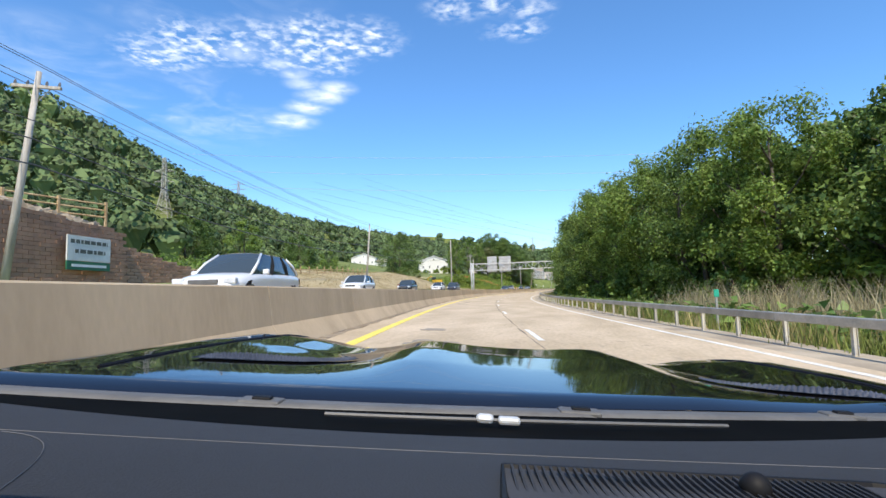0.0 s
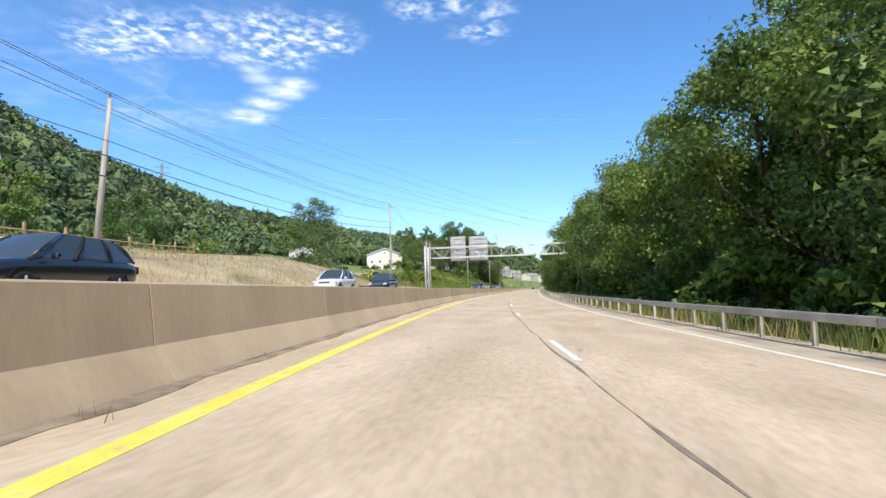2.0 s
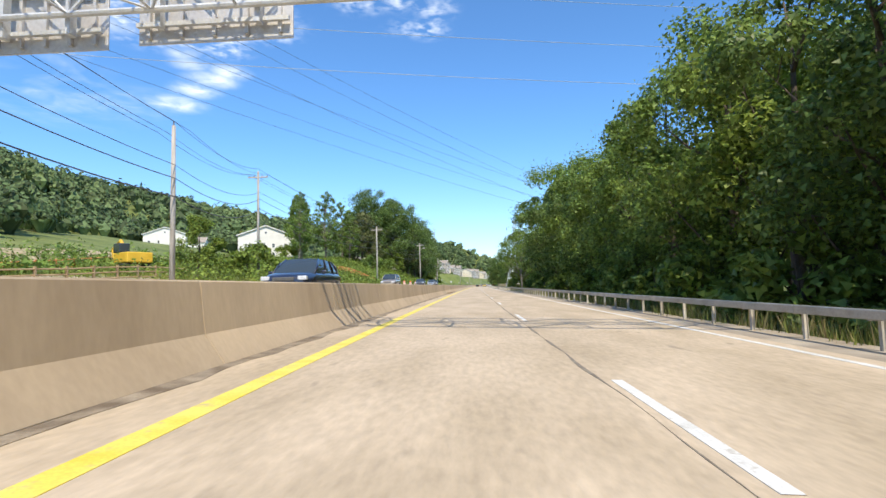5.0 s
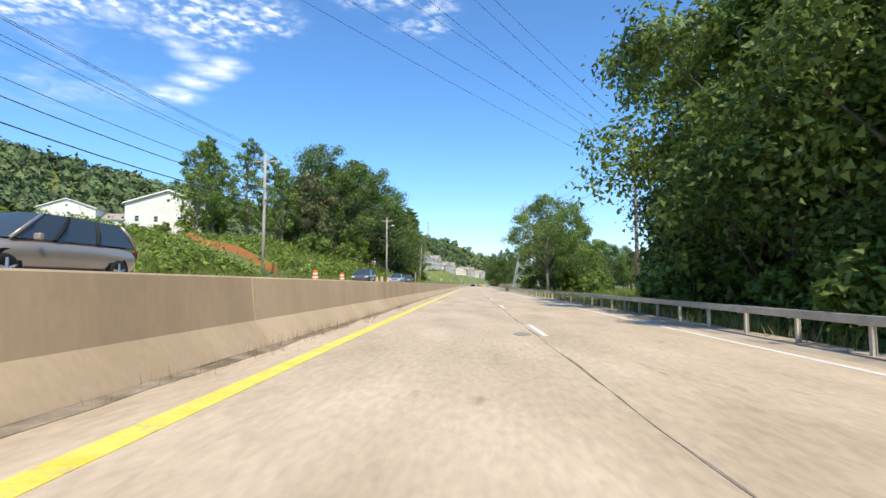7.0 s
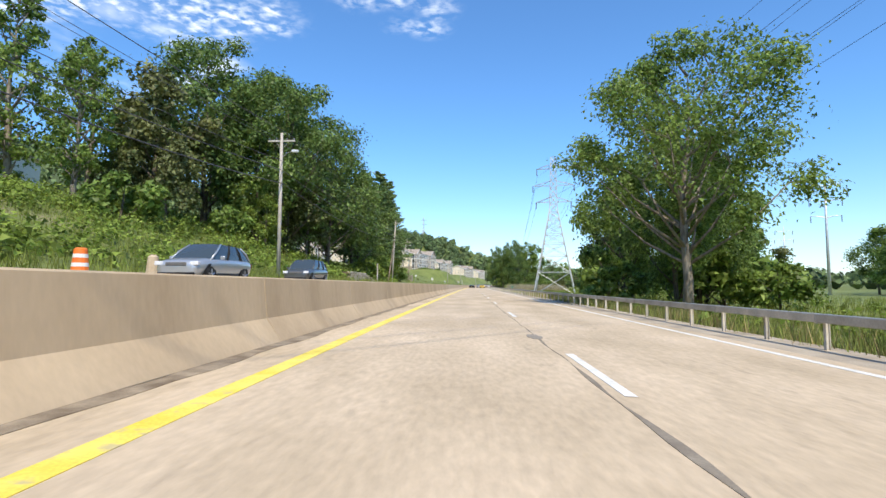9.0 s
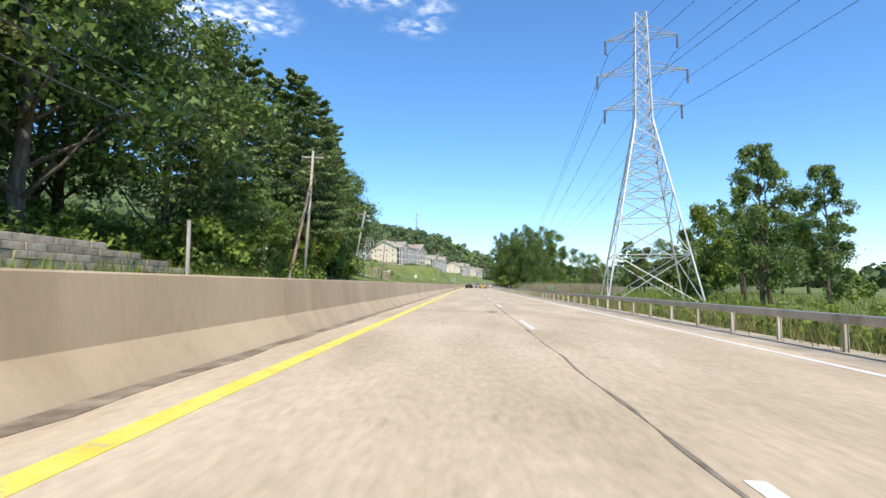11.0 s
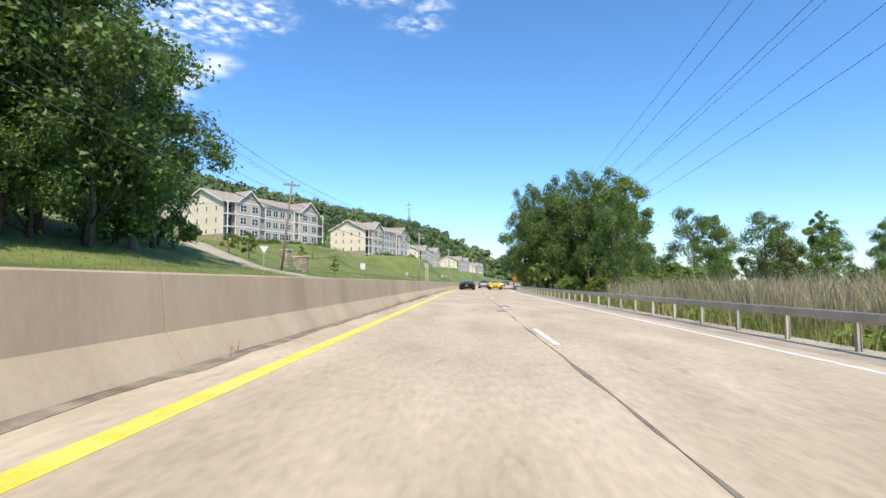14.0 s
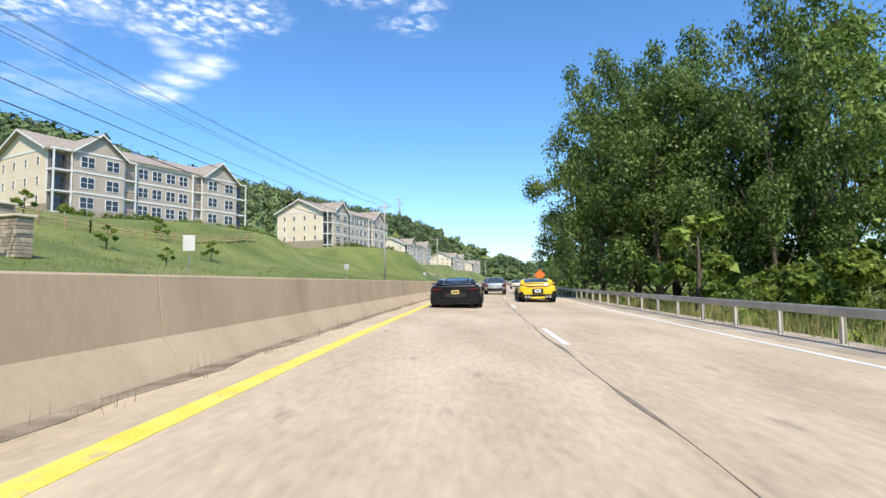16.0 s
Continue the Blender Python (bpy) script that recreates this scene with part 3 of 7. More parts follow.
# ---- trees ----
def leaf_cloud(rng, centres, radii, per, size, flat=0.0):
    """Pointed leaves scattered round cluster centres; each leaf an island of its own."""
    n = len(centres) * per
    c = np.repeat(np.array(centres, float), per, axis=0)
    r = np.repeat(np.array(radii, float), per)[:, None]

    def unit(v):
        return v / (np.linalg.norm(v, axis=1)[:, None] + 1e-9)

    d = unit(rng.normal(size=(n, 3)) + np.array([0, 0, 0.35]))
    stray = np.where(rng.random((n, 1)) < 0.16, 1.45, 1.0)
    p = c + d * r * stray * (rng.random((n, 1)) ** 0.40) * np.array([1, 1, 0.80 - 0.50 * flat])
    nrm = unit(d * 1.0 + rng.normal(size=(n, 3)) * 0.6 + np.array([0, 0, 0.35]))
    u = unit(np.cross(nrm, rng.normal(size=(n, 3))))
    v = np.cross(nrm, u)
    L = size * (0.6 + 0.8 * rng.random((n, 1)))
    wd = L * (0.32 + 0.16 * rng.random((n, 1)))
    V = np.stack([p - u * L * .45 + v * wd, p - u * L * .45 - v * wd, p + u * L * .55], axis=1).reshape(-1, 3)
    return V.tolist(), np.arange(3 * n).reshape(-1, 3).tolist()


TREE_DATA = {}


def broadleaf(key, seed, h, r, base, clusters, per, size, leaf, bark="bark", lean=0.0, sparse=False, lobes=None):
    """Trunk and crown meshes of one broadleaf tree, base at the origin: limbs carry rounded lobes, lobes carry leaf clumps."""
    rng = np.random.default_rng(seed)
    bm = bmesh.new()
    tr = 0.012 * h + 0.06
    axis = [Vector((lean * max(0.0, z / h) ** 1.5 * h + 0.15 * math.sin(z * 0.6 + seed), 0.12 * math.cos(z * 0.5 + seed), z)) for z in np.linspace(-0.4, h * 0.86, 7)]
    tube(bm, axis, [tr * 1.35, tr * 1.05, tr * 0.85, tr * 0.66, tr * 0.5, tr * 0.32, tr * 0.12], 7)
    nl = lobes or max(5, clusters // 6)
    per_lobe = max(3, round(clusters / nl))
    cent, rad = [], []
    for i in range(nl):
        f = (i + 0.2 + 0.6 * rng.random()) / nl
        prof = math.sin(math.pi * min(1, 0.20 + 0.76 * f)) ** 0.65
        RL = r * (0.36 + 0.24 * rng.random()) * (0.62 + 0.38 * prof)
        if sparse:
            RL *= 0.8
        rr = max(0.0, r * prof * (0.75 + 0.4 * rng.random()) - RL * 0.6)
        z = base + RL * 0.55 + (h - base - RL * 1.25) * f
        a = i * 2.399 + rng.random() * 1.1
        k = min(1.0, max(0.0, z / (h * 0.86)))
        ax = axis[min(6, int(k * 6))]
        lc = np.array([ax.x + rr * math.cos(a), ax.y + rr * math.sin(a), z])
        z0 = max(base * 0.6, z - rr * 0.75 - RL * 0.4)
        kk = min(6, max(0, int(z0 / (h * 0.86) * 6)))
        p0 = Vector((axis[kk].x, axis[kk].y, z0))
        pm = p0.lerp(Vector(lc), 0.55) + Vector((0, 0, -0.10 * rr))
        tube(bm, [p0, pm, Vector(lc)], [tr * 0.40, tr * 0.26, tr * 0.10], 5)
        out = np.array([math.cos(a), math.sin(a), 0.45 + 0.5 * f])
        for j in range(per_lobe):
            d = rng.normal(size=3) + out * 0.85
            d /= np.linalg.norm(d)
            c = lc + d * RL * np.array([1, 1, 0.85]) * (0.40 + 0.62 * rng.random())
            cent.append(c)
            rad.append(RL * (0.40 + 0.36 * rng.random()) * (0.85 if sparse else 1.0))
            if j % 3 == 0:
                tube(bm, [Vector(lc), Vector(lc).lerp(Vector(c), .6) + Vector((0, 0, .1)), Vector(c)], [tr * 0.10, tr * 0.07, tr * 0.03], 4, False)
    V, F = leaf_cloud(rng, cent, rad, per, size)
    TREE_DATA[key] = (mesh_of("trunk", bm, M[bark], True), raw_mesh("crown", V, F, M[leaf]), h)


def pine(key, seed, h, r):
    rng = np.random.default_rng(seed)
    bm = bmesh.new()
    tr = 0.22
    tube(bm, [(0, 0, -0.4), (0.05, 0, h * 0.5), (0, 0.06, h)], [tr * 1.2, tr * 0.7, 0.03], 8)
    cent, rad = [], []
    z = h * 0.20
    while z < h * 0.99:
        f = (z - h * 0.20) / (h * 0.80)
        turn = rng.random() * 6.28
        for j in range(5):
            R = (r * (1 - f) ** 0.62 + 0.3) * (0.45 + 0.65 * rng.random())
            a = turn + j * 1.257 + rng.normal() * 0.3
            tip = np.array([R * math.cos(a), R * math.sin(a), z + R * (0.10 + 0.22 * f) + rng.normal() * 0.25])
            tube(bm, [(0, 0, z - 0.15), (tip[0] * .5, tip[1] * .5, z + (tip[2] - z) * .35), tuple(tip)], [0.055, 0.035, 0.012], 4, False)
            side = np.array([-math.sin(a), math.cos(a), 0])
            for q in np.linspace(0.38, 1.02, 5):
                for sd in (-1, 0, 1):
                    c = np.array([tip[0] * q, tip[1] * q, z + (tip[2] - z) * q + 0.06 + rng.normal() * 0.06])
                    cent.append(c + side * sd * R * 0.16 * (1.25 - abs(q - 0.65)) * (0.7 + 0.6 * rng.random()))
                    rad.append(0.24 + 0.26 * (1 - f) * (0.7 + 0.5 * rng.random()))
        z += h * 0.047
    V, F = leaf_cloud(rng, cent, rad, 19, 0.30, flat=1.0)
    TREE_DATA[key] = (mesh_of("trunk", bm, M["bark"], True), raw_mesh("crown", V, F, M["needle"]), h)


broadleaf("maple", 1, 14, 4.6, 1.6, 62, 150, 0.335, "leaf")
broadleaf("oak", 2, 15, 5.6, 2.2, 72, 150, 0.335, "leaf_dark")
broadleaf("ash", 3, 16, 4.0, 2.5, 58, 150, 0.335, "leaf")
broadleaf("locust", 4, 13, 4.2, 1.0, 62, 150, 0.335, "leaf_light")
broadleaf("elm", 5, 17, 4.8, 3.0, 66, 150, 0.335, "leaf_dark", lean=0.04)
broadleaf("thin", 6, 15, 2.6, 1.8, 120, 50, 0.27, "leaf", "bark_pale", 0.03, False, 30)
broadleaf("olive", 7, 12, 3.6, 2.0, 52, 130, 0.36, "leaf_olive")
broadleaf("poplar", 8, 18, 3.1, 1.2, 110, 110, 0.30, "leaf_dark", lobes=26)
broadleaf("sapling", 9, 3.6, 1.2, 0.8, 26, 40, 0.28, "leaf_light")
broadleaf("big", 10, 16.3, 6.6, 5.0, 200, 130, 0.20, "leaf", "bark_pale", -0.03, True, 30)
broadleaf("shrub", 11, 3.2, 2.4, 0.2, 30, 70, 0.36, "leaf_light")
broadleaf("shrub_dark", 12, 3.6, 2.6, 0.2, 30, 75, 0.38, "leaf")
broadleaf("roadside", 16, 14, 4.4, 0.8, 74, 225, 0.20, "leaf")
broadleaf("edge_oak", 17, 14, 4.6, 0.6, 74, 225, 0.20, "leaf_dark", lean=-0.02)
broadleaf("edge_locust", 18, 13, 4.0, 0.5, 66, 225, 0.20, "leaf_light")
pine("pine", 13, 23, 5.6)
broadleaf("tall_oak", 19, 23, 7.4, 2.6, 105, 135, 0.36, "leaf_dark")
broadleaf("tall_ash", 20, 22, 5.6, 3.0, 95, 135, 0.36, "leaf")
broadleaf("oak_back", 14, 15, 5.4, 2.0, 52, 92, 0.40, "leaf_dark")
broadleaf("maple_back", 15, 15, 4.8, 2.0, 52, 92, 0.40, "leaf")
LABELS = {"tall_oak": "tall dark green oak with a dense crown", "tall_ash": "tall green roadside tree with uneven crown",
          "edge_oak": "dark green tree close beside the guardrail", "edge_locust": "light green tree close beside the guardrail",
          "roadside": "dense green tree close beside the guardrail",
          "oak_back": "dark green tree deeper in the wood", "maple_back": "green tree deeper in the wood",
          "maple": "full green maple tree at the roadside", "oak": "dark green broad oak tree with dense crown", "ash": "tall green ash tree with uneven crown",
          "locust": "light green leafy tree reaching to the ground", "elm": "tall dark elm tree leaning slightly", "thin": "thin tree with sparse leaves and pale trunk",
          "olive": "olive green scrubby tree with thin foliage", "poplar": "narrow dark poplar tree in the meadow", "sapling": "small bright green sapling in the grass",
          "big": "large spreading tree with thin leaves and pale limbs", "shrub": "light green leafy shrub on the bank", "shrub_dark": "green leafy bush at the wood's edge",
          "pine": "tall white pine with layered branches"}
FIRST = {}
_tr = random.Random(5)


def tree(key, x, y, h=None, rot=None, group="", z=None, wide=1.0):
    if h and h >= 17.4 and key in ("oak", "elm", "ash", "maple"):
        key = "tall_oak" if key in ("oak", "elm") else "tall_ash"
    tm, cm, h0 = TREE_DATA[key]
    k = (h or h0) / h0
    zz = ground_at(x, y) if z is None else z
    stand = pose(x, y, zz - 0.05, 0, 0, _tr.uniform(0, 360) if rot is None else rot)
    if key in FIRST:
        f = FIRST[key].scale
        ob = copy_thing(FIRST[key], stand @ Matrix.Diagonal((k * wide / f.x, k * wide / f.y, k / f.z, 1)))
    else:
        kind = "shrub" if "shrub" in key else "tree"
        ob = thing(kind, LABELS[key], kind)
        part("trunk", tm, None, ob)
        part("crown", cm, None, ob)
        FIRST[key] = ob
        ob.matrix_basis = stand @ Matrix.Diagonal((k * wide, k * wide, k, 1))
    if group:
        ob["group"] = group
    return ob


def tree_so(key, s, off, h=None, group="", wide=1.0):
    x, y = line_xy(s, off)
    return tree(key, float(x), float(y), h, None, group, ground_z(s, off), wide)


# right-hand wood along the guardrail
rr = random.Random(11)
s = -6.0
while s < 257:
    near = float(np.interp(s, [-6, 20, 40, 60, 100, 150, 203, 212, 222, 232, 246, 256], [23, 20, 14, 12.5, 11.5, 10.5, 10.2, 12.2, 17, 22, 27, 33])) + rr.uniform(-0.8, 1.8)
    hh = float(np.interp(s, [-6, 15, 30, 45, 54, 62, 72, 78, 86, 100, 106, 114, 124, 160, 196, 206, 246], [11.6, 12.0, 12.4, 12.8, 14.4, 12.8, 13.8, 13.8, 11.6, 11.6, 12.4, 15.2, 14.2, 13.6, 15.2, 17.5, 16])) * rr.uniform(0.90, 1.15)
    tree_so(rr.choice(["roadside", "roadside", "edge_oak", "edge_locust"]) if 28 < s < 222 else rr.choice(["maple", "ash", "oak", "locust", "maple", "elm", "locust", "olive"]), s, near + 2.0, hh, "trees of the roadside wood")
    tree_so(rr.choice(["oak_back", "maple_back"]), s + rr.uniform(1, 3), near + 8.0, hh * 0.98, "trees of the roadside wood")
    if rr.random() < 0.75:
        tree_so(rr.choice(["shrub_dark", "shrub_dark", "shrub"]), s + rr.uniform(0, 4), near - 0.6, rr.uniform(1.8, 3.2), "bushes at the wood's edge")
    tree_so("oak_back", s + rr.uniform(0, 4), near + 15.0, hh * 1.04, "trees of the roadside wood", 1.2)
    if rr.random() < 0.5:
        tree_so("maple_back", s + rr.uniform(0, 4), near + 22.0, hh * 1.1, "trees of the roadside wood", 1.3)
        tree_so("shrub_dark", s + rr.uniform(0, 4), near + 6.0, rr.uniform(3.0, 4.4), "bushes at the wood's edge", 1.4)
    s += rr.uniform(4.2, 5.4)
# tree group by the steel poles
for x, y, k, h, w in [(12.5, 266.6, "big", 16.3, 1.0), (18.5, 282, "oak", 16, .8), (14.6, 286, "maple", 14.5, .8), (22, 285, "maple", 14.5, .85), (14.8, 274, "roadside", 12.5, .8), (17.5, 276, "edge_oak", 13, .8), (19.5, 277, "shrub_dark", 5.5, 1.0), (33, 302, "oak", 10.5, .9), (38.5, 307, "olive", 10, 1.0),
                      (18, 294, "ash", 15.5, .9), (12.8, 281, "shrub_dark", 4, 1.0), (21, 272, "shrub_dark", 3.5, 1.0), (24, 279, "shrub_dark", 4, 1.0), (16.5, 298, "olive", 11, .9)]:
    tree(k, x, y, h, group="trees beside the steel poles", wide=w)
# meadow trees on the right
for x, y, k, h in [(52, 396, "thin", 19), (58, 400, "oak", 19), (65, 398, "oak", 18), (74, 404, "oak", 17), (47, 408, "olive", 10), (52.9, 411, "thin", 16), (60, 415, "olive", 12), (42, 412, "olive", 11),
                   (37, 403, "ash", 9.5), (32, 418, "olive", 6), (70, 513, "poplar", 21.5), (77, 519, "olive", 13), (86, 515, "oak", 22), (92, 519, "maple", 18), (104, 517, "thin", 22), (110, 523, "oak", 18), (120, 515, "ash", 20), (128, 521, "oak", 19), (72, 455, "shrub", 4), (60, 440, "shrub", 3.5), (58, 520, "olive", 9), (70, 470, "ash", 14),
                   (80, 455, "ash", 15), (90, 440, "elm", 18), (100, 470, "oak", 15), (88, 345, "maple", 16), (93, 338, "oak", 18), (99, 344, "ash", 19), (106, 338, "oak", 20), (95, 360, "oak", 14), (110, 370, "oak", 17), (125, 390, "maple", 14), (104, 345, "maple", 12),
                   (118, 330, "oak", 13), (135, 340, "oak", 15), (88, 330, "olive", 8), (92, 300, "olive", 7), (60, 350, "shrub", 3), (48, 330, "shrub", 2.5), (40, 345, "shrub_dark", 3)]:
    tree(k, x, y, h, group="trees in the meadow")
# large clump near the end on the right
for x, y, k, h, w in [(11.2, 452, "tall_oak", 17.8, .60), (14.6, 455, "tall_oak", 18.6, .66), (18.6, 455, "tall_oak", 21.0, .66), (14.0, 449.5, "edge_oak", 15, .9), (18.4, 450, "edge_oak", 15.5, .9),
                      (23.6, 447, "tall_ash", 19.6, .80), (27.5, 451, "tall_ash", 19.0, .8), (18.5, 428, "edge_oak", 13.4, .62), (12.6, 450.5, "edge_oak", 13, .9), (16.4, 452.5, "edge_oak", 16.5, .9), (20.6, 453, "edge_oak", 16.5, .9), (20.8, 430, "edge_oak", 12.6, .55), (22.5, 447, "edge_oak", 12, .8), (11.6, 460, "edge_oak", 14, .9),
                      (19.8, 446.5, "tall_oak", 19.0, .55), (22, 460, "oak_back", 16, .8), (17, 462, "maple_back", 16, .8), (29, 458, "maple_back", 16, .8), (16.5, 447, "shrub_dark", 3.0, 1),
                      (21, 443, "shrub", 3.2, 1), (25, 441, "shrub_dark", 3.8, 1), (15.2, 438, "shrub", 2.4, 1), (28, 439, "shrub", 3.4, 1), (19.5, 424, "shrub_dark", 3.0, 1), (23, 427, "shrub", 3.0, 1), (26, 446, "shrub_dark", 4, 1), (33, 440, "edge_oak", 12.5, .9), (38.5, 446, "roadside", 11.5, .9), (24.5, 434, "edge_oak", 7, .8), (29, 436, "shrub_dark", 4.5, 1.2)]:
    tree(k, x, y, h, group="trees of the roadside clump", wide=w)
for x, y, k, h in [(26, 336, "poplar", 15), (30, 342, "ash", 15), (33, 338, "poplar", 13.5), (27, 349, "locust", 11), (33, 352, "ash", 11), (24.5, 346, "shrub_dark", 3.5)]:
    tree(k, x, y, h, group="trees beside the pylon", wide=.8)
for ss, oo, k, h in [(482, 14, "maple_back", 13), (498, 14, "oak_back", 12), (515, 14.5, "maple_back", 11), (535, 14.5, "oak_back", 11), (556, 15, "maple_back", 11), (585, 15, "oak_back", 11), (615, 15, "maple_back", 11)]:
    tree_so(k, ss, oo, h, "trees of the roadside clump", .8)
tree_so("sapling", 438.5, 8.9, 4.4)
tree_so("sapling", 476, 9.2, 3.0)
tree_so("shrub_dark", 484, 9.4, 1.8)
# left: single tree on the embankment and trees behind it
for x, y, k, h in [(-35, 138.7, "tall_oak", 17), (-30, 141, "olive", 5), (-39, 143, "oak", 7), (-55, 118, "oak", 11), (-62, 105, "maple", 12), (-70, 95, "oak", 12), (-58, 140, "maple", 10),
                   (-80, 110, "oak", 12), (-27, 178, "locust", 6.5), (-24, 182, "shrub", 4)]:
    tree(k, x, y, h, group="trees on the left slope")
# left bank at the middle: thin trees, then the dark oaks, then pines
for x, y, k, h in [(-52.6, 281, "thin", 20), (-46, 284, "thin", 21), (-50, 272, "thin", 18), (-42, 290, "thin", 19), (-38, 283, "thin", 16), (-56, 290, "thin", 20), (-36, 292, "olive", 18), (-32, 288, "olive", 11),
                   (-40, 298, "olive", 15), (-36.5, 304, "oak", 27), (-31, 308, "oak", 25), (-26, 307, "oak", 26), (-31.5, 315, "elm", 27), (-21.8, 314, "oak", 23.5), (-37, 312, "oak_back", 24), (-23.5, 309, "olive", 13), (-28.5, 303, "ash", 16), (-20.5, 324, "oak", 19),
                   (-28, 324, "elm", 22), (-26, 300, "locust", 7), (-35, 330, "elm", 18), (-44, 320, "oak", 18), (-31, 280, "shrub_dark", 4.5), (-29, 296, "shrub_dark", 4), (-66, 288, "shrub_dark", 3), (-61, 290, "shrub", 4), (-73, 289, "shrub_dark", 3), (-57, 294, "locust", 8), (-78, 290, "shrub", 3)]:
    tree(k, x, y, h, group="trees on the left bank")
for x, y, h in [(-21, 331, 20), (-22, 340, 22), (-20, 349, 25), (-24, 352, 25), (-20, 358, 25), (-27, 345, 23), (-21.5, 366, 25), (-22.5, 374, 26), (-26, 363, 22)]:
    tree("pine", x, y, h, group="pines on the left bank")
for x, y, k, h in [(-18, 344, "locust", 6), (-18.5, 336, "maple", 8), (-18, 352, "locust", 7), (-21.5, 361, "maple", 10), (-25, 370, "maple", 16), (-28.5, 380, "ash", 22), (-27, 372, "ash", 20), (-26.5, 386, "maple", 19),
                   (-28, 391, "ash", 24), (-29.5, 398, "oak", 24.5), (-33, 390, "elm", 24), (-32, 404, "oak", 23), (-27.8, 404, "oak", 22.5), (-29, 411, "thin", 21), (-31, 417, "oak", 16), (-34, 412, "elm", 17), (-36, 420, "oak", 14), (-33, 424, "shrub_dark", 4), (-17.5, 366, "shrub_dark", 4), (-22.5, 374, "shrub_dark", 3.5), (-30, 410, "shrub_dark", 4),
                   (-18, 328, "shrub", 4), (-17.5, 322, "shrub", 3.5), (-36, 400, "oak", 16), (-38, 410, "maple", 12), (-25.5, 381, "edge_oak", 11), (-26.5, 388, "roadside", 10), (-27, 395, "edge_oak", 12), (-29, 400, "edge_oak", 11), (-30.5, 407, "roadside", 10),
                   (-32, 413, "edge_oak", 10), (-24, 375, "roadside", 9)]:
    tree(k, x, y, h, group="trees on the left bank")

# shrubs along the foot of the flats
for k in range(15):
    tree("shrub_dark" if k % 3 else "shrub", -54.2 + 0.434 * (2.3 * k) + rr.uniform(1.0, 2.4), 483 + 0.9 * 2.3 * k + rr.uniform(-.5, .5), rr.uniform(1.2, 2.2), group="shrubs along the flats", wide=.8)
for k in range(12):
    tree("shrub_dark", -32 + 0.342 * (2.7 * k) + rr.uniform(1.0, 2.0), 548 + .94 * 2.7 * k, rr.uniform(1.2, 2.2), group="shrubs along the flats", wide=.8)
# young street trees on the lawn
for x, y, h in [(-31, 440, 3.2), (-36, 452, 3.6), (-29, 458, 2.2), (-40, 462, 2.6), (-26, 470, 2.4), (-34, 474, 2.6), (-33, 438, 3.0), (-22, 455, 1.6)]:
    tree("sapling", x, y, h, group="young trees on the lawn")


# ---- far forest: one mass of crowns on the hill and along the far edges ----
def forest(name, places, label, seed, quads=26, core=True, fine=1.0):
    rng = np.random.default_rng(seed)
    V, F = [], []
    for x, y, z, r, h in places:
        if core:
            k = len(V)
            V += [(x, y, z - 0.5), (x + r * .8, y, z + h * .5), (x, y + r * .8, z + h * .45), (x - r * .8, y, z + h * .5), (x, y - r * .8, z + h * .45), (x, y, z + h * .9)]
            for a in range(4):
                b = (a + 1) % 4
                F += [(k, k + 1 + b, k + 1 + a), (k + 5, k + 1 + a, k + 1 + b)]
        d = rng.normal(size=(quads, 3))
        d /= np.linalg.norm(d, axis=1)[:, None]
        d[:, 2] = np.abs(d[:, 2]) * 1.0 - 0.25 * rng.random(quads)
        for q in d:
            p = np.array([x, y, z + h * .5]) + q * np.array([r, r, h * .5]) * (0.82 + 0.3 * rng.random())
            nrm = q + rng.normal(size=3) * 0.32
            nrm /= np.linalg.norm(nrm)
            u = np.cross(nrm, rng.normal(size=3))
            u /= np.linalg.norm(u)
            v = np.cross(nrm, u)
            sz = r * (0.20 + 0.20 * rng.random()) * fine
            k = len(V)
            V += [tuple(p + u * sz), tuple(p + v * sz * .7), tuple(p - u * sz), tuple(p - v * sz * .7)]
            F.append((k, k + 1, k + 2, k + 3))
    me = raw_mesh(name, V, F, M["forest"])
    tagged(new(name, me), label, "woods", kind="stuff")


rng = np.random.default_rng(21)
pl = []
for _ in range(14000):
    y = rng.uniform(40, 1260)
    rx, rz = ridge(y)
    t = rng.uniform(-0.15, 1.05)
    cxr = float(np.interp(y, Y_ALL, X_ALL))
    edge = cxr - float(np.interp(y, [0, 100, 150, 200, 260, 330, 420, 600, 1200], [80, 66, 58, 66, 105, 125, 110, 100, 60]))
    x = edge + (rx - 12 - edge) * t
    if x > edge or len(pl) > 4300:
        continue
    r = rng.uniform(3.6, 5.8)
    if abs(x + 142) < 22 and 300 < y < 370 or abs(x + 86) < 20 and 290 < y < 340 or (abs(x + 145) < 9 and abs(y - 166) < 9):
        continue
    u = max(0.0, min(1.0, (x + 146) / 62))
    if x > -150 and abs(y - (168 - 62 * u)) < 9:
        continue
    if y < 345 and -0.52 < (x - 14) / y < -0.34:
        continue
    if 190 < y < 345 and -1.15 < x / (y - 183) < -0.5:
        continue
    if x > -100 and 112 < y < 186 or x > -166 and 285 < y < 374:
        continue
    pl.append((x, y, ground_at(x, y), r, r * rng.uniform(1.9, 2.5)))
near_pl = [p for p in pl if p[0] > -135 and p[1] < 420]
pl = [p for p in pl if not (p[0] > -135 and p[1] < 420)]
forest("hillside_forest", pl, "dense green woods covering the long hill", 22, 32, True, 0.70)
forest("hillfoot_forest", near_pl, "leafy green trees along the hill's foot", 24, 170, True, 0.5)
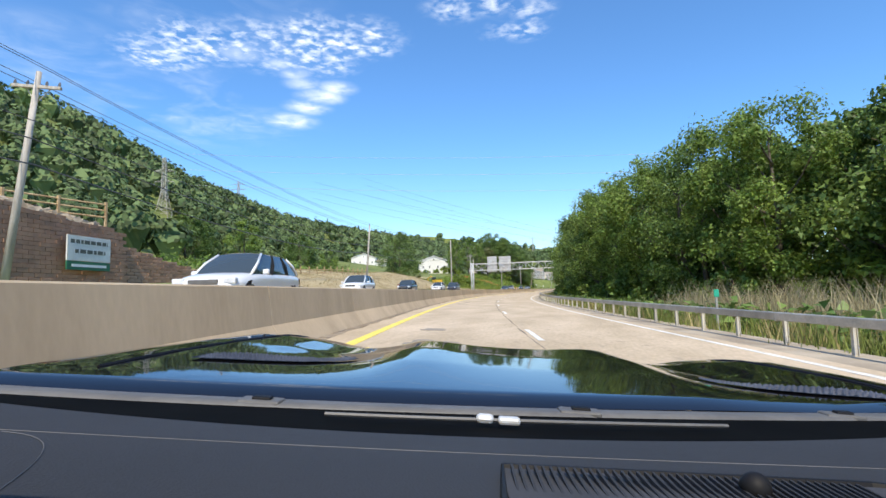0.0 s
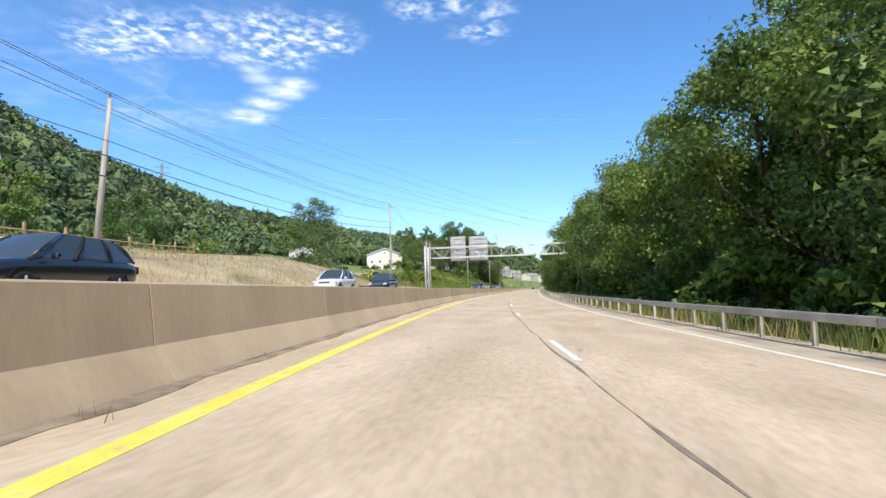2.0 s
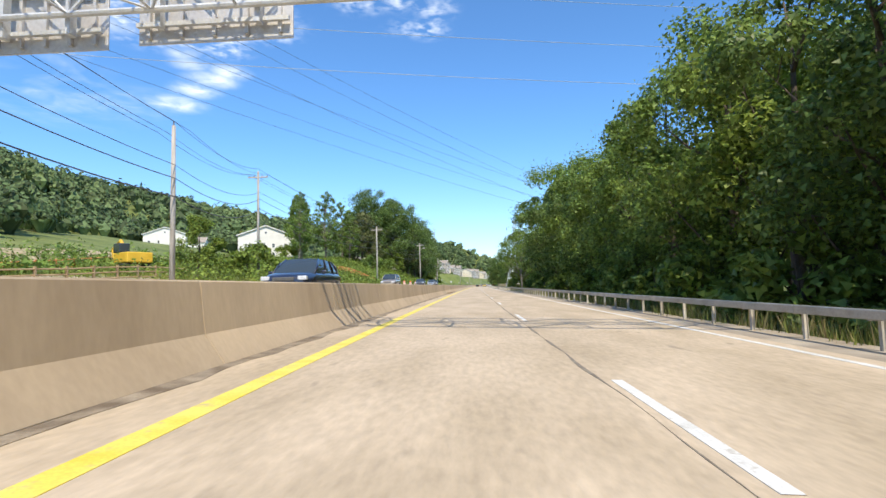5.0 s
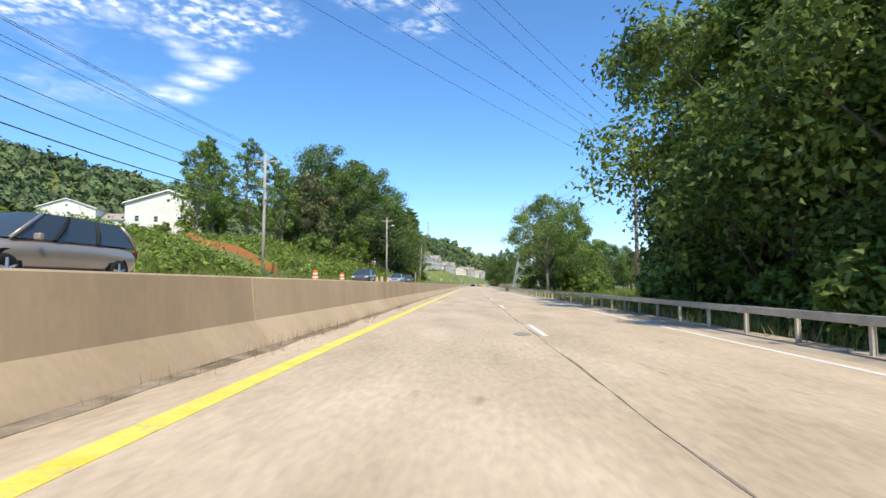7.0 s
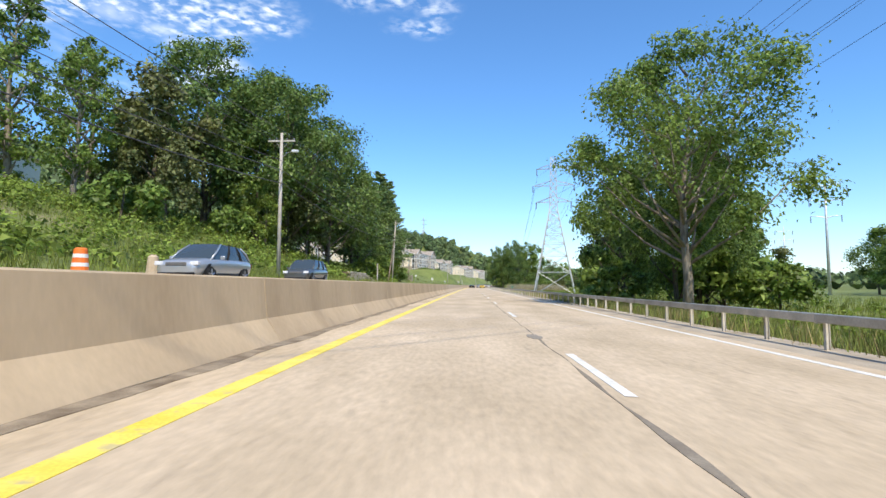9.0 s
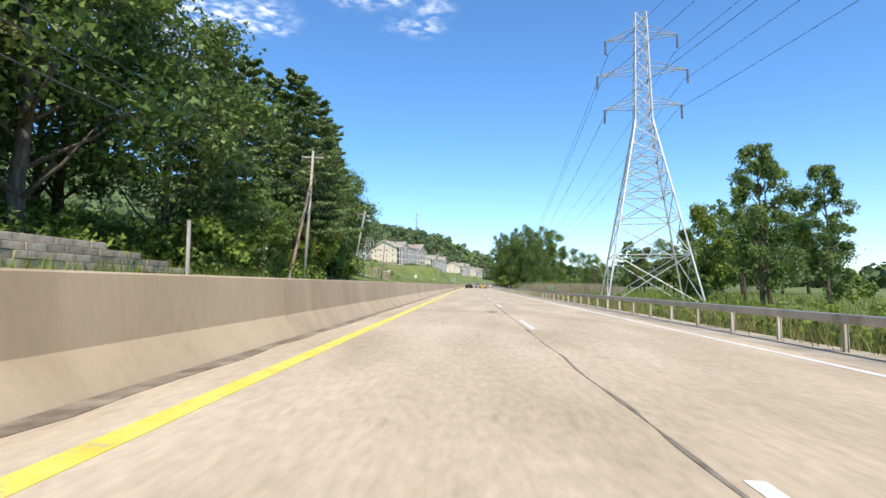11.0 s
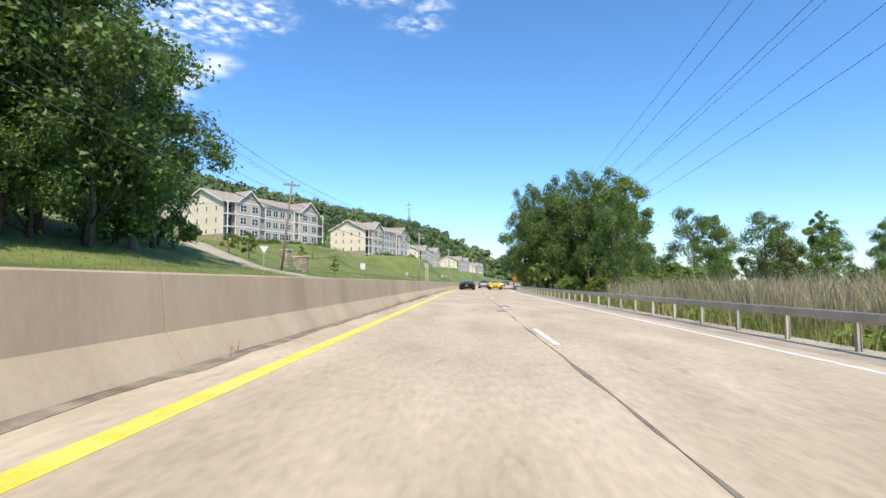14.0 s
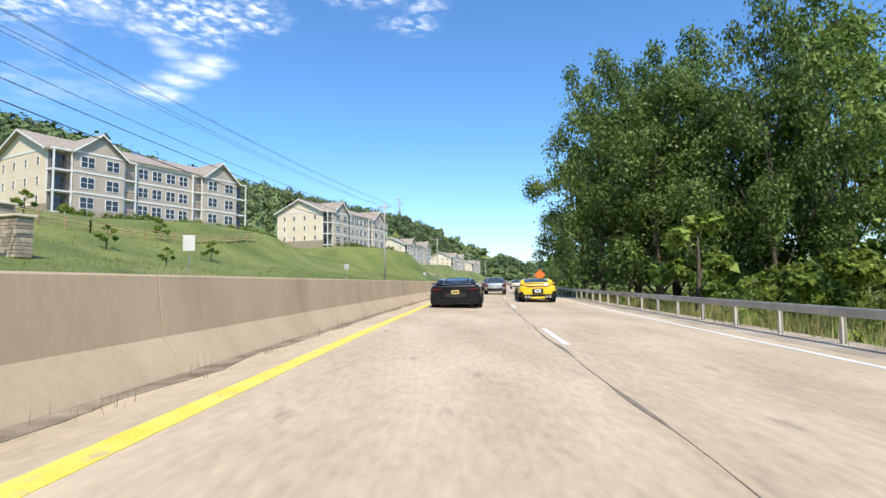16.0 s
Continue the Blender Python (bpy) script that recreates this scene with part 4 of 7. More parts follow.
# wooded hill far behind the ridge's nose
FH_X, FH_Z = [-900, -412, -60, 68, 200, 320], [185, 178, 120, 62, 22, -8]
verts, faces = [], []
for i, x in enumerate(np.linspace(-900, 320, 40)):
    top = float(np.interp(x, FH_X, FH_Z)) - 9 + 5 * noise.noise((x * .02, 4, 0))
    for j, (y, k) in enumerate(((1330, -.05), (1390, .5), (1450, 1.0), (1560, .9), (1800, -.05))):
        verts.append((float(x), y, top * k - 2))
    if i:
        faces += [((i - 1) * 5 + j, i * 5 + j, i * 5 + j + 1, (i - 1) * 5 + j + 1) for j in range(4)]
tagged(new("far_hill", raw_mesh("far_hill", verts, faces, M["ground"])), "distant wooded hill behind the valley", "hill", kind="structure")
pl = []
for _ in range(900):
    x, t = rng.uniform(-880, 300), rng.random()
    top = float(np.interp(x, FH_X, FH_Z)) - 9
    r = rng.uniform(7, 11)
    pl.append((x, 1345 + 105 * t, max(-2, top * (.1 + .9 * t) - 6), r, r * rng.uniform(1.6, 2.1)))
forest("far_hill_forest", pl, "distant woods covering the far hill", 25)
pl = []
for _ in range(420):
    o = rng.uniform(150, 330)
    s = rng.uniform(240, 1100)
    x, y = line_xy(s, o * (1 if s < 700 else 0.5))
    r = rng.uniform(4, 6.5)
    pl.append((float(x), float(y), ground_z(s, o) - 0.5, r, r * rng.uniform(1.6, 2.3)))
for _ in range(160):
    s = rng.uniform(620, 1250)
    x, y = line_xy(s, rng.uniform(14, 60))
    r = rng.uniform(3, 5)
    pl.append((float(x), float(y), -0.8, r, r * rng.uniform(2, 2.8)))
for _ in range(260):
    a = rng.uniform(-14, 14)
    d = rng.uniform(1500, 1800)
    pl.append((60 + d * math.sin(radians(a)), d * math.cos(radians(a)), -6, rng.uniform(16, 26), rng.uniform(40, 62)))
forest("distant_treeline", pl, "far green tree line beyond the meadow", 23)


# ---- grass, reeds, weeds ----
def blades(name, n, place, size, material, label, seed, per=6, spread=0.18, thick=(0.006, 0.014), kind="stuff", category="grass", stalk=False):
    rng = np.random.default_rng(seed)
    V, F = [], []
    for _ in range(n):
        got = place(rng)
        if got is None:
            continue
        x, y, z, k = got
        for _ in range(per):
            a = rng.random() * 6.28
            b = rng.random() * 6.28
            px, py = x + spread * rng.normal(), y + spread * rng.normal()
            L = size * k * (0.6 + 0.7 * rng.random())
            w = thick[0] + thick[1] * L
            lean = L * (0.15 + 0.35 * rng.random())
            q = len(V)
            ca, sa = w * math.cos(a), w * math.sin(a)
            mx, my = px + lean * .3 * math.cos(b), py + lean * .3 * math.sin(b)
            if not stalk:
                V += [(px - ca * 1.4, py - sa * 1.4, z - 0.05), (px + ca * 1.4, py + sa * 1.4, z - 0.05), (px + lean * math.cos(b), py + lean * math.sin(b), z + L)]
                F.append((q, q + 1, q + 2))
                continue
            V += [(px - ca, py - sa, z - 0.05), (px + ca, py + sa, z - 0.05), (mx + ca * .7, my + sa * .7, z + L * .6), (mx - ca * .7, my - sa * .7, z + L * .6),
                  (px + lean * math.cos(b), py + lean * math.sin(b), z + L)]
            F += [(q, q + 1, q + 2, q + 3), (q + 3, q + 2, q + 4)]
    tagged(new(name, raw_mesh(name, V, F, material)), label, category, kind=kind)


def in_strip(s0, s1, o0, o1, power=1.0, k0=0.7, k1=1.3):
    def f(rng):
        s = rng.uniform(s0, s1)
        o = o0 + (o1 - o0) * rng.random() ** power
        x, y = line_xy(s, o)
        if -46 < x < -17 and -7 < (y - 256) - (x + 43) * -0.956 < 1.5:
            return None
        return float(x), float(y), ground_z(s, o), rng.uniform(k0, k1)
    return f


blades("verge_grass", 9500, in_strip(-5, 470, 6.9, 15, 1.4), 0.5, M["grass"], "rough green and yellow verge grass behind the guardrail", 31, 9, 0.25)
blades("dry_verge_grass", 5000, in_strip(-5, 470, 7.0, 11, 1.2), 0.55, M["dry_grass"], "dry tan grass stalks behind the guardrail", 32, 5)
blades("meadow_grass", 6000, in_strip(225, 520, 14, 60, 1.5), 0.75, M["bank_grass"], "tall green meadow grass with yellow flecks", 33, 7, 0.4)
blades("bank_grass", 9000, in_strip(165, 330, -14, -36, 1.1), 0.6, M["bank_grass"], "lush green grass on the left bank", 34, 6, 0.3)
blades("dry_bank_grass", 5500, in_strip(40, 165, -14.5, -32, 1.1), 0.40, M["dry_grass"], "dry tan grass on the sandy embankment", 35, 6, 0.3)
blades("lawn_grass", 11000, in_strip(366, 560, -13.8, -44, 1.1), 0.24, M["bank_grass"], "mown green lawn on the slope below the flats", 36, 5, 0.3)
blades("reed_bed", 3600, in_strip(378, 413, 11.5, 26, 0.9), 1.6, M["reed"], "tall tan reeds with feathery heads", 37, 10, 0.4, (0.008, 0.004), category="reeds", stalk=True)
blades("roadside_reeds", 700, in_strip(2, 30, 10, 14, 0.9), 1.3, M["reed"], "tan dry reeds before the wood", 38, 9, 0.3, (0.008, 0.004), category="reeds", stalk=True)


def weed_place(rng):
    s = rng.choice([rng.uniform(188, 200), rng.uniform(203, 208), rng.uniform(386, 404), rng.uniform(410, 440), rng.uniform(-10, 440)], p=[.3, .08, .3, .17, .15])
    o = -2.95 + 0.12 * abs(rng.normal())
    x, y = line_xy(s, o)
    return float(x), float(y), road_z(o, s), rng.uniform(0.4, 1.3)


blades("barrier_weeds", 260, weed_place, 0.16, M["weed"], "brown dead weeds along the barrier's foot", 39, 9, 0.10, (0.002, 0.008), category="weeds")


def leafy(name, n, place, r, per, size, material, label, seed):
    rng = np.random.default_rng(seed)
    C, Rr = [], []
    for _ in range(n):
        got = place(rng)
        if got is None:
            continue
        k = got[3]
        C.append(np.array([got[0], got[1], got[2] + 0.35 * r * k]))
        Rr.append(r * k)
    V, F = leaf_cloud(rng, C, Rr, per, size)
    tagged(new(name, raw_mesh(name, V, F, material)), label, "undergrowth", kind="stuff")


leafy("bank_undergrowth", 1150, in_strip(168, 350, -15.5, -45, 0.9, 0.6, 1.5), 1.1, 84, 0.28, M["leaf_light"], "tangled light green shrubs covering the bank", 41)
leafy("slope_undergrowth", 420, in_strip(0, 200, -33, -80, 0.9, 0.7, 1.6), 1.5, 60, 0.45, M["leaf"], "green scrub on the slope below the hill", 42)
leafy("wood_edge_undergrowth", 420, in_strip(-4, 214, 8.6, 11.5, 1.0, 0.5, 1.2), 0.7, 55, 0.28, M["leaf_dark"], "low dark undergrowth at the wood's edge", 43)
leafy("meadow_undergrowth", 620, in_strip(230, 480, 8.2, 34, 1.5, 0.4, 1.2), 0.62, 50, 0.22, M["leaf_light"], "weedy green growth in the meadow", 44)


# ---- poles and cables ----
def pole_at(s, off, top, style, mat="wood_pole", lamp=False, lean=0.0):
    x, y = line_xy(s, off)
    z0 = ground_z(s, off)
    h = top - z0
    labels = {"plain": "pale weathered wooden utility pole", "cross": "wooden utility pole with a crossarm and insulators", "lamp": "wooden utility pole with a street lamp arm"}
    ob = thing("utility_pole", labels[style], "pole", "utility poles along the road", m=pose(x, y, z0, 0, lean, heading(s)))
    part("shaft", tube(bmesh.new(), [(0, 0, -0.5), (0, 0, h * .5), (0, 0, h)], [.17, .15, .11], 10), M[mat], ob, smooth=True)
    if style in ("cross", "lamp"):
        part("crossarm", bx(-1.15, 1.15, -.07, .07, h - .75, h - .62, bevel=0.01), M["brown_pole"] if mat != "wood_pole" else M["wood_pole"], ob)
        for dx in (-1.05, -.45, .45, 1.05):
            part("insulator", tube(bmesh.new(), [(dx, 0, h - .62), (dx, 0, h - .52), (dx, 0, h - .42)], [.05, .06, .03], 6), M["insul"], ob)
        part("brace", bar((-.6, 0.09, h - .7), (0, 0.09, h - 1.4), .02), M["galv"], ob)
        part("brace", bar((.6, 0.09, h - .7), (0, 0.09, h - 1.4), .02), M["galv"], ob)
    if lamp or style == "lamp":
        part("lamp_arm", tube(bmesh.new(), [(0, 0, h - 2.2), (.5, 0, h - 1.7), (1.0, 0, h - 1.55)], .03, 6), M["galv"], ob)
        part("lamp_head", bx(.9, 1.45, -.14, .14, h - 1.68, h - 1.45, bevel=0.06), M["steel"], ob, "grey cobra-head street lamp")
    if style == "plain":
        part("top_pin", tube(bmesh.new(), [(0, 0, h), (0, 0, h + .28)], [.05, .035], 6), M["insul"], ob)
    return Vector((x + h * math.sin(radians(lean)), y, top))


POLES = [(-10, -17.5, 13.0, "plain", "wood_pole", 0), (20.5, -19.85, 11.2, "cross", "wood_pole", 7.5), (76.5, -20.0, 11.7, "plain", "wood_pole", 4), (126, -16.8, 13.9, "plain", "wood_pole", 0), (159, -17.5, 11, "plain", "wood_pole", 0),
         (186, -24, 14.6, "cross", "wood_pole", 0), (228.5, -18.7, 13.0, "cross", "wood_pole", 0), (279, -15.9, 13.8, "lamp", "wood_pole", 0), (340.8, -16.2, 14.4, "cross", "wood_pole", 3.0),
         (378.5, -20.3, 14.0, "lamp", "wood_pole", 10.5), (434.5, -25.7, 15.0, "cross", "brown_pole", 6.0), (497, -17.5, 14.0, "lamp", "wood_pole", 0), (560, -19, 14, "cross", "wood_pole", 0), (640, -19, 14, "cross", "wood_pole", 0),
         (720, -19, 14, "cross", "wood_pole", 0)]
TOPS = [pole_at(s, o, t, st, mt, lean=ln) for s, o, t, st, mt, ln in POLES]
# leaning brace pole and a short post
x, y = line_xy(336.5, -16.4)
solo("brace_pole", tube(bmesh.new(), [(x, y, 0.2), (float(line_xy(340.6, -15.7)[0]), float(line_xy(340.6, -15.7)[1]), 10.8)], [.15, .12], 8), M["brown_pole"], "slanted brown brace pole leaning on a utility pole", "pole")
x, y = line_xy(317.5, -14.8)
solo("marker_post", tube(bmesh.new(), [(x, y, 0), (x, y, 4.4)], [.11, .1], 8), M["wood_pole"], "short pale wooden post beside a block wall", "post")


def cable(a, b, sag, r, material, n=14, name="overhead_cable", label="thin dark overhead cable strung between poles", group="overhead cables"):
    bm = bmesh.new()
    pts = []
    for k in range(n + 1):
        t = k / n
        p = a.lerp(b, t)
        pts.append((p.x, p.y, p.z - sag * 4 * t * (1 - t)))
    tube(bm, pts, r, 4, False)
    solo(name, bm, material, label, "cable", group)


for p, q in zip(TOPS, TOPS[1:]):
    for dx, dz, r in ((0.0, 0.3, .016), (-1.0, -.35, .016), (1.0, -.35, .016), (0.15, -3.2, .028), (0.15, -4.3, .035), (-.45, -.35, .016), (0.15, -2.4, .02)):
        cable(p + Vector((dx, 0, dz)), q + Vector((dx, 0, dz)), 0.7 + 0.1 * abs(dz), r, M["cable"])


def lattice_tower(x, y, z0, h, w0, w1, arms, label, rot=0.0, leg=0.09, mat="tower"):
    ob = thing("lattice_tower", label, "pylon", "lattice towers", m=pose(x, y, z0, 0, 0, rot))

    def corner(k, z):
        t = z / h
        w = (w0 * (1 - t / .62) + w1 * (t / .62) if t < .62 else w1 * (1 - (t - .62) * 0.9)) / 2
        sx, sy = ((-1, -1), (1, -1), (1, 1), (-1, 1))[k % 4]
        return Vector((sx * w, sy * w, z))

    for k in range(4):
        part("leg", tube(bmesh.new(), [corner(k, -0.5), corner(k, h * .62), corner(k, h)], [leg, leg * .8, leg * .5], 5), M[mat], ob)
    zs = [0]
    while zs[-1] < h * 0.97:
        zs.append(min(h, zs[-1] + max(1.5, (h * .62 - zs[-1]) * 0.26 if zs[-1] < h * .55 else 1.6)))
    for a, b in zip(zs, zs[1:]):
        for k in range(4):
            part("lattice_brace", bar(corner(k, a), corner(k + 1, b), leg * .42, 4), M[mat], ob)
            part("lattice_brace", bar(corner(k + 1, a), corner(k, b), leg * .42, 4), M[mat], ob)
            part("lattice_brace", bar(corner(k, b), corner(k + 1, b), leg * .42, 4), M[mat], ob)
    for z, L in arms:
        for sg in (-1, 1):
            bm = bmesh.new()
            tip = (sg * L, 0, z)
            for k, dz in ((0, 0), (3, 0), (0, 0.9), (3, 0.9)):
                c = corner(k, z + dz)
                tube(bm, [(abs(c.x) * sg, c.y, z + dz), tip], leg * .42, 4)
            part("crossarm", bm, M[mat], ob)
            part("insulator_string", tube(bmesh.new(), [(sg * L, 0, z), (sg * L, 0, z - 1.3)], .10, 6), M["insul"], ob)
    return ob


lattice_tower(16.7, 337.7, -0.8, 27.4, 7.8, 1.5, [(18.4, 3.4), (21.7, 4.0), (25.1, 3.2)], "tall grey lattice power pylon standing in the meadow", -10, 0.10)
lattice_tower(-146, 168, 21.5, 37, 9.0, 1.7, [(27, 3.8), (31.5, 3.8)], "lattice power pylon on the wooded hillside", 20, 0.15, "post")
lattice_tower(-300, 420, 62, 52, 9.0, 2.0, [(38, 6), (43, 7), (48, 6)], "far lattice pylon above the ridge", 20, 0.2, "galv")
lattice_tower(78, 800, -1, 34, 7, 1.6, [(24, 4), (28, 4.5), (32, 4)], "far lattice power pylon beyond the meadow", 0, 0.12)
lattice_tower(-70, 1010, 60, 45, 8, 2, [(34, 5), (40, 5)], "far lattice pylon on the ridge", 0, 0.2)


def steel_pole(x, y, top, arms, label, mat, r=.36):
    z0 = ground_at(x, y)
    ob = thing("transmission_pole", label, "pole", "steel transmission poles", m=pose(x, y, z0, 0, 0, -20))
    h = top - z0
    part("shaft", tube(bmesh.new(), [(0, 0, -.5), (0, 0, h * .5), (0, 0, h)], [r, r * .72, r * .42], 12), M[mat], ob, smooth=True)
    for z, L in arms:
        for sg in (-1, 1):
            part("davit_arm", tube(bmesh.new(), [(0, 0, z - z0), (sg * L * .5, 0, z - z0 + .35), (sg * L, 0, z - z0 + .45)], [.11, .08, .05], 6), M[mat], ob)
            part("insulator_string", tube(bmesh.new(), [(sg * L, 0, z - z0 + .4), (sg * L, 0, z - z0 - 1.0)], .09, 6), M["insul"], ob)


steel_pole(26.5, 264.7, 26.3, [(24.3, 1.7), (21.6, 2.1), (18.9, 1.8)], "tall brown steel transmission pole with curved arms", "rust_pole")
steel_pole(77.8, 351, 25, [(23, 2.8), (19.5, 3.0), (16, 2.8)], "tall grey steel transmission pole in the meadow", "tower")
steel_pole(110, 420, 22, [(20, 2.6), (17, 2.8)], "far grey steel transmission pole", "tower")
for dz, dx in ((24.4, 1.7), (24.4, -1.7), (21.7, 2.1), (21.7, -2.1), (19, 1.8), (19, -1.8)):
    a = Vector((26.5 + dx, 264.7, dz))
    cable(Vector((-60 + 5 * dx, 150, dz + 14)), a, 2.0, .022, M["cable"], label="high power line crossing above the road")
    cable(a, Vector((16.7 + dx * 1.8, 337.7, dz - 1.6)), 1.2, .022, M["cable"], label="high power line between steel pole and pylon")
    cable(Vector((16.7 + dx * 1.8, 337.7, dz - 1.6)), Vector((34 + dx * 2.0, 560, dz - 1)), 4.0, .022, M["cable"], 22, label="high power line running over the meadow")
    cable(Vector((34 + dx * 2.0, 560, dz - 1)), Vector((78 + dx * 2, 800, dz + 8)), 5.0, .03, M["cable"], label="high power line running over the meadow")
for z, dy in ((58, 0), (51, 4), (44, 8)):
    cable(Vector((-170, 205 + dy, z + 14)), Vector((210, 262 + dy, z + 2)), 6.0, .06, M["cable_sunlit"], 18, label="high power line spanning the valley, sunlight put into its pale colour")


# ---- overhead sign gantry, seen from behind ----
def gantry(s0):
    x, y = line_xy(s0, 0)
    ob = thing("sign_gantry", "grey steel truss gantry spanning both roads, signs seen from behind", "gantry", m=pose(x, y, 0, 0, 0, heading(s0)))
    x0, x1, zt, zb, d = -12.9, 11.0, 8.3, 6.55, 1.9
    for yy in (0, d):
        for z in (zb, zt):
            part("chord", bar((x0, yy, z), (x1, yy, z), .065, 8), M["steel"], ob)
    n = 14
    dx = (x1 - x0) / n
    for yy in (0, d):
        for k in range(n + 1):
            xx = x0 + k * dx
            part("strut", bar((xx, yy, zb), (xx, yy, zt), .03, 5), M["steel"], ob)
            if k < n:
                a, b = (zb, zt) if k % 2 else (zt, zb)
                part("diagonal", bar((xx, yy, a), (xx + dx, yy, b), .03, 5), M["steel"], ob)
    for z in (zb, zt):
        for k in range(n + 1):
            xx = x0 + k * dx
            part("cross_strut", bar((xx, 0, z), (xx, d, z), .028, 5), M["steel"], ob)
            if k < n:
                part("diagonal", bar((xx, 0 if k % 2 else d, z), (xx + dx, d if k % 2 else 0, z), .026, 5), M["steel"], ob)
    for xx in (x0 - 1.0, x1 + .3):
        for yy in (-.3, d + .3):
            part("column", tube(bmesh.new(), [(xx, yy, -1), (xx, yy, zt + .35)], [.16, .14], 10), M["steel"], ob, smooth=True)
        part("column_brace", bar((xx, -.3, 1.2), (xx, d + .3, 3.6), .05), M["steel"], ob)
        part("column_brace", bar((xx, d + .3, 3.6), (xx, -.3, 6.2), .05), M["steel"], ob)
        for z in (zb, zt):
            part("column_brace", bar((xx, -.3, z), (xx + (1.0 if xx < 0 else -.3), 0, z), .05), M["steel"], ob)
    for a, b, zl, zh in ((-9.85, -7.25, 6.0, 10.3), (-6.6, -3.4, 6.05, 10.2)):
        sg = part("sign_panel", bx(a, b, d + .42, d + .46, zl, zh, bevel=0.012), M["signback"], ob, "grey aluminium back of a road sign")
        nx = 5
        for k in range(nx):
            xx = a + .25 + (b - a - .5) * k / (nx - 1)
            part("stiffener", bx(xx - .035, xx + .035, d + .34, d + .42, zl + .1, zh - .1), M["signback"], sg)
        for z in np.linspace(zl + .35, zh - .35, 5):
            part("stiffener", bx(a + .04, b - .04, d + .26, d + .34, z - .045, z + .045), M["steel"], sg)
        for xx in (a + .6, b - .6):
            part("hanger", bx(xx - .05, xx + .05, d + .08, d + .26, zl + .2, zh - .3), M["steel"], ob)


gantry(137.5)


# ---- block retaining walls on the left ----
def block_wall(name, s0, s1, off, zfun, label, bw=0.9, bh=0.30, depth=.35, mat="brick", jitter=0.02, seed=3):
    rnd = random.Random(seed)
    wall = thing(name, label, "retaining wall", kind="structure")
    bm = bmesh.new()
    L = s1 - s0
    variants = []
    for _ in range(6):
        b = bmesh.new()
        box(b, -depth, 0, 0.006, bw - .012, 0.006, bh - .012, bevel=0.018)
        variants.append(mesh_of("block", b, M[mat]))
    count = 0
    rest = bmesh.new()
    k = 0
    z = 0.0
    while z < 8:
        s = s0 - (bw / 2 if k % 2 else 0)
        while s < s1 - .1:
            lo, hi = zfun(s + bw / 2)
            zz = lo + z
            if zz + bh <= hi + .05:
                x, y = line_xy(s, off - z * .06 + rnd.uniform(-jitter, jitter))
                if count < 296:
                    part("block", variants[rnd.randrange(6)], None, wall, m=pose(x, y, zz, 0, 0, heading(s)))
                    count += 1
                else:
                    box(rest, -depth, 0, 0.006, bw - .012, 0.006, bh - .012, m=pose(x, y, zz, 0, 0, heading(s)))
            s += bw
        z += bh
        k += 1
    if len(rest.verts):
        tagged(part("upper_blocks", rest, M[mat], wall), kind="stuff")
    else:
        rest.free()
    core = bmesh.new()
    rows = []
    for s in np.linspace(s0, s1 - .05, 12):
        lo, hi = zfun(s)
        hi = lo + math.floor((hi + .05 - lo) / bh) * bh - .03
        row = []
        for o, z in ((off - depth * .5 - .02, lo - .4), (off - depth * .5 - (hi - lo) * .06 - .02, hi), (off - depth - .9, hi), (off - depth - .9, lo - .4)):
            x, y = line_xy(s, o - .05)
            row.append(core.verts.new((x, y, z)))
        rows.append(row)
    for p, q in zip(rows, rows[1:]):
        for j in range(4):
            core.faces.new((p[j], p[(j + 1) % 4], q[(j + 1) % 4], q[j]))
    core.faces.new(rows[0][::-1])
    core.faces.new(rows[-1])
    part("wall_core", core, M["mortar"], wall)
    return wall


# ---- white houses on the slope ----
def window_unit(parent, w, h, m, grid=True, mat="trim"):
    t = 0.09
    fr = bmesh.new()
    rings = []
    for yy in (-.05, .05):
        for k in (0, t):
            a, b = w / 2 - k, h / 2 - k
            rings.append([fr.verts.new(p) for p in ((-a, yy, -b), (a, yy, -b), (a, yy, b), (-a, yy, b))])
    o0, i0, o1, i1 = rings
    for k in range(4):
        n = (k + 1) % 4
        for p, q in ((o0, i0), (i0, i1), (i1, o1), (o1, o0)):
            fr.faces.new((p[k], p[n], q[n], q[k]))
    bmesh.ops.recalc_face_normals(fr, faces=fr.faces)
    win = part("window", fr, M[mat], parent, m=m)
    if grid:
        part("sash_bar", bx(-w / 2 + t, w / 2 - t, -.035, .035, -.03, .03), M[mat], win)
        if w > 1.5:
            part("mullion", bx(-.05, .05, -.04, .04, -h / 2 + t, h / 2 - t), M[mat], win)
    part("pane", bx(-w / 2 + t, w / 2 - t, .0, .02, -h / 2 + t, h / 2 - t), M["window"], win)
    return win


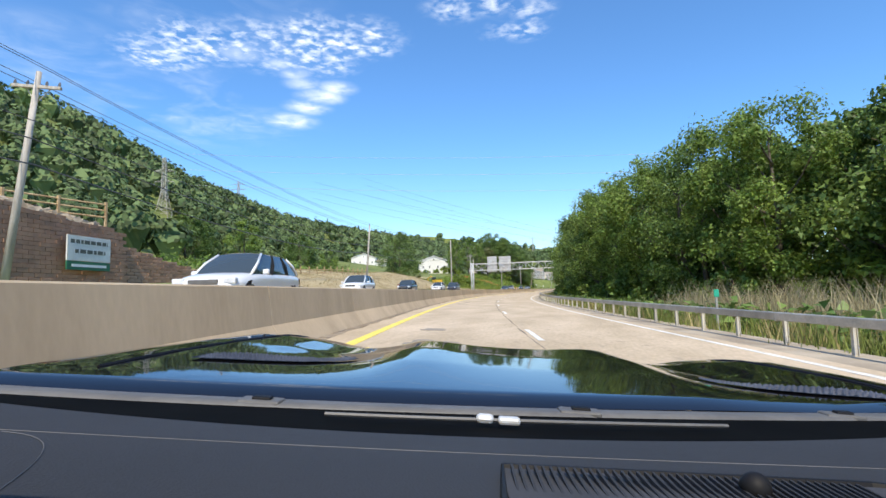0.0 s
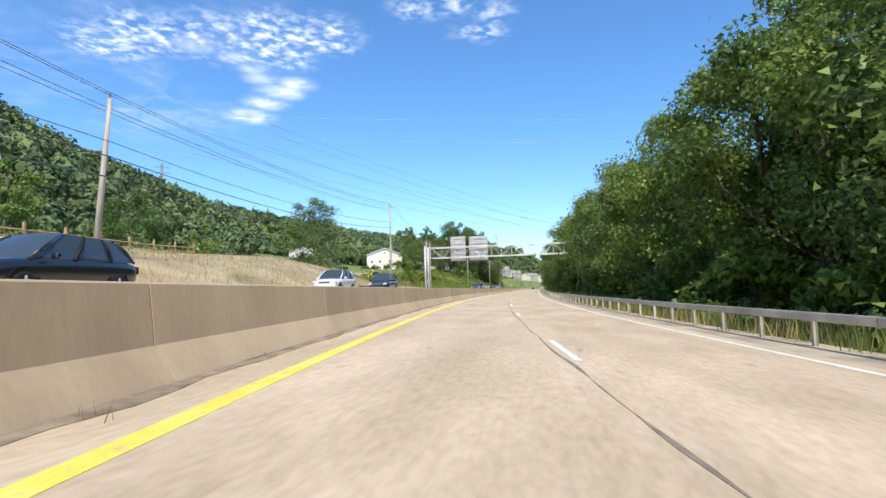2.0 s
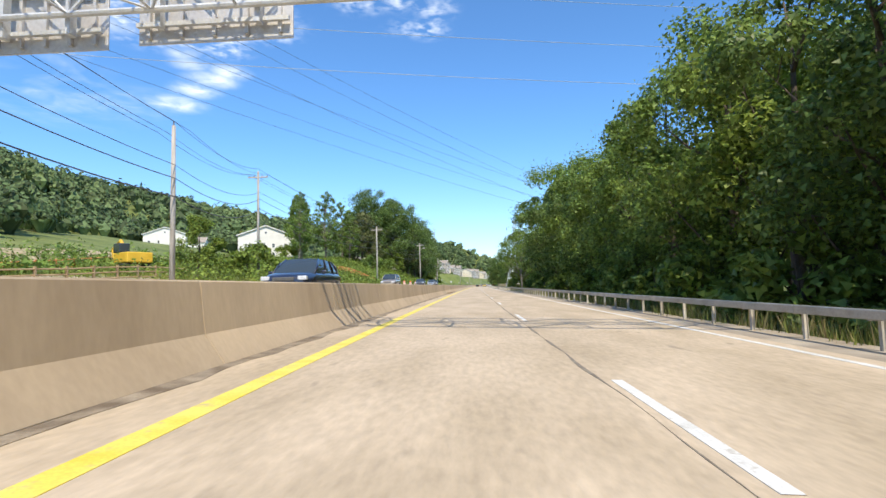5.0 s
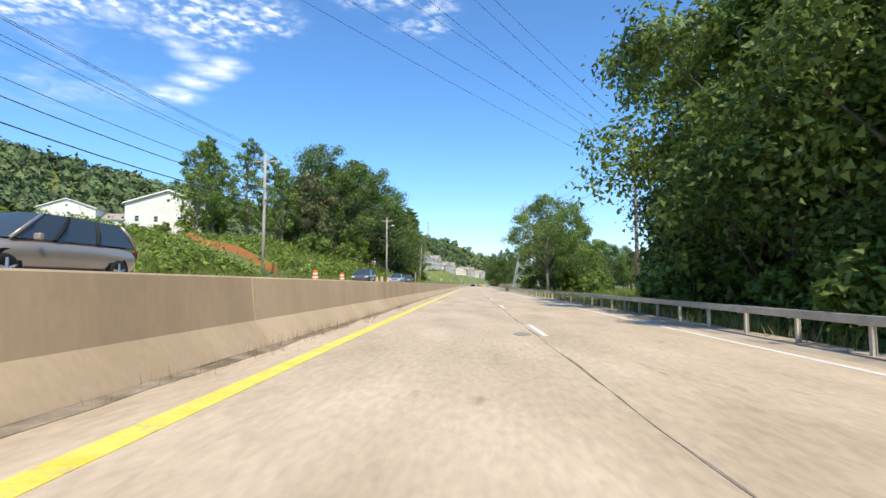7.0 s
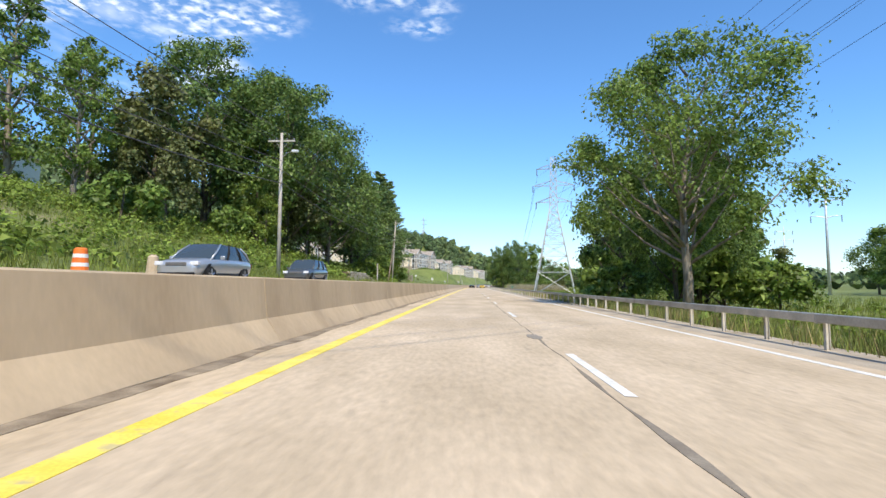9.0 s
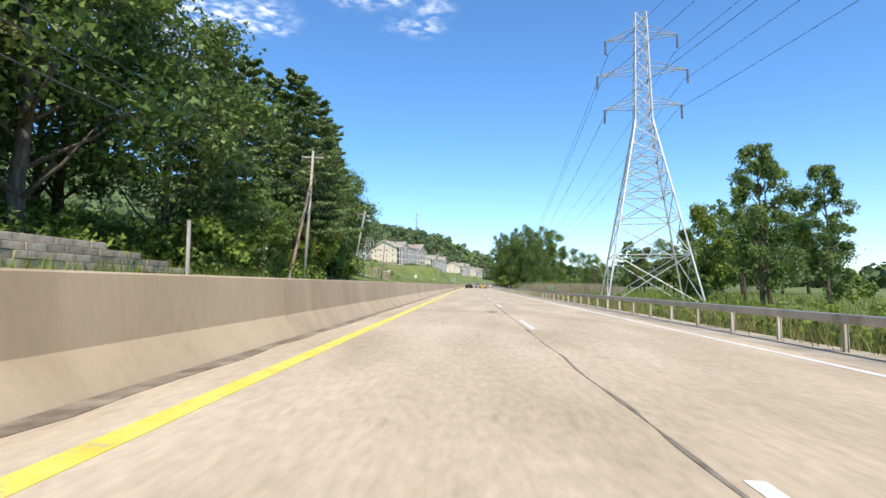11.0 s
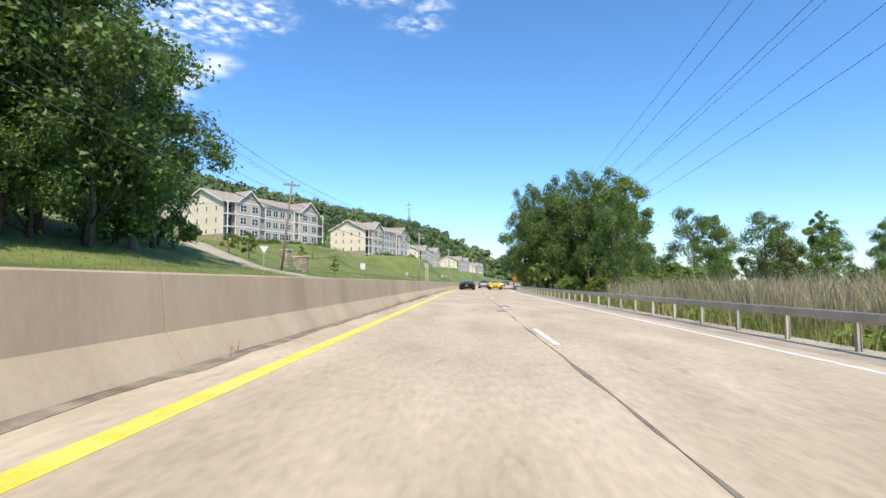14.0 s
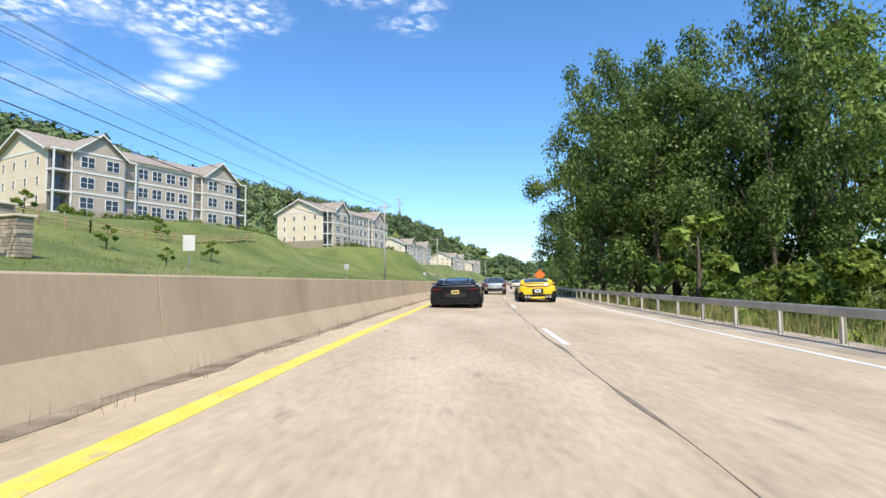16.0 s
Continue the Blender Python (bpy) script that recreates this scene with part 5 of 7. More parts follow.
def gable_block(parent, x0, x1, y0, y1, z0, ze, zp, wall, over=.5, ridge_axis='y', lap=0.2):
    """Walls with lap siding, gable ends and a two-slope roof."""
    if ridge_axis == 'y':
        xm = (x0 + x1) / 2
        out = [(x0, z0), (x1, z0), (x1, ze), (xm, zp), (x0, ze)]
        bm = extrude_profile(out, y0, y1)
        part("wall", bm, M[wall], parent)
        k = (zp - ze) / (xm - x0)
        for sg, xe in ((-1, x0 - over), (1, x1 + over)):
            zlow = ze - k * over
            pts = [(xe, zlow + .02), (xm, zp + .02), (xm, zp + .24), (xe, zlow + .22)]
            if sg > 0:
                pts = pts[::-1]
            part("roof", extrude_profile(pts, y0 - over, y1 + over), M["roof"], parent)
        for yy in (y0 - over - .04, y1 + over):
            for sg, xe in ((-1, x0 - over), (1, x1 + over)):
                zlow = ze - k * over
                part("fascia", extrude_profile([(xe, zlow - .12), (xm, zp - .12), (xm, zp + .2), (xe, zlow + .2)], yy, yy + .04), M["trim"], parent)
    else:
        ym = (y0 + y1) / 2
        out = [(y0, z0), (y1, z0), (y1, ze), (ym, zp), (y0, ze)]
        rot = Matrix.Rotation(math.pi / 2, 4, 'Z')
        bm = extrude_profile(out, -x1, -x0)
        bm.transform(rot)
        part("wall", bm, M[wall], parent)
        k = (zp - ze) / (ym - y0)
        for sg, ye in ((-1, y0 - over), (1, y1 + over)):
            zlow = ze - k * over
            pts = [(ye, zlow + .02), (ym, zp + .02), (ym, zp + .24), (ye, zlow + .22)]
            if sg > 0:
                pts = pts[::-1]
            b = extrude_profile(pts, -x1 - over, -x0)
            b.transform(rot)
            part("roof", b, M["roof"], parent)
        for sg, ye in ((-1, y0 - over), (1, y1 + over)):
            zlow = ze - k * over
            b = extrude_profile([(ye, zlow - .12), (ym, zp - .12), (ym, zp + .2), (ye, zlow + .2)], -x1 - over - .04, -x1 - over)
            b.transform(rot)
            part("fascia", b, M["trim"], parent)


def clapboards(parent, axis, a0, a1, c, z0, z1, wall, step=0.55):
    """Horizontal lap boards proud of a wall, few and wide."""
    bm = bmesh.new()
    z = z0
    while z < z1 - .1:
        if axis == 'y':
            box(bm, a0, a1, c - .02, c + .02, z, z + .035)
        else:
            box(bm, c - .02, c + .02, a0, a1, z, z + .035)
        z += step
    part("siding_lap", bm, M[wall], parent)


def white_house(x, y, rot, w, d, label, wing=False):
    z0 = ground_at(x, y) + .1
    ob = thing("house", label, "house", "white houses on the slope", m=pose(x, y, z0, 0, 0, rot))
    gable_block(ob, -w / 2, w / 2, 0, d, -2.0, 8.4, 11.6, "siding_white")
    clapboards(ob, 'y', -w / 2, w / 2, 0, .3, 8.4, "siding_white")
    for z in (1.8, 4.9):
        for xx in (-w * .36, -w * .14, w * .14, w * .36):
            window_unit(ob, .95, 1.4, pose(xx, -.03, z))
    window_unit(ob, .8, .8, pose(0, -.03, 9.3), False)
    for yy in (3, 7, 11):
        for z in (1.8, 4.9):
            window_unit(ob, .95, 1.4, pose(w / 2 + .03, yy, z, 0, 0, 90))
    part("foundation", bx(-w / 2 - .03, w / 2 + .03, -.03, d + .03, -2.2, .2), M["stone"], ob)
    if wing:
        gable_block(ob, w / 2, w / 2 + 7, 3, d - 2, -2.0, 5.0, 7.4, "siding_white", ridge_axis='x')
        for yy in (5, 8):
            window_unit(ob, .95, 1.4, pose(w / 2 + 7.03, yy, 3, 0, 0, 90))
        for xx in (w / 2 + 2, w / 2 + 4.5):
            window_unit(ob, .95, 1.4, pose(xx, 2.97, 3))


white_house(-69.5, 295, 20, 17.5, 13, "white-sided two-storey house with a gable roof on the slope")
white_house(-139, 349, 16, 18, 13, "white-sided house with a lower side wing on the slope", True)


# ---- apartment buildings ----
def apartment(m, label):
    ob = thing("apartment_building", label, "apartment building", "apartment buildings above the road", m=m)
    L, W, ze = 33.0, 16.0, 9.0
    gable_block(ob, -W, -1.2, 0, L, -2.5, ze, ze + 3.4, "siding_cream", .7)
    clapboards(ob, 'y', -W, -1.2, 0, 1.6, ze, "siding_cream", .6)
    part("stone_base", bx(-W - .06, -1.15, -.06, L + .06, -2.6, 1.2), M["stone"], ob)
    # front bays with their own gables, and the recessed middle
    for y0, y1 in ((2.6, 9.5), (23.5, 30.4)):
        gable_block(ob, -6.0, 0.6, y0, y1, -2.5, ze, ze + 2.9, "siding_grey", .5, 'x')
        for z in (ze - 0.1, 6.0, 3.0):
            part("band", bx(-.2, .68, y0 - .05, y1 + .05, z - .12, z + .12), M["trim"], ob)
        for z in (1.6, 4.5, 7.5):
            for yy in (y0 + 1.7, y1 - 1.7):
                window_unit(ob, 1.95, 1.7, pose(.63, yy, z, 0, 0, 90))
        part("stone_base", bx(-.5, .72, y0 - .06, y1 + .06, -2.6, .5), M["stone"], ob)
    part("wall", bx(-1.3, -.3, 9.5, 23.5, -2.5, ze), M["siding_grey"], ob)
    part("stone_base", bx(-1.0, -.22, 9.5, 23.5, -2.6, .5), M["stone"], ob)
    for z in (ze - .1, 6.0, 3.0):
        part("band", bx(-.6, -.22, 11.7, 21.3, z - .12, z + .12), M["trim"], ob)
    for z in (1.6, 4.5, 7.5):
        for yy in (13.0, 15.3, 17.7, 20.0):
            window_unit(ob, 1.7, 1.7, pose(-.27, yy, z, 0, 0, 90))
    # corner and inner balconies
    for y0, y1 in ((0.0, 2.5), (9.6, 11.6), (21.4, 23.4), (30.5, 33.0)):
        # dark panel on the wall: the balcony's shade is put into its colour
        part("balcony_recess", bx(-1.25, -1.1, y0 + .1, y1 - .1, -2.4, ze - .1), M["recess_shade"], ob)
        for z in (-.05, 2.95, 5.95, 8.85):
            part("balcony_floor", bx(-1.2, .35, y0, y1, z - .12, z + .10), M["trim"], ob)
        for z in (.1, 3.1, 6.1):
            bm = bmesh.new()
            box(bm, .24, .30, y0 + .05, y1 - .05, z + .95, z + 1.02)
            box(bm, .24, .30, y0 + .05, y1 - .05, z + .08, z + .14)
            for yy in np.arange(y0 + .1, y1, .16):
                box(bm, .255, .285, yy - .012, yy + .012, z + .1, z + 1.0)
            part("balcony_rail", bm, M["rail_dark"], ob, "dark metal balcony railing")
            part("balcony_door", bx(-1.1, -1.04, (y0 + y1) / 2 - .8, (y0 + y1) / 2 + .8, z, z + 2.1), M["window"], ob)
        for yy in (y0 + .12, y1 - .12):
            part("balcony_post", bx(.12, .32, yy - .1, yy + .1, -2.4, ze - .1), M["trim"], ob)
    # gable end windows
    for z in (1.9, 4.6, 7.4):
        for xx in (-13.6, -10.4, -7.0, -3.6):
            window_unit(ob, .7, 1.3, pose(xx, -.03, z))
    part("gable_trim", bx(-W, -1.2, -.07, .0, ze - .16, ze + .12), M["trim"], ob)
    for xx in (-W, -1.35):
        part("corner_board", bx(xx - .02, xx + .18, -.05, .05, 1.2, ze), M["trim"], ob)
    part("fascia", bx(-1.9, -.15, 9.6, 23.4, ze - .1, ze + .22), M["trim"], ob)
    rf = bmesh.new()
    extrude_profile([(-3.2, ze + 1.7), (-3.2, ze + 1.45), (0.1, ze + .1), (0.1, ze + .32)][::-1], 9.0, 24.0, rf)
    part("roof", rf, M["roof"], ob)
    return ob


A1 = apartment(pose(-55, 483, 11.4, 0, 0, -25.7), "three-storey cream and taupe apartment building with balconies")
for x, y, z, r in ((-34, 548, 11.4, -20), (-24, 655, 10.5, -16), (-4, 752, 9.0, -14), (12, 850, 8, -12), (-86, 520, 13.2, -26)):
    copy_thing(A1, pose(x, y, z, 0, 0, r))

# brick entrance wall with a panel, fence on top
block_wall("brick_wall", 2, 28.6, -20.5, lambda s: (0.7, 5.85 - max(0, s - 18) * .07), "long brown-red block retaining wall with a sign panel", .62, .215)
block_wall("low_brick_wall", 28.8, 46, -20.9, lambda s: (0.8, 4.4 - (s - 28.8) * .15), "lower stepped brown-red block wall", .62, .215, seed=4)
block_wall("stone_block_wall", 303, 326, -15.4, lambda s: (0.4, 2.8 - max(0, s - 312) * .13), "grey-tan stone block wall at the bank's foot", .9, .3, .4, "stone", .05, 6)


def wall_sign():
    s0 = 25.6
    x, y = line_xy(s0, -20.28)
    ob = thing("wall_sign", "faded white and green panel on the block wall, lettering unreadable", "sign", m=pose(x, y, 3.25, 0, 0, heading(s0) + 90))
    # local x runs along the wall, local -y faces the road
    part("panel", bx(-1.5, 1.5, -.06, .02, -.15, 1.15, bevel=.01), M["sign_white"], ob)
    part("green_panel", bx(-1.5, 1.5, -.06, .02, -.62, -.17, bevel=.01), M["sign_green"], ob)
    for z, a, b in ((.75, -1.3, 1.25), (.25, -1.0, 1.1)):
        xx = a
        rnd = random.Random(int(z * 100))
        while xx < b:
            w = rnd.uniform(.12, .42)
            part("lettering_bar", bx(xx, min(b, xx + w), -.075, -.06, z, z + .2), M["bar_dark"], ob)
            xx += w + .09
    part("lettering_bar", bx(-1.2, 1.2, -.075, -.06, -.46, -.32), M["reflect_white"], ob)


wall_sign()


def rail_fence(name, pts, label, rails=(.35, .75, 1.1), step=2.4, mat="fence_wood", zfun=None):
    zfun = zfun or ground_at
    ob = thing(name, label, "fence")
    for (x0, y0), (x1, y1) in zip(pts, pts[1:]):
        d = math.hypot(x1 - x0, y1 - y0)
        n = max(1, round(d / step))
        for k in range(n + 1):
            t = k / n
            x, y = x0 + (x1 - x0) * t, y0 + (y1 - y0) * t
            z = zfun(x, y)
            part("post", bx(x - .06, x + .06, y - .06, y + .06, z - .3, z + 1.25), M[mat], ob)
            if k < n:
                xb, yb = x0 + (x1 - x0) * (k + 1) / n, y0 + (y1 - y0) * (k + 1) / n
                zb = zfun(xb, yb)
                for r in rails:
                    part("rail", bar((x, y, z + r), (xb, yb, zb + r), .05, 5), M[mat], ob)


def so_pts(*so):
    return [tuple(float(v) for v in line_xy(s, o)) for s, o in so]




def terrace():
    bm = bmesh.new()
    rows = []
    for s in np.linspace(1, 28.4, 30):
        row = []
        for k, (o, dz) in enumerate(((-20.95, -.25), (-21.4, -.05), (-22.4, .35), (-24.0, .75), (-26.5, .9), (-30.0, .6), (-36.0, -2.5))):
            x, y = line_xy(s, o)
            row.append(bm.verts.new((x, y, 5.85 - max(0, s - 18) * .07 + dz + (.22 * noise.noise((s * .9, o * .9, 2)) if k else 0))))
        x, y = line_xy(s, -36)
        row.append(bm.verts.new((x, y, 1.0)))
        rows.append(row)
    for p, q in zip(rows, rows[1:]):
        for k in range(len(p) - 1):
            bm.faces.new((p[k], q[k], q[k + 1], p[k + 1]))
    bm.faces.new(rows[-1])
    bmesh.ops.recalc_face_normals(bm, faces=bm.faces)
    solo("rubble_terrace", bm, M["sand"], "pale stony terrace above the block wall", "terrace", "", "structure", True)
    # one joined heap of loose stones along its edge
    rnd = random.Random(8)
    st = bmesh.new()
    for _ in range(420):
        s, o = rnd.uniform(2, 28), -21.2 - 2.6 * rnd.random() ** 1.5
        x, y = line_xy(s, o)
        z = 5.85 - max(0, s - 18) * .07 + float(np.interp(-o, [20.95, 21.4, 22.4, 24.0], [-.25, -.05, .35, .75]))
        r = rnd.uniform(.08, .30)
        box(st, -r, r, -r * .8, r * .8, -r * .3, r * .8, m=pose(x, y, z, rnd.uniform(-30, 30), rnd.uniform(-30, 30), rnd.uniform(0, 180)))
    solo("rubble", st, M["stone"], "loose pale rubble stones on the terrace", "rubble", kind="stuff")


terrace()
rail_fence("timber_fence", so_pts((23.5, -23.2), (28.2, -21.5)), "pale timber safety fence above the wall", zfun=lambda x, y: 5.55)
rail_fence("site_fence", so_pts((150, -24), (175, -26)), "orange-tan timber fence at the building site")
rail_fence("site_fence", [(-40, 162), (-41, 186)], "orange-tan timber fence at the building site", mat="silt_orange")
rail_fence("lawn_fence", [(-44, 440), (-38, 452), (-35, 464), (-33, 478), (-30, 492)], "tan split-rail timber fence on the lawn")
rail_fence("slope_fence", so_pts((46, -24), (95, -27)), "low brown timber fence along the embankment", (.4, .8), 3.0)

# orange silt fence down the bank
bm = bmesh.new()
rows = []
for t in np.linspace(0, 1, 14):
    x, y = -43 + 23 * t, 256 - 22 * t
    z = ground_at(x, y)
    rows.append([bm.verts.new((x, y, z - .1)), bm.verts.new((x, y, z + .95)), bm.verts.new((x + .03, y + .03, z + .95)), bm.verts.new((x + .03, y + .03, z - .1))])
for p, q in zip(rows, rows[1:]):
    for k in range(3):
        bm.faces.new((p[k], p[k + 1], q[k + 1], q[k]))
solo("silt_fence", bm, M["silt_orange"], "orange fabric silt fence running down the bank", "fence")


# ---- barrels, signs ----
def barrel(s, off):
    x, y = line_xy(s, off)
    ob = thing("traffic_barrel", "orange and white traffic barrel beside the opposite road", "traffic barrel", "traffic barrels", m=pose(x, y, road_z(off) if off > -13.4 else ground_z(s, off), 0, 0, 0))
    part("body", tube(bmesh.new(), [(0, 0, 0), (0, 0, .3), (0, 0, .95), (0, 0, 1.0)], [.29, .26, .2, .14], 14), M["orange"], ob, smooth=False)
    for z in (.36, .66):
        part("band", tube(bmesh.new(), [(0, 0, z), (0, 0, z + .13)], [.262 - (z - .3) * .09, .25 - (z - .3) * .09], 14), M["reflect_white"], ob)
    part("base", tube(bmesh.new(), [(0, 0, 0), (0, 0, .07)], [.4, .38], 14), M["tyre"], ob)


for s, o in ((250, -13.1), (254, -13.1), (264, -13.1), (235, -13.1), (244, -13.1), (226, -13.1), (70, -13.1)):
    barrel(s, o)
x, y = line_xy(257.8, -13)
cone = thing("traffic_drum", "faded white and tan traffic drum on the far shoulder", "traffic barrel", m=pose(x, y, road_z(-13)))
part("body", tube(bmesh.new(), [(0, 0, 0), (0, 0, .5), (0, 0, .9), (0, 0, 1.0)], [.27, .24, .2, .1], 14), M["sand"], cone)
part("base", tube(bmesh.new(), [(0, 0, 0), (0, 0, .06)], [.36, .34], 14), M["tyre"], cone)


def post_sign(name, x, y, z, h, shape, mat, label, rot=0.0, w=.6, hh=.75, category="sign"):
    ob = thing(name, label, category, m=pose(x, y, z, 0, 0, rot))
    part("post", bx(-.03, .03, -.03, .03, -.3, h + hh * .5), M["galv"], ob)
    if shape == "rect":
        part("panel", bx(-w / 2, w / 2, -.05, -.03, h, h + hh, bevel=.008), M[mat], ob)
    elif shape == "diamond":
        b = bmesh.new()
        box(b, -w / 2, w / 2, -.05, -.03, -w / 2, w / 2, bevel=.008)
        b.transform(Matrix.Translation((0, 0, h + w * .7)) @ Matrix.Rotation(radians(45), 4, 'Y'))
        part("panel", b, M[mat], ob)
    else:
        part("panel", extrude_profile([(-w / 2, h + hh), (0, h), (w / 2, h + hh)], -.05, -.03), M[mat], ob)
    return ob


x, y = line_xy(17, 7.9)
post_sign("mile_marker", x, y, -.4, 1.0, "rect", "teal", "small teal marker on a thin post behind the rail", heading(17), .16, .24)
post_sign("mile_marker", 8.7, 341, -.45, 1.0, "rect", "teal", "small teal marker on a thin post in the grass", 2, .2, .3)
x, y = line_xy(496, 7.0)
post_sign("roadwork_sign", x, y, -.4, 1.6, "diamond", "orange", "orange diamond roadwork sign behind the guardrail", heading(496), 1.2)
post_sign("yield_sign", *line_xy(416.3, -20), ground_z(416.3, -20), 2.0, "yield", "sign_white", "back of a yield sign on a thin post", 20, .85, .75)
post_sign("white_sign", *line_xy(446, -17.5), ground_z(446, -17.5), 1.6, "rect", "sign_white", "white rectangular sign on a post in the lawn", 0, .75, .95)
post_sign("small_sign", *line_xy(470, -15), ground_z(470, -15), 1.3, "rect", "signback", "small grey sign on a post by the lawn", 0, .5, .6)
post_sign("small_sign", *line_xy(520, -15), ground_z(520, -15), 1.3, "rect", "signback", "small grey sign on a post by the lawn", 0, .6, .6)

# narrow two-post sign standing on the barrier, turned almost along the road
SIGN_S = 409.75
x, y = line_xy(SIGN_S, -3.47)
big = thing("two_post_sign", "narrow grey road sign on two posts above the barrier", "sign", m=pose(x, y, road_z(-3.0, SIGN_S) + 1.04, 0, 0, heading(SIGN_S) + 80))
for xx in (-.29, .29):
    part("post", bx(xx - .03, xx + .03, -.03, .03, 0, 1.46, bevel=.004), M["steel"], big)
    part("foot_plate", bx(xx - .08, xx + .08, -.08, .08, 0.0, .02), M["galv"], big)
pn = part("panel", bx(-.64, .64, .032, .046, 1.14, 1.52, bevel=.004), M["signback"], big, "grey back of a sign panel")
for z in (1.2, 1.44):
    part("stiffener", bx(-.62, .62, .02, .032, z - .015, z + .015), M["steel"], pn)

# stone entrance pillar and monument
def stone_pile(name, x, y, w, d, h, label, cap=True):
    z0 = ground_at(x, y) - .1
    ob = thing(name, label, "stone pillar", m=pose(x, y, z0, 0, 0, -15))
    rnd = random.Random(int(x * 10))
    z = 0
    while z < h:
        hh = rnd.uniform(.18, .3)
        xx = -w / 2
        while xx < w / 2 - .01:
            ww = min(rnd.uniform(.25, .55), w / 2 - xx)
            part("stone", bx(xx + .01, xx + ww - .01, -d / 2 - rnd.uniform(0, .03), d / 2 + rnd.uniform(0, .03), z + .008, min(h, z + hh) - .008, bevel=.02), M["stone"], ob)
            xx += ww
        z += hh
    if cap:
        part("cap", bx(-w / 2 - .12, w / 2 + .12, -d / 2 - .12, d / 2 + .12, h, h + .14, bevel=.02), M["siding_cream"], ob)


stone_pile("stone_monument", -24.2, 443.4, 2.2, .9, 2.3, "tan stone entrance monument with a pale cap")
stone_pile("stone_pillar", -27.5, 446, 1.2, 1.2, 2.7, "square tan stone entrance pillar on the lawn")
# side street leading to the flats
bm = bmesh.new()
rows = []
for t in np.linspace(0, 1, 12):
    x, y = line_xy(424 + 10 * t, -13.4 - 26 * t)
    z = ground_at(float(x), float(y)) + .05
    rows.append([bm.verts.new((x - 1, y - 3.2, z)), bm.verts.new((x + 1, y + 3.2, z))])
for p, q in zip(rows, rows[1:]):
    bm.faces.new((p[0], p[1], q[1], q[0]))
solo("side_street", bm, M["road_far"], "pale side street climbing to the apartments", "road", kind="structure")

# building site: machine and spoil by the white houses
def excavator(x, y, rot):
    z0 = ground_at(x, y)
    ob = thing("excavator", "yellow excavator parked on the bare building site", "excavator", m=pose(x, y, z0, 0, 0, rot))
    for xx in (-1.1, 1.1):
        part("track", bx(xx - .3, xx + .3, -1.7, 1.7, 0, .75, bevel=.25), M["tyre"], ob)
    part("body", bx(-1.3, 1.3, -1.8, 1.2, .8, 1.9, bevel=.12), M["machine"], ob)
    part("cab", bx(-1.25, -.2, 0, 1.4, 1.9, 2.9, bevel=.08), M["carglass"], ob)
    part("boom", tube(bmesh.new(), [(.3, 1, 1.6), (.3, 3.2, 3.4), (.3, 5.0, 2.6)], [.25, .22, .16], 6), M["machine"], ob)
    part("stick", tube(bmesh.new(), [(.3, 5.0, 2.6), (.3, 4.6, .8)], [.17, .13], 6), M["machine"], ob)
    part("bucket", bx(-.1, .7, 4.2, 4.9, .2, .9, bevel=.1), M["trim_black"], ob)


x, y = line_xy(182, -36)
excavator(x, y, 60)
# bare soil patch below the houses
for s0, s1, o0, o1, soil in ((44, 133, -14.6, -33, "dry_soil"), (136, 182, -15.5, -34, "sand"), (150, 236, -47, -86, "dry_soil")):
    bm = bmesh.new()
    rows = []
    for s in np.linspace(s0, s1, 34):
        row = []
        for j in range(9):
            o = o0 + (o1 - o0) * j / 8 + .5 * noise.noise((s * .2, j * .7, 3))
            x, y = line_xy(s, o)
            row.append(bm.verts.new((x, y, ground_z(s, o) + .16 + .05 * noise.noise((s, o, 0)))))
        rows.append(row)
    for p, q in zip(rows, rows[1:]):
        for k in range(8):
            bm.faces.new((p[k], p[k + 1], q[k + 1], q[k]))
    bmesh.ops.recalc_face_normals(bm, faces=bm.faces)
    solo("bare_soil", bm, M[soil], "pale dry grass and bare soil beside the road" if soil == "dry_soil" else "pale bare soil of the building site", "soil", "", "structure", True)


# ---- cars ----
def loft(stations, n_sub=2, mat=None, name="body", parent=None, label=""):
    """Body from stations (y, half width, floor z, side z, deck z): rounded sections, mirrored."""
    bm = bmesh.new()
    rows = []
    for y, w, zb, zs, zt in stations:
        half = [(0, zb), (w * .80, zb), (w * .96, zb + (zs - zb) * .25), (w, zs - (zs - zb) * .25), (w * .955, zs), (w * .80, zt - (zt - zs) * .12), (w * .42, zt), (0, zt + .015)]
        pts = half + [(-x, z) for x, z in half[-2:0:-1]]
        rows.append([bm.verts.new((x, y, z)) for x, z in pts])
    n = len(rows[0])
    for p, q in zip(rows, rows[1:]):
        for k in range(n):
            bm.faces.new((p[k], q[k], q[(k + 1) % n], p[(k + 1) % n]))
    bm.faces.new(rows[0])
    bm.faces.new(rows[-1][::-1])
    bmesh.ops.recalc_face_normals(bm, faces=bm.faces)
    ob = part(name, bm, mat, parent, label, True)
    md = ob.modifiers.new("round", 'SUBSURF')
    md.levels = md.render_levels = n_sub
    return ob


def lerp_pt(a, b, t):
    return tuple(a[i] + (b[i] - a[i]) * t for i in range(3))


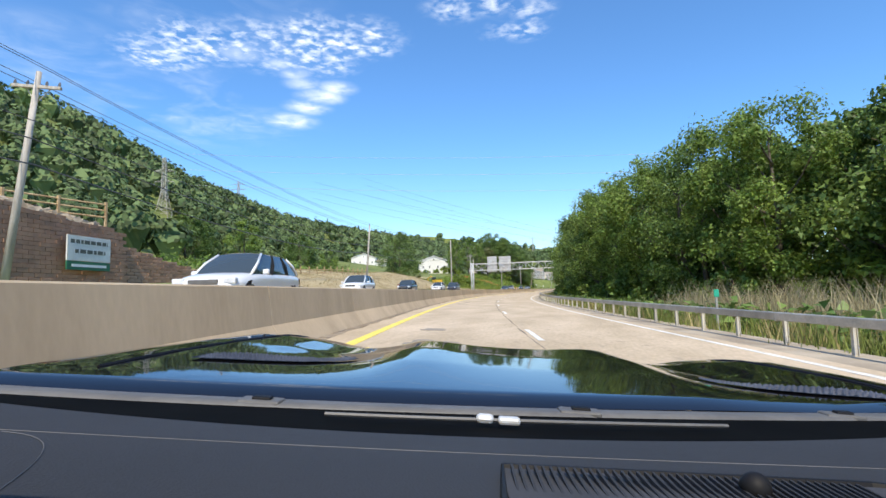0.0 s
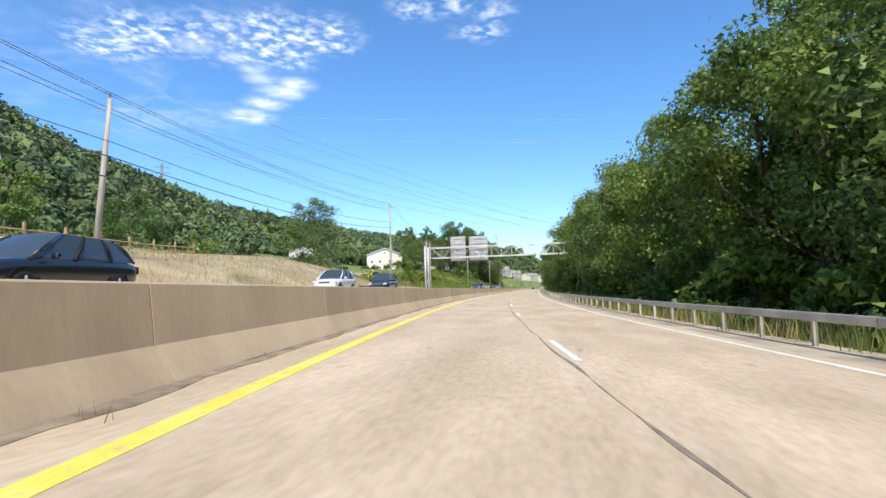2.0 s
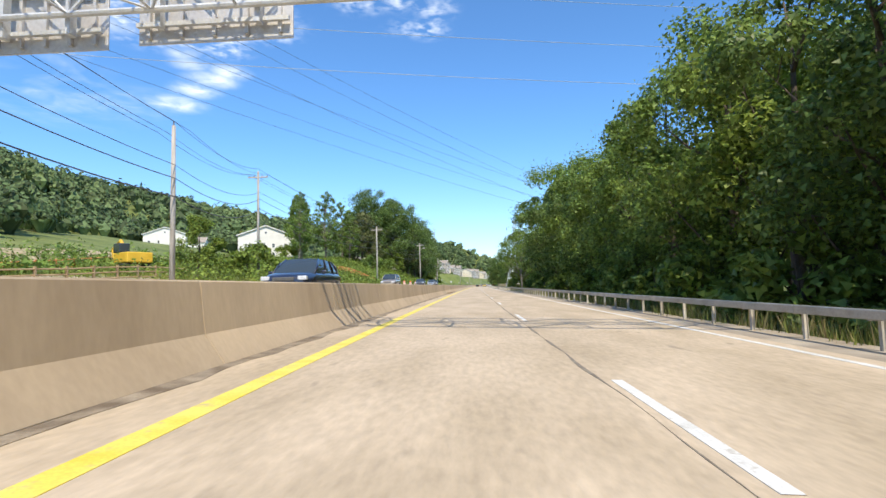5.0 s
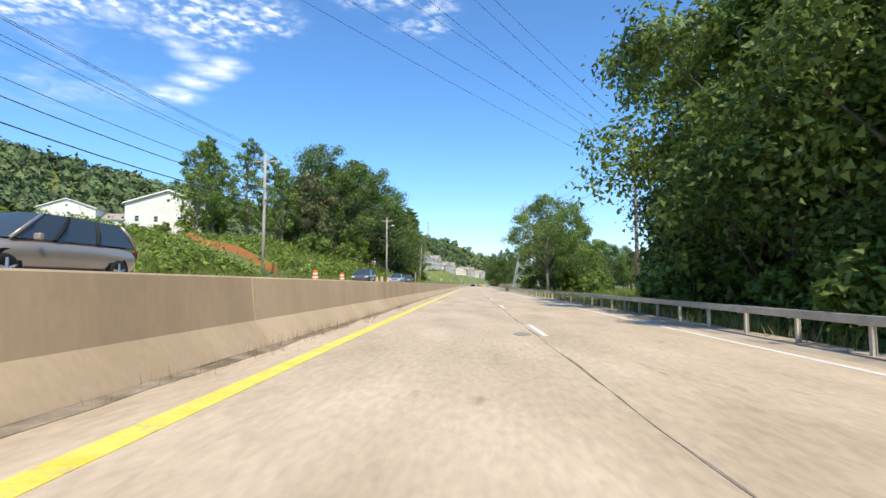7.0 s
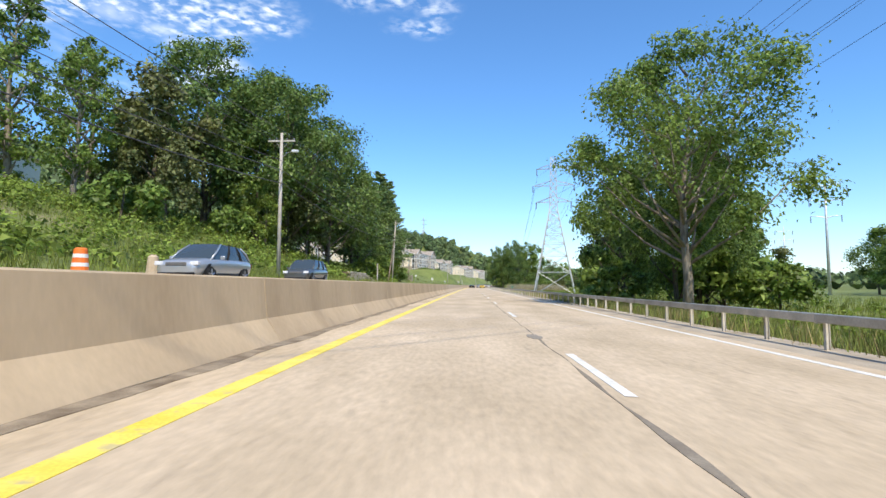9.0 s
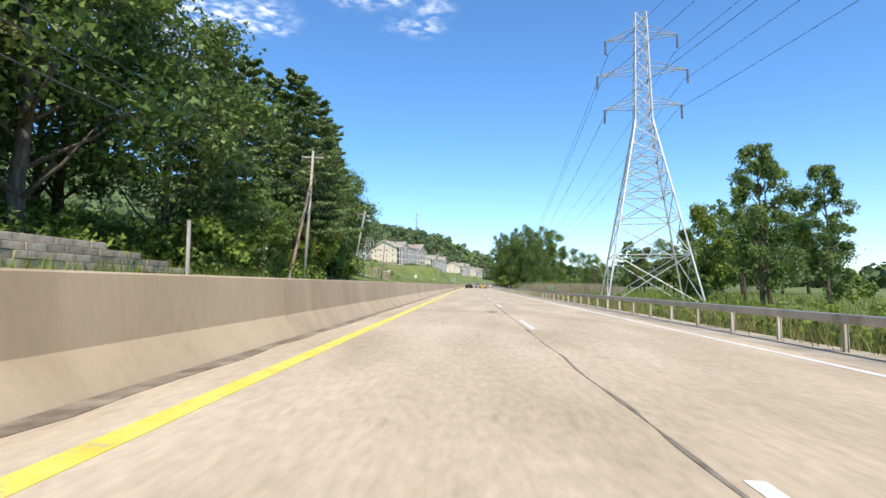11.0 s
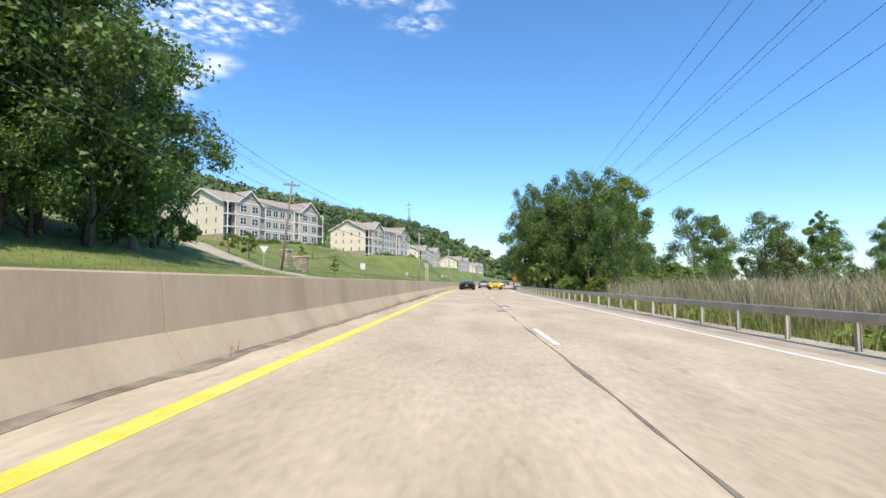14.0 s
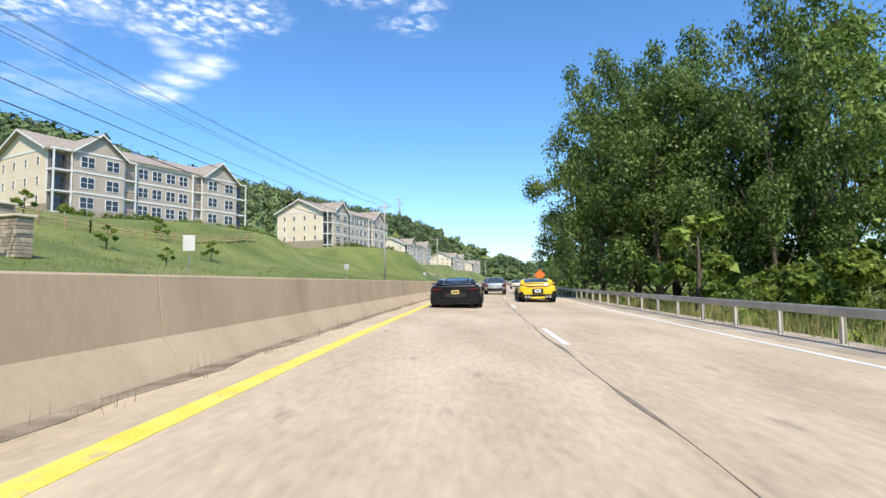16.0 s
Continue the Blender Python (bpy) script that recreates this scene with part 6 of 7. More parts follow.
def cabin(parent, low, top, glassmat, bodymat, roof_th=.05, bpillars=(0.5,)):
    """Greenhouse: low and top are (front y, rear y, half width front, half width rear, z front, z rear); glass box, roof and pillars."""
    f0, r0, wf0, wr0, zf0, zr0 = low
    f1, r1, wf1, wr1, zf1, zr1 = top
    L = {"fl": (-wf0, f0, zf0), "fr": (wf0, f0, zf0), "rl": (-wr0, r0, zr0), "rr": (wr0, r0, zr0)}
    T = {"fl": (-wf1, f1, zf1), "fr": (wf1, f1, zf1), "rl": (-wr1, r1, zr1), "rr": (wr1, r1, zr1)}

    def pane(name, a, b, c, d):
        bm = bmesh.new()
        nx, nz = 6, 5
        g = [[None] * (nz + 1) for _ in range(nx + 1)]
        nrm = (Vector(b) - Vector(a)).cross(Vector(d) - Vector(a)).normalized()
        for i in range(nx + 1):
            for j in range(nz + 1):
                u, v = i / nx, j / nz
                p = Vector(lerp_pt(lerp_pt(a, b, u), lerp_pt(d, c, u), v))
                p += nrm * (.16 * u * (1 - u) + .12 * v * (1 - v)) * min(1.0, (Vector(b) - Vector(a)).length)
                g[i][j] = bm.verts.new(p)
        for i in range(nx):
            for j in range(nz):
                bm.faces.new((g[i][j], g[i + 1][j], g[i + 1][j + 1], g[i][j + 1]))
        return part(name, bm, glassmat, parent, smooth=True)

    pane("windscreen", L["fr"], L["fl"], T["fl"], T["fr"])
    pane("rear_window", L["rl"], L["rr"], T["rr"], T["rl"])
    for sd, a, b in (("l", "fl", "rl"), ("r", "rr", "fr")):
        pane("side_window", L[a], L[b], T[b], T[a])
    # roof
    bm = bmesh.new()
    nx, ny = 6, 8
    g = [[None] * (ny + 1) for _ in range(nx + 1)]
    for i in range(nx + 1):
        for j in range(ny + 1):
            u, v = i / nx, j / ny
            p = Vector(lerp_pt(lerp_pt(T["fl"], T["fr"], u), lerp_pt(T["rl"], T["rr"], u), v))
            p.z += .22 * u * (1 - u) + .14 * v * (1 - v)
            p.x *= 1.03
            g[i][j] = bm.verts.new(p)
    for i in range(nx):
        for j in range(ny):
            bm.faces.new((g[i][j], g[i][j + 1], g[i + 1][j + 1], g[i + 1][j]))
    bmesh.ops.solidify(bm, geom=bm.faces[:], thickness=roof_th)
    part("roof", bm, bodymat, parent, smooth=True)
    # pillars
    for sx in ("l", "r"):
        for e in ("f", "r"):
            a, b = Vector(L[e + sx]), Vector(T[e + sx])
            part("pillar", tube(bmesh.new(), [a * 1.0, a.lerp(b, .5) + Vector((.05 if sx == "r" else -.05, 0, .03)), b], .04, 6), bodymat, parent, smooth=True)
        for t in bpillars:
            a = Vector(lerp_pt(L["f" + sx], L["r" + sx], t))
            b = Vector(lerp_pt(T["f" + sx], T["r" + sx], t))
            o = Vector((.07 if sx == "r" else -.07, 0, 0))
            part("pillar", tube(bmesh.new(), [a + o * .6, a.lerp(b, .5) + o * 1.25, b + o * .3], .05, 5), M["trim_black"], parent)


def wheels(parent, axle_f, axle_r, track, r, rim, width=.24):
    for y in (axle_f, axle_r):
        for sg in (-1, 1):
            x = sg * track
            # no arch is cut: a black disc stands in for its shaded hollow
            a = part("wheel_arch", tube(bmesh.new(), [(x - sg * .10, y, r + .02), (x + sg * .012, y, r + .02)], r + .075, 22), M["trim_black"], parent)
            b = bmesh.new()
            tube(b, [(x - sg * width, y, r), (x - sg * .03, y, r), (x + sg * .02, y, r), (x + sg * .035, y, r)], [r * .97, r, r * .96, r * .80], 24)
            w = part("wheel", b, M["tyre"], parent)
            part("rim", tube(bmesh.new(), [(x + sg * .02, y, r), (x + sg * .04, y, r)], r * .72, 20), M["rim_dark"], w)
            sp = bmesh.new()
            for k in range(5):
                t = 2 * math.pi * k / 5 + .3
                tube(sp, [(x + sg * .052, y, r), (x + sg * .045, y + r * .70 * math.cos(t), r + r * .70 * math.sin(t))], [.045, .03], 4)
            part("spokes", sp, M[rim], w)


def suv(name, s, off, colour, label, group, length=4.6, width=1.86, height=1.68, away=False, kind="suv", m=None):
    x, y = line_xy(s, off)
    ob = thing(name, label, "car", group, m=m or pose(x, y, road_z(off, s), 0, 0, heading(s) + (0 if away else 180)))
    # local +y is the car's front
    h, L, w = height, length / 2, width / 2
    belt = h * .58
    if kind == "van":
        st = [(L, w * .72, .32, .55, .66), (L - .12, w * .9, .25, .68, .84), (L - .75, w, .22, .82, .98), (L - 1.25, w, .22, .9, 1.04), (0, w, .22, .95, belt + .05), (-L + .5, w, .24, .97, belt + .07), (-L + .08, w * .95, .3, .9, belt), (-L, w * .85, .36, .8, belt - .14)]
        lowc, topc = (L - 1.05, -L + .06, w * .86, w * .88, belt + .0, belt + .02), (L - 2.05, -L + .42, w * .66, w * .68, h - .1, h - .12)
        bp = (.28, .62)
    elif kind == "sedan":
        st = [(L, w * .72, .3, .5, .6), (L - .14, w * .92, .22, .62, .72), (L - 1.1, w, .2, .76, .88), (L - 1.5, w, .2, .8, .92), (0, w, .2, .84, .94), (-L + 1.0, w, .22, .86, .98), (-L + .1, w * .94, .28, .84, .98), (-L, w * .82, .36, .72, .86)]
        belt = .92
        lowc, topc = (L - 1.35, -L + .75, w * .84, w * .80, .9, .95), (L - 2.2, -L + 1.55, w * .62, w * .60, h - .08, h - .1)
        bp = (.5,)
    else:
        st = [(L, w * .72, .34, .62, .74), (L - .12, w * .92, .27, .76, .9), (L - .95, w, .24, .88, 1.02), (L - 1.3, w, .24, .94, belt + .02), (0, w, .24, .98, belt + .04), (-L + .45, w, .26, 1.0, belt + .06), (-L + .06, w * .95, .32, .96, belt), (-L, w * .84, .4, .8, belt - .16)]
        lowc, topc = (L - 1.02, -L + .12, w * .87, w * .85, belt - .03, belt + .03), (L - 2.05, -L + .70, w * .69, w * .66, h - .09, h - .13)
        bp = (.36, .72)
    loft(st, 2, colour, "body", ob)
    cabin(ob, lowc, topc, M["carglass"], colour, bpillars=bp)
    wheels(ob, L - .86, -L + .86, w - .04, .34 if kind != "sedan" else .32, "rim")
    zl = st[1][4] - .12
    for sg in (-1, 1):
        part("headlight", bx(sg * w * .55, sg * w * .9, L - .22, L - .03, zl - .1, zl + .05, bevel=.03), M["lamp"], ob)
        part("tail_light", bx(sg * w * .62, sg * w * .93, -L - .01, -L + .2, belt - .28, belt - .06, bevel=.03), M["tail"], ob)
        part("mirror", bx(sg * (w + .02), sg * (w + .2), L - 1.55, L - 1.42, belt - .02, belt + .13, bevel=.04), colour, ob)
        part("sill", bx(sg * w * .9, sg * (w + .005), -L + 1.3, L - 1.35, .22, .36, bevel=.02), M["trim_black"], ob)
    part("grille", bx(-w * .42, w * .42, L - .05, L + .012, zl - .12, zl + .01, bevel=.02), M["cowl"], ob)
    part("bumper_trim", bx(-w * .75, w * .75, L - .1, L + .02, .28, .42, bevel=.03), M["trim_black"], ob)
    part("bumper_trim", bx(-w * .75, w * .75, -L - .02, -L + .1, .34, .52, bevel=.03), M["trim_black"], ob)
    pl = part("plate", bx(-.16, .16, -L - .035, -L - .01, belt - .38, belt - .22), M["plate_w"], ob)
    part("lettering_bar", bx(-.12, .12, -L - .04, -L - .035, belt - .33, belt - .27), M["bar_dark"], pl)
    return ob


PAINT = {"white": paint("white_car_paint", (0.80, 0.80, 0.79)), "black": paint("black_car_paint", (0.012, 0.012, 0.014)), "navy": paint("dark_blue_car_paint", (0.02, 0.025, 0.05)),
         "tan": paint("champagne_car_paint", (0.42, 0.36, 0.29), .4), "silver": paint("silver_car_paint", (0.45, 0.47, 0.49), .5), "grey": paint("dark_grey_car_paint", (0.08, 0.085, 0.09), .3),
         "yellow": paint("bright_yellow_car_paint", (0.88, 0.60, 0.008)), "red": paint("red_car_paint", (0.35, 0.03, 0.02)), "super": paint("deep_blue_black_car_paint", (0.008, 0.009, 0.016))}
OPP = "cars on the opposite road"
suv("car", 15.0, -6.7, PAINT["white"], "white estate car on the opposite road", OPP, 4.8, 1.86, 1.66)
suv("car", 41.0, -9.8, PAINT["white"], "white crossover car with dark windows", OPP, 4.7, 1.9, 1.64)
suv("car", 63.5, -10.3, PAINT["black"], "black compact utility car on the opposite road", OPP, 4.5, 1.84, 1.68)
suv("car", 87.7, -11, PAINT["white"], "white utility car with a dark grille", OPP, 4.5, 1.86, 1.7)
suv("car", 102, -11.1, PAINT["navy"], "dark blue large utility car on the opposite road", OPP, 4.9, 1.95, 1.85)
suv("car", 150, -6.6, PAINT["navy"], "dark blue car on the opposite road", OPP, 4.6, 1.84, 1.6)
suv("minivan", 195, -10.5, PAINT["tan"], "champagne minivan on the opposite road", OPP, 5.1, 1.96, 1.75, kind="van")
suv("car", 237, -11.2, PAINT["grey"], "dark grey utility car on the opposite road", OPP, 4.6, 1.86, 1.66)
suv("car", 258, -10.8, PAINT["silver"], "silver utility car on the opposite road", OPP, 4.6, 1.86, 1.68)
suv("car", 272, -11.2, PAINT["grey"], "dark grey boxy utility car on the opposite road", OPP, 4.6, 1.84, 1.72)
AHEAD = "cars ahead in traffic"
suv("car", 462, 0.9, PAINT["silver"], "silver saloon car in the inner lane", AHEAD, 4.7, 1.84, 1.46, True, "sedan")
suv("car", 492, 0.6, PAINT["white"], "white saloon car in the inner lane", AHEAD, 4.7, 1.84, 1.46, True, "sedan")
suv("car", 478, 0.1, PAINT["grey"], "dark grey saloon car in the inner lane", AHEAD, 4.7, 1.84, 1.46, True, "sedan")
suv("car", 520, 0.0, PAINT["white"], "white utility car in the inner lane", AHEAD, 4.6, 1.84, 1.66, True)
suv("car", 548, 3.3, PAINT["grey"], "dark grey car in the outer lane", AHEAD, 4.6, 1.84, 1.6, True)
suv("car", 575, 0.0, PAINT["red"], "red saloon car far ahead", AHEAD, 4.6, 1.84, 1.46, True, "sedan")
suv("car", 500, 3.4, PAINT["white"], "white saloon car in the outer lane", AHEAD, 4.7, 1.84, 1.46, True, "sedan")
suv("car", 536, 0.2, PAINT["silver"], "silver utility car far ahead in traffic", AHEAD, 4.6, 1.84, 1.6, True)
suv("car", 606, 3.3, PAINT["white"], "white saloon car far ahead", AHEAD, 4.6, 1.84, 1.46, True, "sedan")


# yellow sports coupe
def yellow_coupe(s, off):
    x, y = line_xy(s, off)
    c = PAINT["yellow"]
    ob = thing("sports_coupe", "bright yellow two-door sports coupe in the outer lane", "car", m=pose(x, y, road_z(off, s), 0, -1.2, heading(s)))
    w = .97
    st = [(2.25, .62, .22, .42, .5), (2.1, .86, .16, .52, .62), (1.5, .97, .14, .66, .80), (.9, .96, .14, .7, .86), (.2, .90, .14, .72, .88), (-.5, .91, .14, .76, .92), (-1.15, .99, .15, .82, .98), (-1.7, 1.0, .2, .84, 1.0), (-2.1, .96, .28, .84, 1.0), (-2.24, .86, .36, .78, .96)]
    loft(st, 2, c, "body", ob)
    cabin(ob, (.95, -1.75, .74, .66, .84, .96), (.12, -.62, .56, .54, 1.21, 1.22), M["carglass"], c, bpillars=())
    for sg in (-1, 1):
        # flowing rear buttress between roof and tail
        part("buttress", tube(bmesh.new(), [(sg * .60, -.55, 1.20), (sg * .70, -1.15, 1.12), (sg * .78, -1.75, .99)], [.06, .11, .10], 8), c, ob, smooth=True)
        part("mirror", bx(sg * .98, sg * 1.12, .52, .68, .92, 1.03, bevel=.04), c, ob)
        part("side_vent", bx(sg * .93, sg * .985, .30, .78, .52, .68, bevel=.01), M["trim_black"], ob)
        part("sill", bx(sg * .84, sg * .95, -.85, 1.0, .12, .24, bevel=.02), M["trim_black"], ob)
        part("exhaust", tube(bmesh.new(), [(sg * .62, -2.1, .3), (sg * .62, -2.3, .3)], .07, 12), M["chrome"], ob)
        part("exhaust", tube(bmesh.new(), [(sg * .45, -2.1, .3), (sg * .45, -2.3, .3)], .07, 12), M["chrome"], ob)
        part("corner_vent", bx(sg * .72, sg * .95, -2.2, -2.06, .36, .58, bevel=.03), M["trim_black"], ob)
    part("tail_light", tube(bmesh.new(), [(-.88, -2.1, .90), (-.45, -2.25, .86), (.45, -2.25, .86), (.88, -2.1, .90)], .028, 6), M["tail"], ob, "thin curved red light strip")
    part("ducktail", tube(bmesh.new(), [(-.90, -2.02, .985), (-.5, -2.2, 1.015), (.5, -2.2, 1.015), (.90, -2.02, .985)], .035, 6), c, ob, smooth=True)
    part("diffuser", bx(-.80, .80, -2.26, -1.9, .16, .42, bevel=.04), M["trim_black"], ob)
    part("diffuser_panel", bx(-.36, .36, -2.30, -2.2, .20, .30, bevel=.02), c, ob)
    p = part("plate", bx(-.16, .16, -2.30, -2.27, .52, .68), M["plate_w"], ob)
    part("lettering_bar", bx(-.12, .12, -2.305, -2.30, .57, .63), M["bar_dark"], p)
    part("plate_recess", bx(-.28, .28, -2.275, -2.2, .46, .72, bevel=.02), M["trim_black"], ob)
    wheels(ob, 1.35, -1.36, .955, .345, "rim_dark", .28)


def black_supercar(s, off):
    x, y = line_xy(s, off)
    c = PAINT["super"]
    ob = thing("supercar", "low black supercar with a wide tail in the inner lane", "car", m=pose(x, y, road_z(off, s), 0, -1.0, heading(s)))
    st = [(2.35, .62, .16, .34, .40), (2.15, .92, .12, .44, .52), (1.5, .99, .11, .58, .70), (.9, .98, .11, .64, .78), (.1, .95, .11, .68, .82), (-.6, .98, .12, .74, .88), (-1.2, 1.02, .14, .80, .93), (-1.8, 1.03, .2, .84, .95), (-2.2, 1.0, .28, .84, .93), (-2.35, .95, .36, .80, .88)]
    loft(st, 2, c, "body", ob)
    cabin(ob, (1.1, -1.5, .78, .62, .76, .93), (.05, -.5, .55, .50, 1.10, 1.12), M["carglass"], c, bpillars=())
    for k in range(5):
        part("engine_slat", bx(-.5, .5, -.8 - k * .22, -.66 - k * .22, 1.08 - k * .03, 1.11 - k * .03, bevel=.01), M["trim_black"], ob)
    for sg in (-1, 1):
        part("buttress", tube(bmesh.new(), [(sg * .56, -.45, 1.10), (sg * .64, -1.2, 1.05), (sg * .72, -1.9, .95)], [.06, .09, .07], 6), c, ob, smooth=True)
        part("mirror", bx(sg * 1.0, sg * 1.16, .55, .72, .84, .95, bevel=.04), c, ob)
        part("side_intake", bx(sg * .93, sg * 1.03, -1.0, -.45, .45, .72, bevel=.02), M["trim_black"], ob)
        tl = part("tail_light", bx(sg * .52, sg * .90, -2.40, -2.33, .715, .755, bevel=.012), M["tail"], ob)
        part("light_bar", bx(sg * .70, sg * .74, -2.41, -2.34, .64, .755, bevel=.01), M["tail"], tl)
        part("rear_intake", bx(sg * .40, sg * .97, -2.38, -2.3, .36, .58, bevel=.02), M["trim_black"], ob)
        part("fin", bx(sg * .34, sg * .37, -2.42, -2.0, .12, .34), M["trim_black"], ob)
        part("fin", bx(sg * .66, sg * .69, -2.42, -2.0, .12, .34), M["trim_black"], ob)
    part("rear_wing", bx(-.92, .92, -2.36, -2.06, .965, .995, bevel=.012), c, ob)
    part("rear_panel", bx(-.9, .9, -2.37, -2.31, .58, .84, bevel=.02), M["trim_black"], ob)
    part("diffuser", bx(-.9, .9, -2.38, -1.9, .14, .36, bevel=.03), M["trim_black"], ob)
    part("exhaust", tube(bmesh.new(), [(0, -2.2, .44), (0, -2.42, .44)], .09, 12), M["rim_dark"], ob)
    p = part("plate", bx(-.15, .15, -2.41, -2.38, .55, .69), M["plate_y"], ob)
    part("lettering_bar", bx(-.12, .12, -2.415, -2.41, .59, .65), M["bar_dark"], p)
    wheels(ob, 1.4, -1.35, .985, .35, "rim_dark", .32)


yellow_coupe(446.0, 3.05)
black_supercar(438.8, -0.82)

PARKED = "cars parked by the apartments"
for x, y, c, lb in ((-58, 474, "grey", "dark car parked beside the apartment building"), (-72, 468, "white", "white car parked near the apartment building")):
    suv("car", 0, 0, PAINT[c], lb, PARKED, 4.6, 1.84, 1.5, kind="sedan", m=pose(x, y, ground_at(x, y) + .05, 0, 0, 60))


# ---- the open sports car that stands at the start of the drive ----
def start_car():
    c = ramp_mat("polished_black_bonnet", (0.006, 0.006, 0.008), (0.009, 0.009, 0.012), 0.8, 0.035, 0.0, fine=(0.97, 1.02), bscale=3.0, spec=0.55)
    x, y = line_xy(0.06, 0.07)
    m = pose(x, y, 0, 0, 0, heading(0)) @ Matrix.Translation((.15, 0, .78)) @ Matrix.Rotation(radians(4.5), 4, 'Y') @ Matrix.Translation((0, 0, -.78))
    ob = thing("sports_car", "glossy black sports car with grey dashboard and perforated bonnet vents", "car", m=m)
    loft([(2.72, .60, .2, .34, .40), (2.5, .88, .16, .44, .52), (1.9, .97, .14, .56, .64), (1.0, .97, .14, .6, .66), (0, .95, .14, .58, .62), (-.8, .95, .14, .6, .66), (-1.3, .99, .16, .72, .82), (-1.9, .97, .22, .76, .86), (-2.1, .86, .34, .7, .8)], 2, c, "body", ob)
    wheels(ob, 1.75, -1.25, .95, .34, "rim_dark", .28)

    def lat(w):
        a = abs(w)
        return float(np.interp(a, [0, .12, .27, .33, .40, .48, .56, .64, .74, .86, .96, 1.02, 1.04], [-.010, -.008, .002, .0, -.020, -.036, -.042, -.036, -.020, -.010, -.008, -.02, -.06]))

    def hood_z(w, v):
        base = float(np.interp(v, [.80, 1.0, 1.3, 1.6, 1.95, 2.2, 2.45, 2.65], [.792, .798, .804, .804, .792, .765, .70, .54]))
        return base + lat(w) * smooth01((v - .92) / .80)

    bm = bmesh.new()
    nu, nv = 72, 44
    g = []
    for i in range(nu + 1):
        w = -1.04 + 2.08 * i / nu
        row = []
        for j in range(nv + 1):
            t = j / nv
            v0 = .948 + .168 * w + .078 * w * w
            v = v0 + (2.66 - .34 * w * w - v0) * t
            row.append(bm.verts.new((w, v, hood_z(w, v) - (.012 if j == 0 else 0))))
        g.append(row)
    for i in range(nu):
        for j in range(nv):
            bm.faces.new((g[i][j], g[i + 1][j], g[i + 1][j + 1], g[i][j + 1]))
    hood = part("bonnet", bm, c, ob, "mirror-black painted bonnet", True)
    for sg in (-1, 1):
        # shut lines and perforated vents
        line = bmesh.new()
        tube(line, [(sg * (.90 - .05 * t), 1.0 + 1.35 * t, hood_z(.9 - .05 * t, 1.0 + 1.35 * t) + .001) for t in np.linspace(0, 1, 12)], .0035, 4)
        part("shut_line", line, M["trim_black"], hood)
        vp = bmesh.new()
        rows = []
        for t in np.linspace(0, 1, 14):
            cw, cv = sg * (.80 - .34 * t), 1.20 + .20 * t
            half = .075 * math.sin(math.pi * min(1, .12 + .80 * t)) ** .6
            rows.append([vp.verts.new((cw, cv + e, hood_z(cw, cv + e) + .004)) for e in (-half, half)])
        for p, q in zip(rows, rows[1:]):
            vp.faces.new((p[0], q[0], q[1], p[1]))
        bmesh.ops.recalc_face_normals(vp, faces=vp.faces)
        vent = part("vent", vp, M["trim_black"], hood, "black perforated bonnet vent")
        dots = bmesh.new()
        for a in range(30):
            t = .06 + .9 * a / 29
            half = .075 * math.sin(math.pi * min(1, .12 + .80 * t)) ** .6
            for b in range(6):
                cw, cv = sg * (.80 - .34 * t), 1.20 + .20 * t + half * (-.8 + .32 * b) * .95 + (.006 if a % 2 else 0)
                z = hood_z(cw, cv) + .004
                r = .0062
                vs = [dots.verts.new((cw + r * math.cos(q), cv + r * 1.3 * math.sin(q), z)) for q in (0, 1.26, 2.51, 3.77, 5.03)]
                tip = dots.verts.new((cw, cv, z + .0055))
                for q in range(5):
                    dots.faces.new((vs[q], vs[(q + 1) % 5], tip))
        part("perforation", dots, M["bead"], vent)
    def edge_v(w):
        return .672 + .169 * w + .200 * w * w

    # cowl and seal below the windscreen
    cw = bmesh.new()
    rows = []
    for w in np.linspace(-1.0, .98, 44):
        v0 = .948 + .168 * w + .078 * w * w
        rows.append([cw.verts.new((w, v0 - .014, .787)), cw.verts.new((w, v0 - .034, .788)), cw.verts.new((w, v0 - .056, .7875)), cw.verts.new((w, v0 - .060, .780))])
    for p, q in zip(rows, rows[1:]):
        for k in range(3):
            cw.faces.new((p[k], p[k + 1], q[k + 1], q[k]))
    bmesh.ops.recalc_face_normals(cw, faces=cw.faces)
    cowl = part("cowl", cw, M["cowl"], ob, "grey plastic cowl strip", True)
    for w in (-.5, .04, .56):
        v0 = .948 + .168 * w + .078 * w * w
        nz = part("nozzle_plate", bx(w - .036, w + .036, v0 - .054, v0 - .018, .780, .7915, bevel=.004), M["cowl"], cowl)
        part("nozzle", bx(w - .014, w + .018, v0 - .046, v0 - .028, .784, .796, bevel=.003), M["trim_black"], nz)
    sl = bmesh.new()
    rows = []
    for w in np.linspace(-1.0, .98, 44):
        v0, v1 = .948 + .168 * w + .078 * w * w, edge_v(w)
        rows.append([sl.verts.new((w, v0 - .058, .783)), sl.verts.new((w, v0 * .66 + v1 * .34 - .03, .787)), sl.verts.new((w, v1 + .04, .799)), sl.verts.new((w, v1 - .004, .8055))])
    gap = []
    for w in np.linspace(-1.0, .98, 44):
        v0 = .948 + .168 * w + .078 * w * w
        gap.append([sl.verts.new((w, v0 + .012, .783)), sl.verts.new((w, v0 - .016, .783))])
    for p, q in zip(gap, gap[1:]):
        sl.faces.new((p[0], p[1], q[1], q[0]))
    for p, q in zip(rows, rows[1:]):
        for k in range(3):
            sl.faces.new((p[k], p[k + 1], q[k + 1], q[k]))
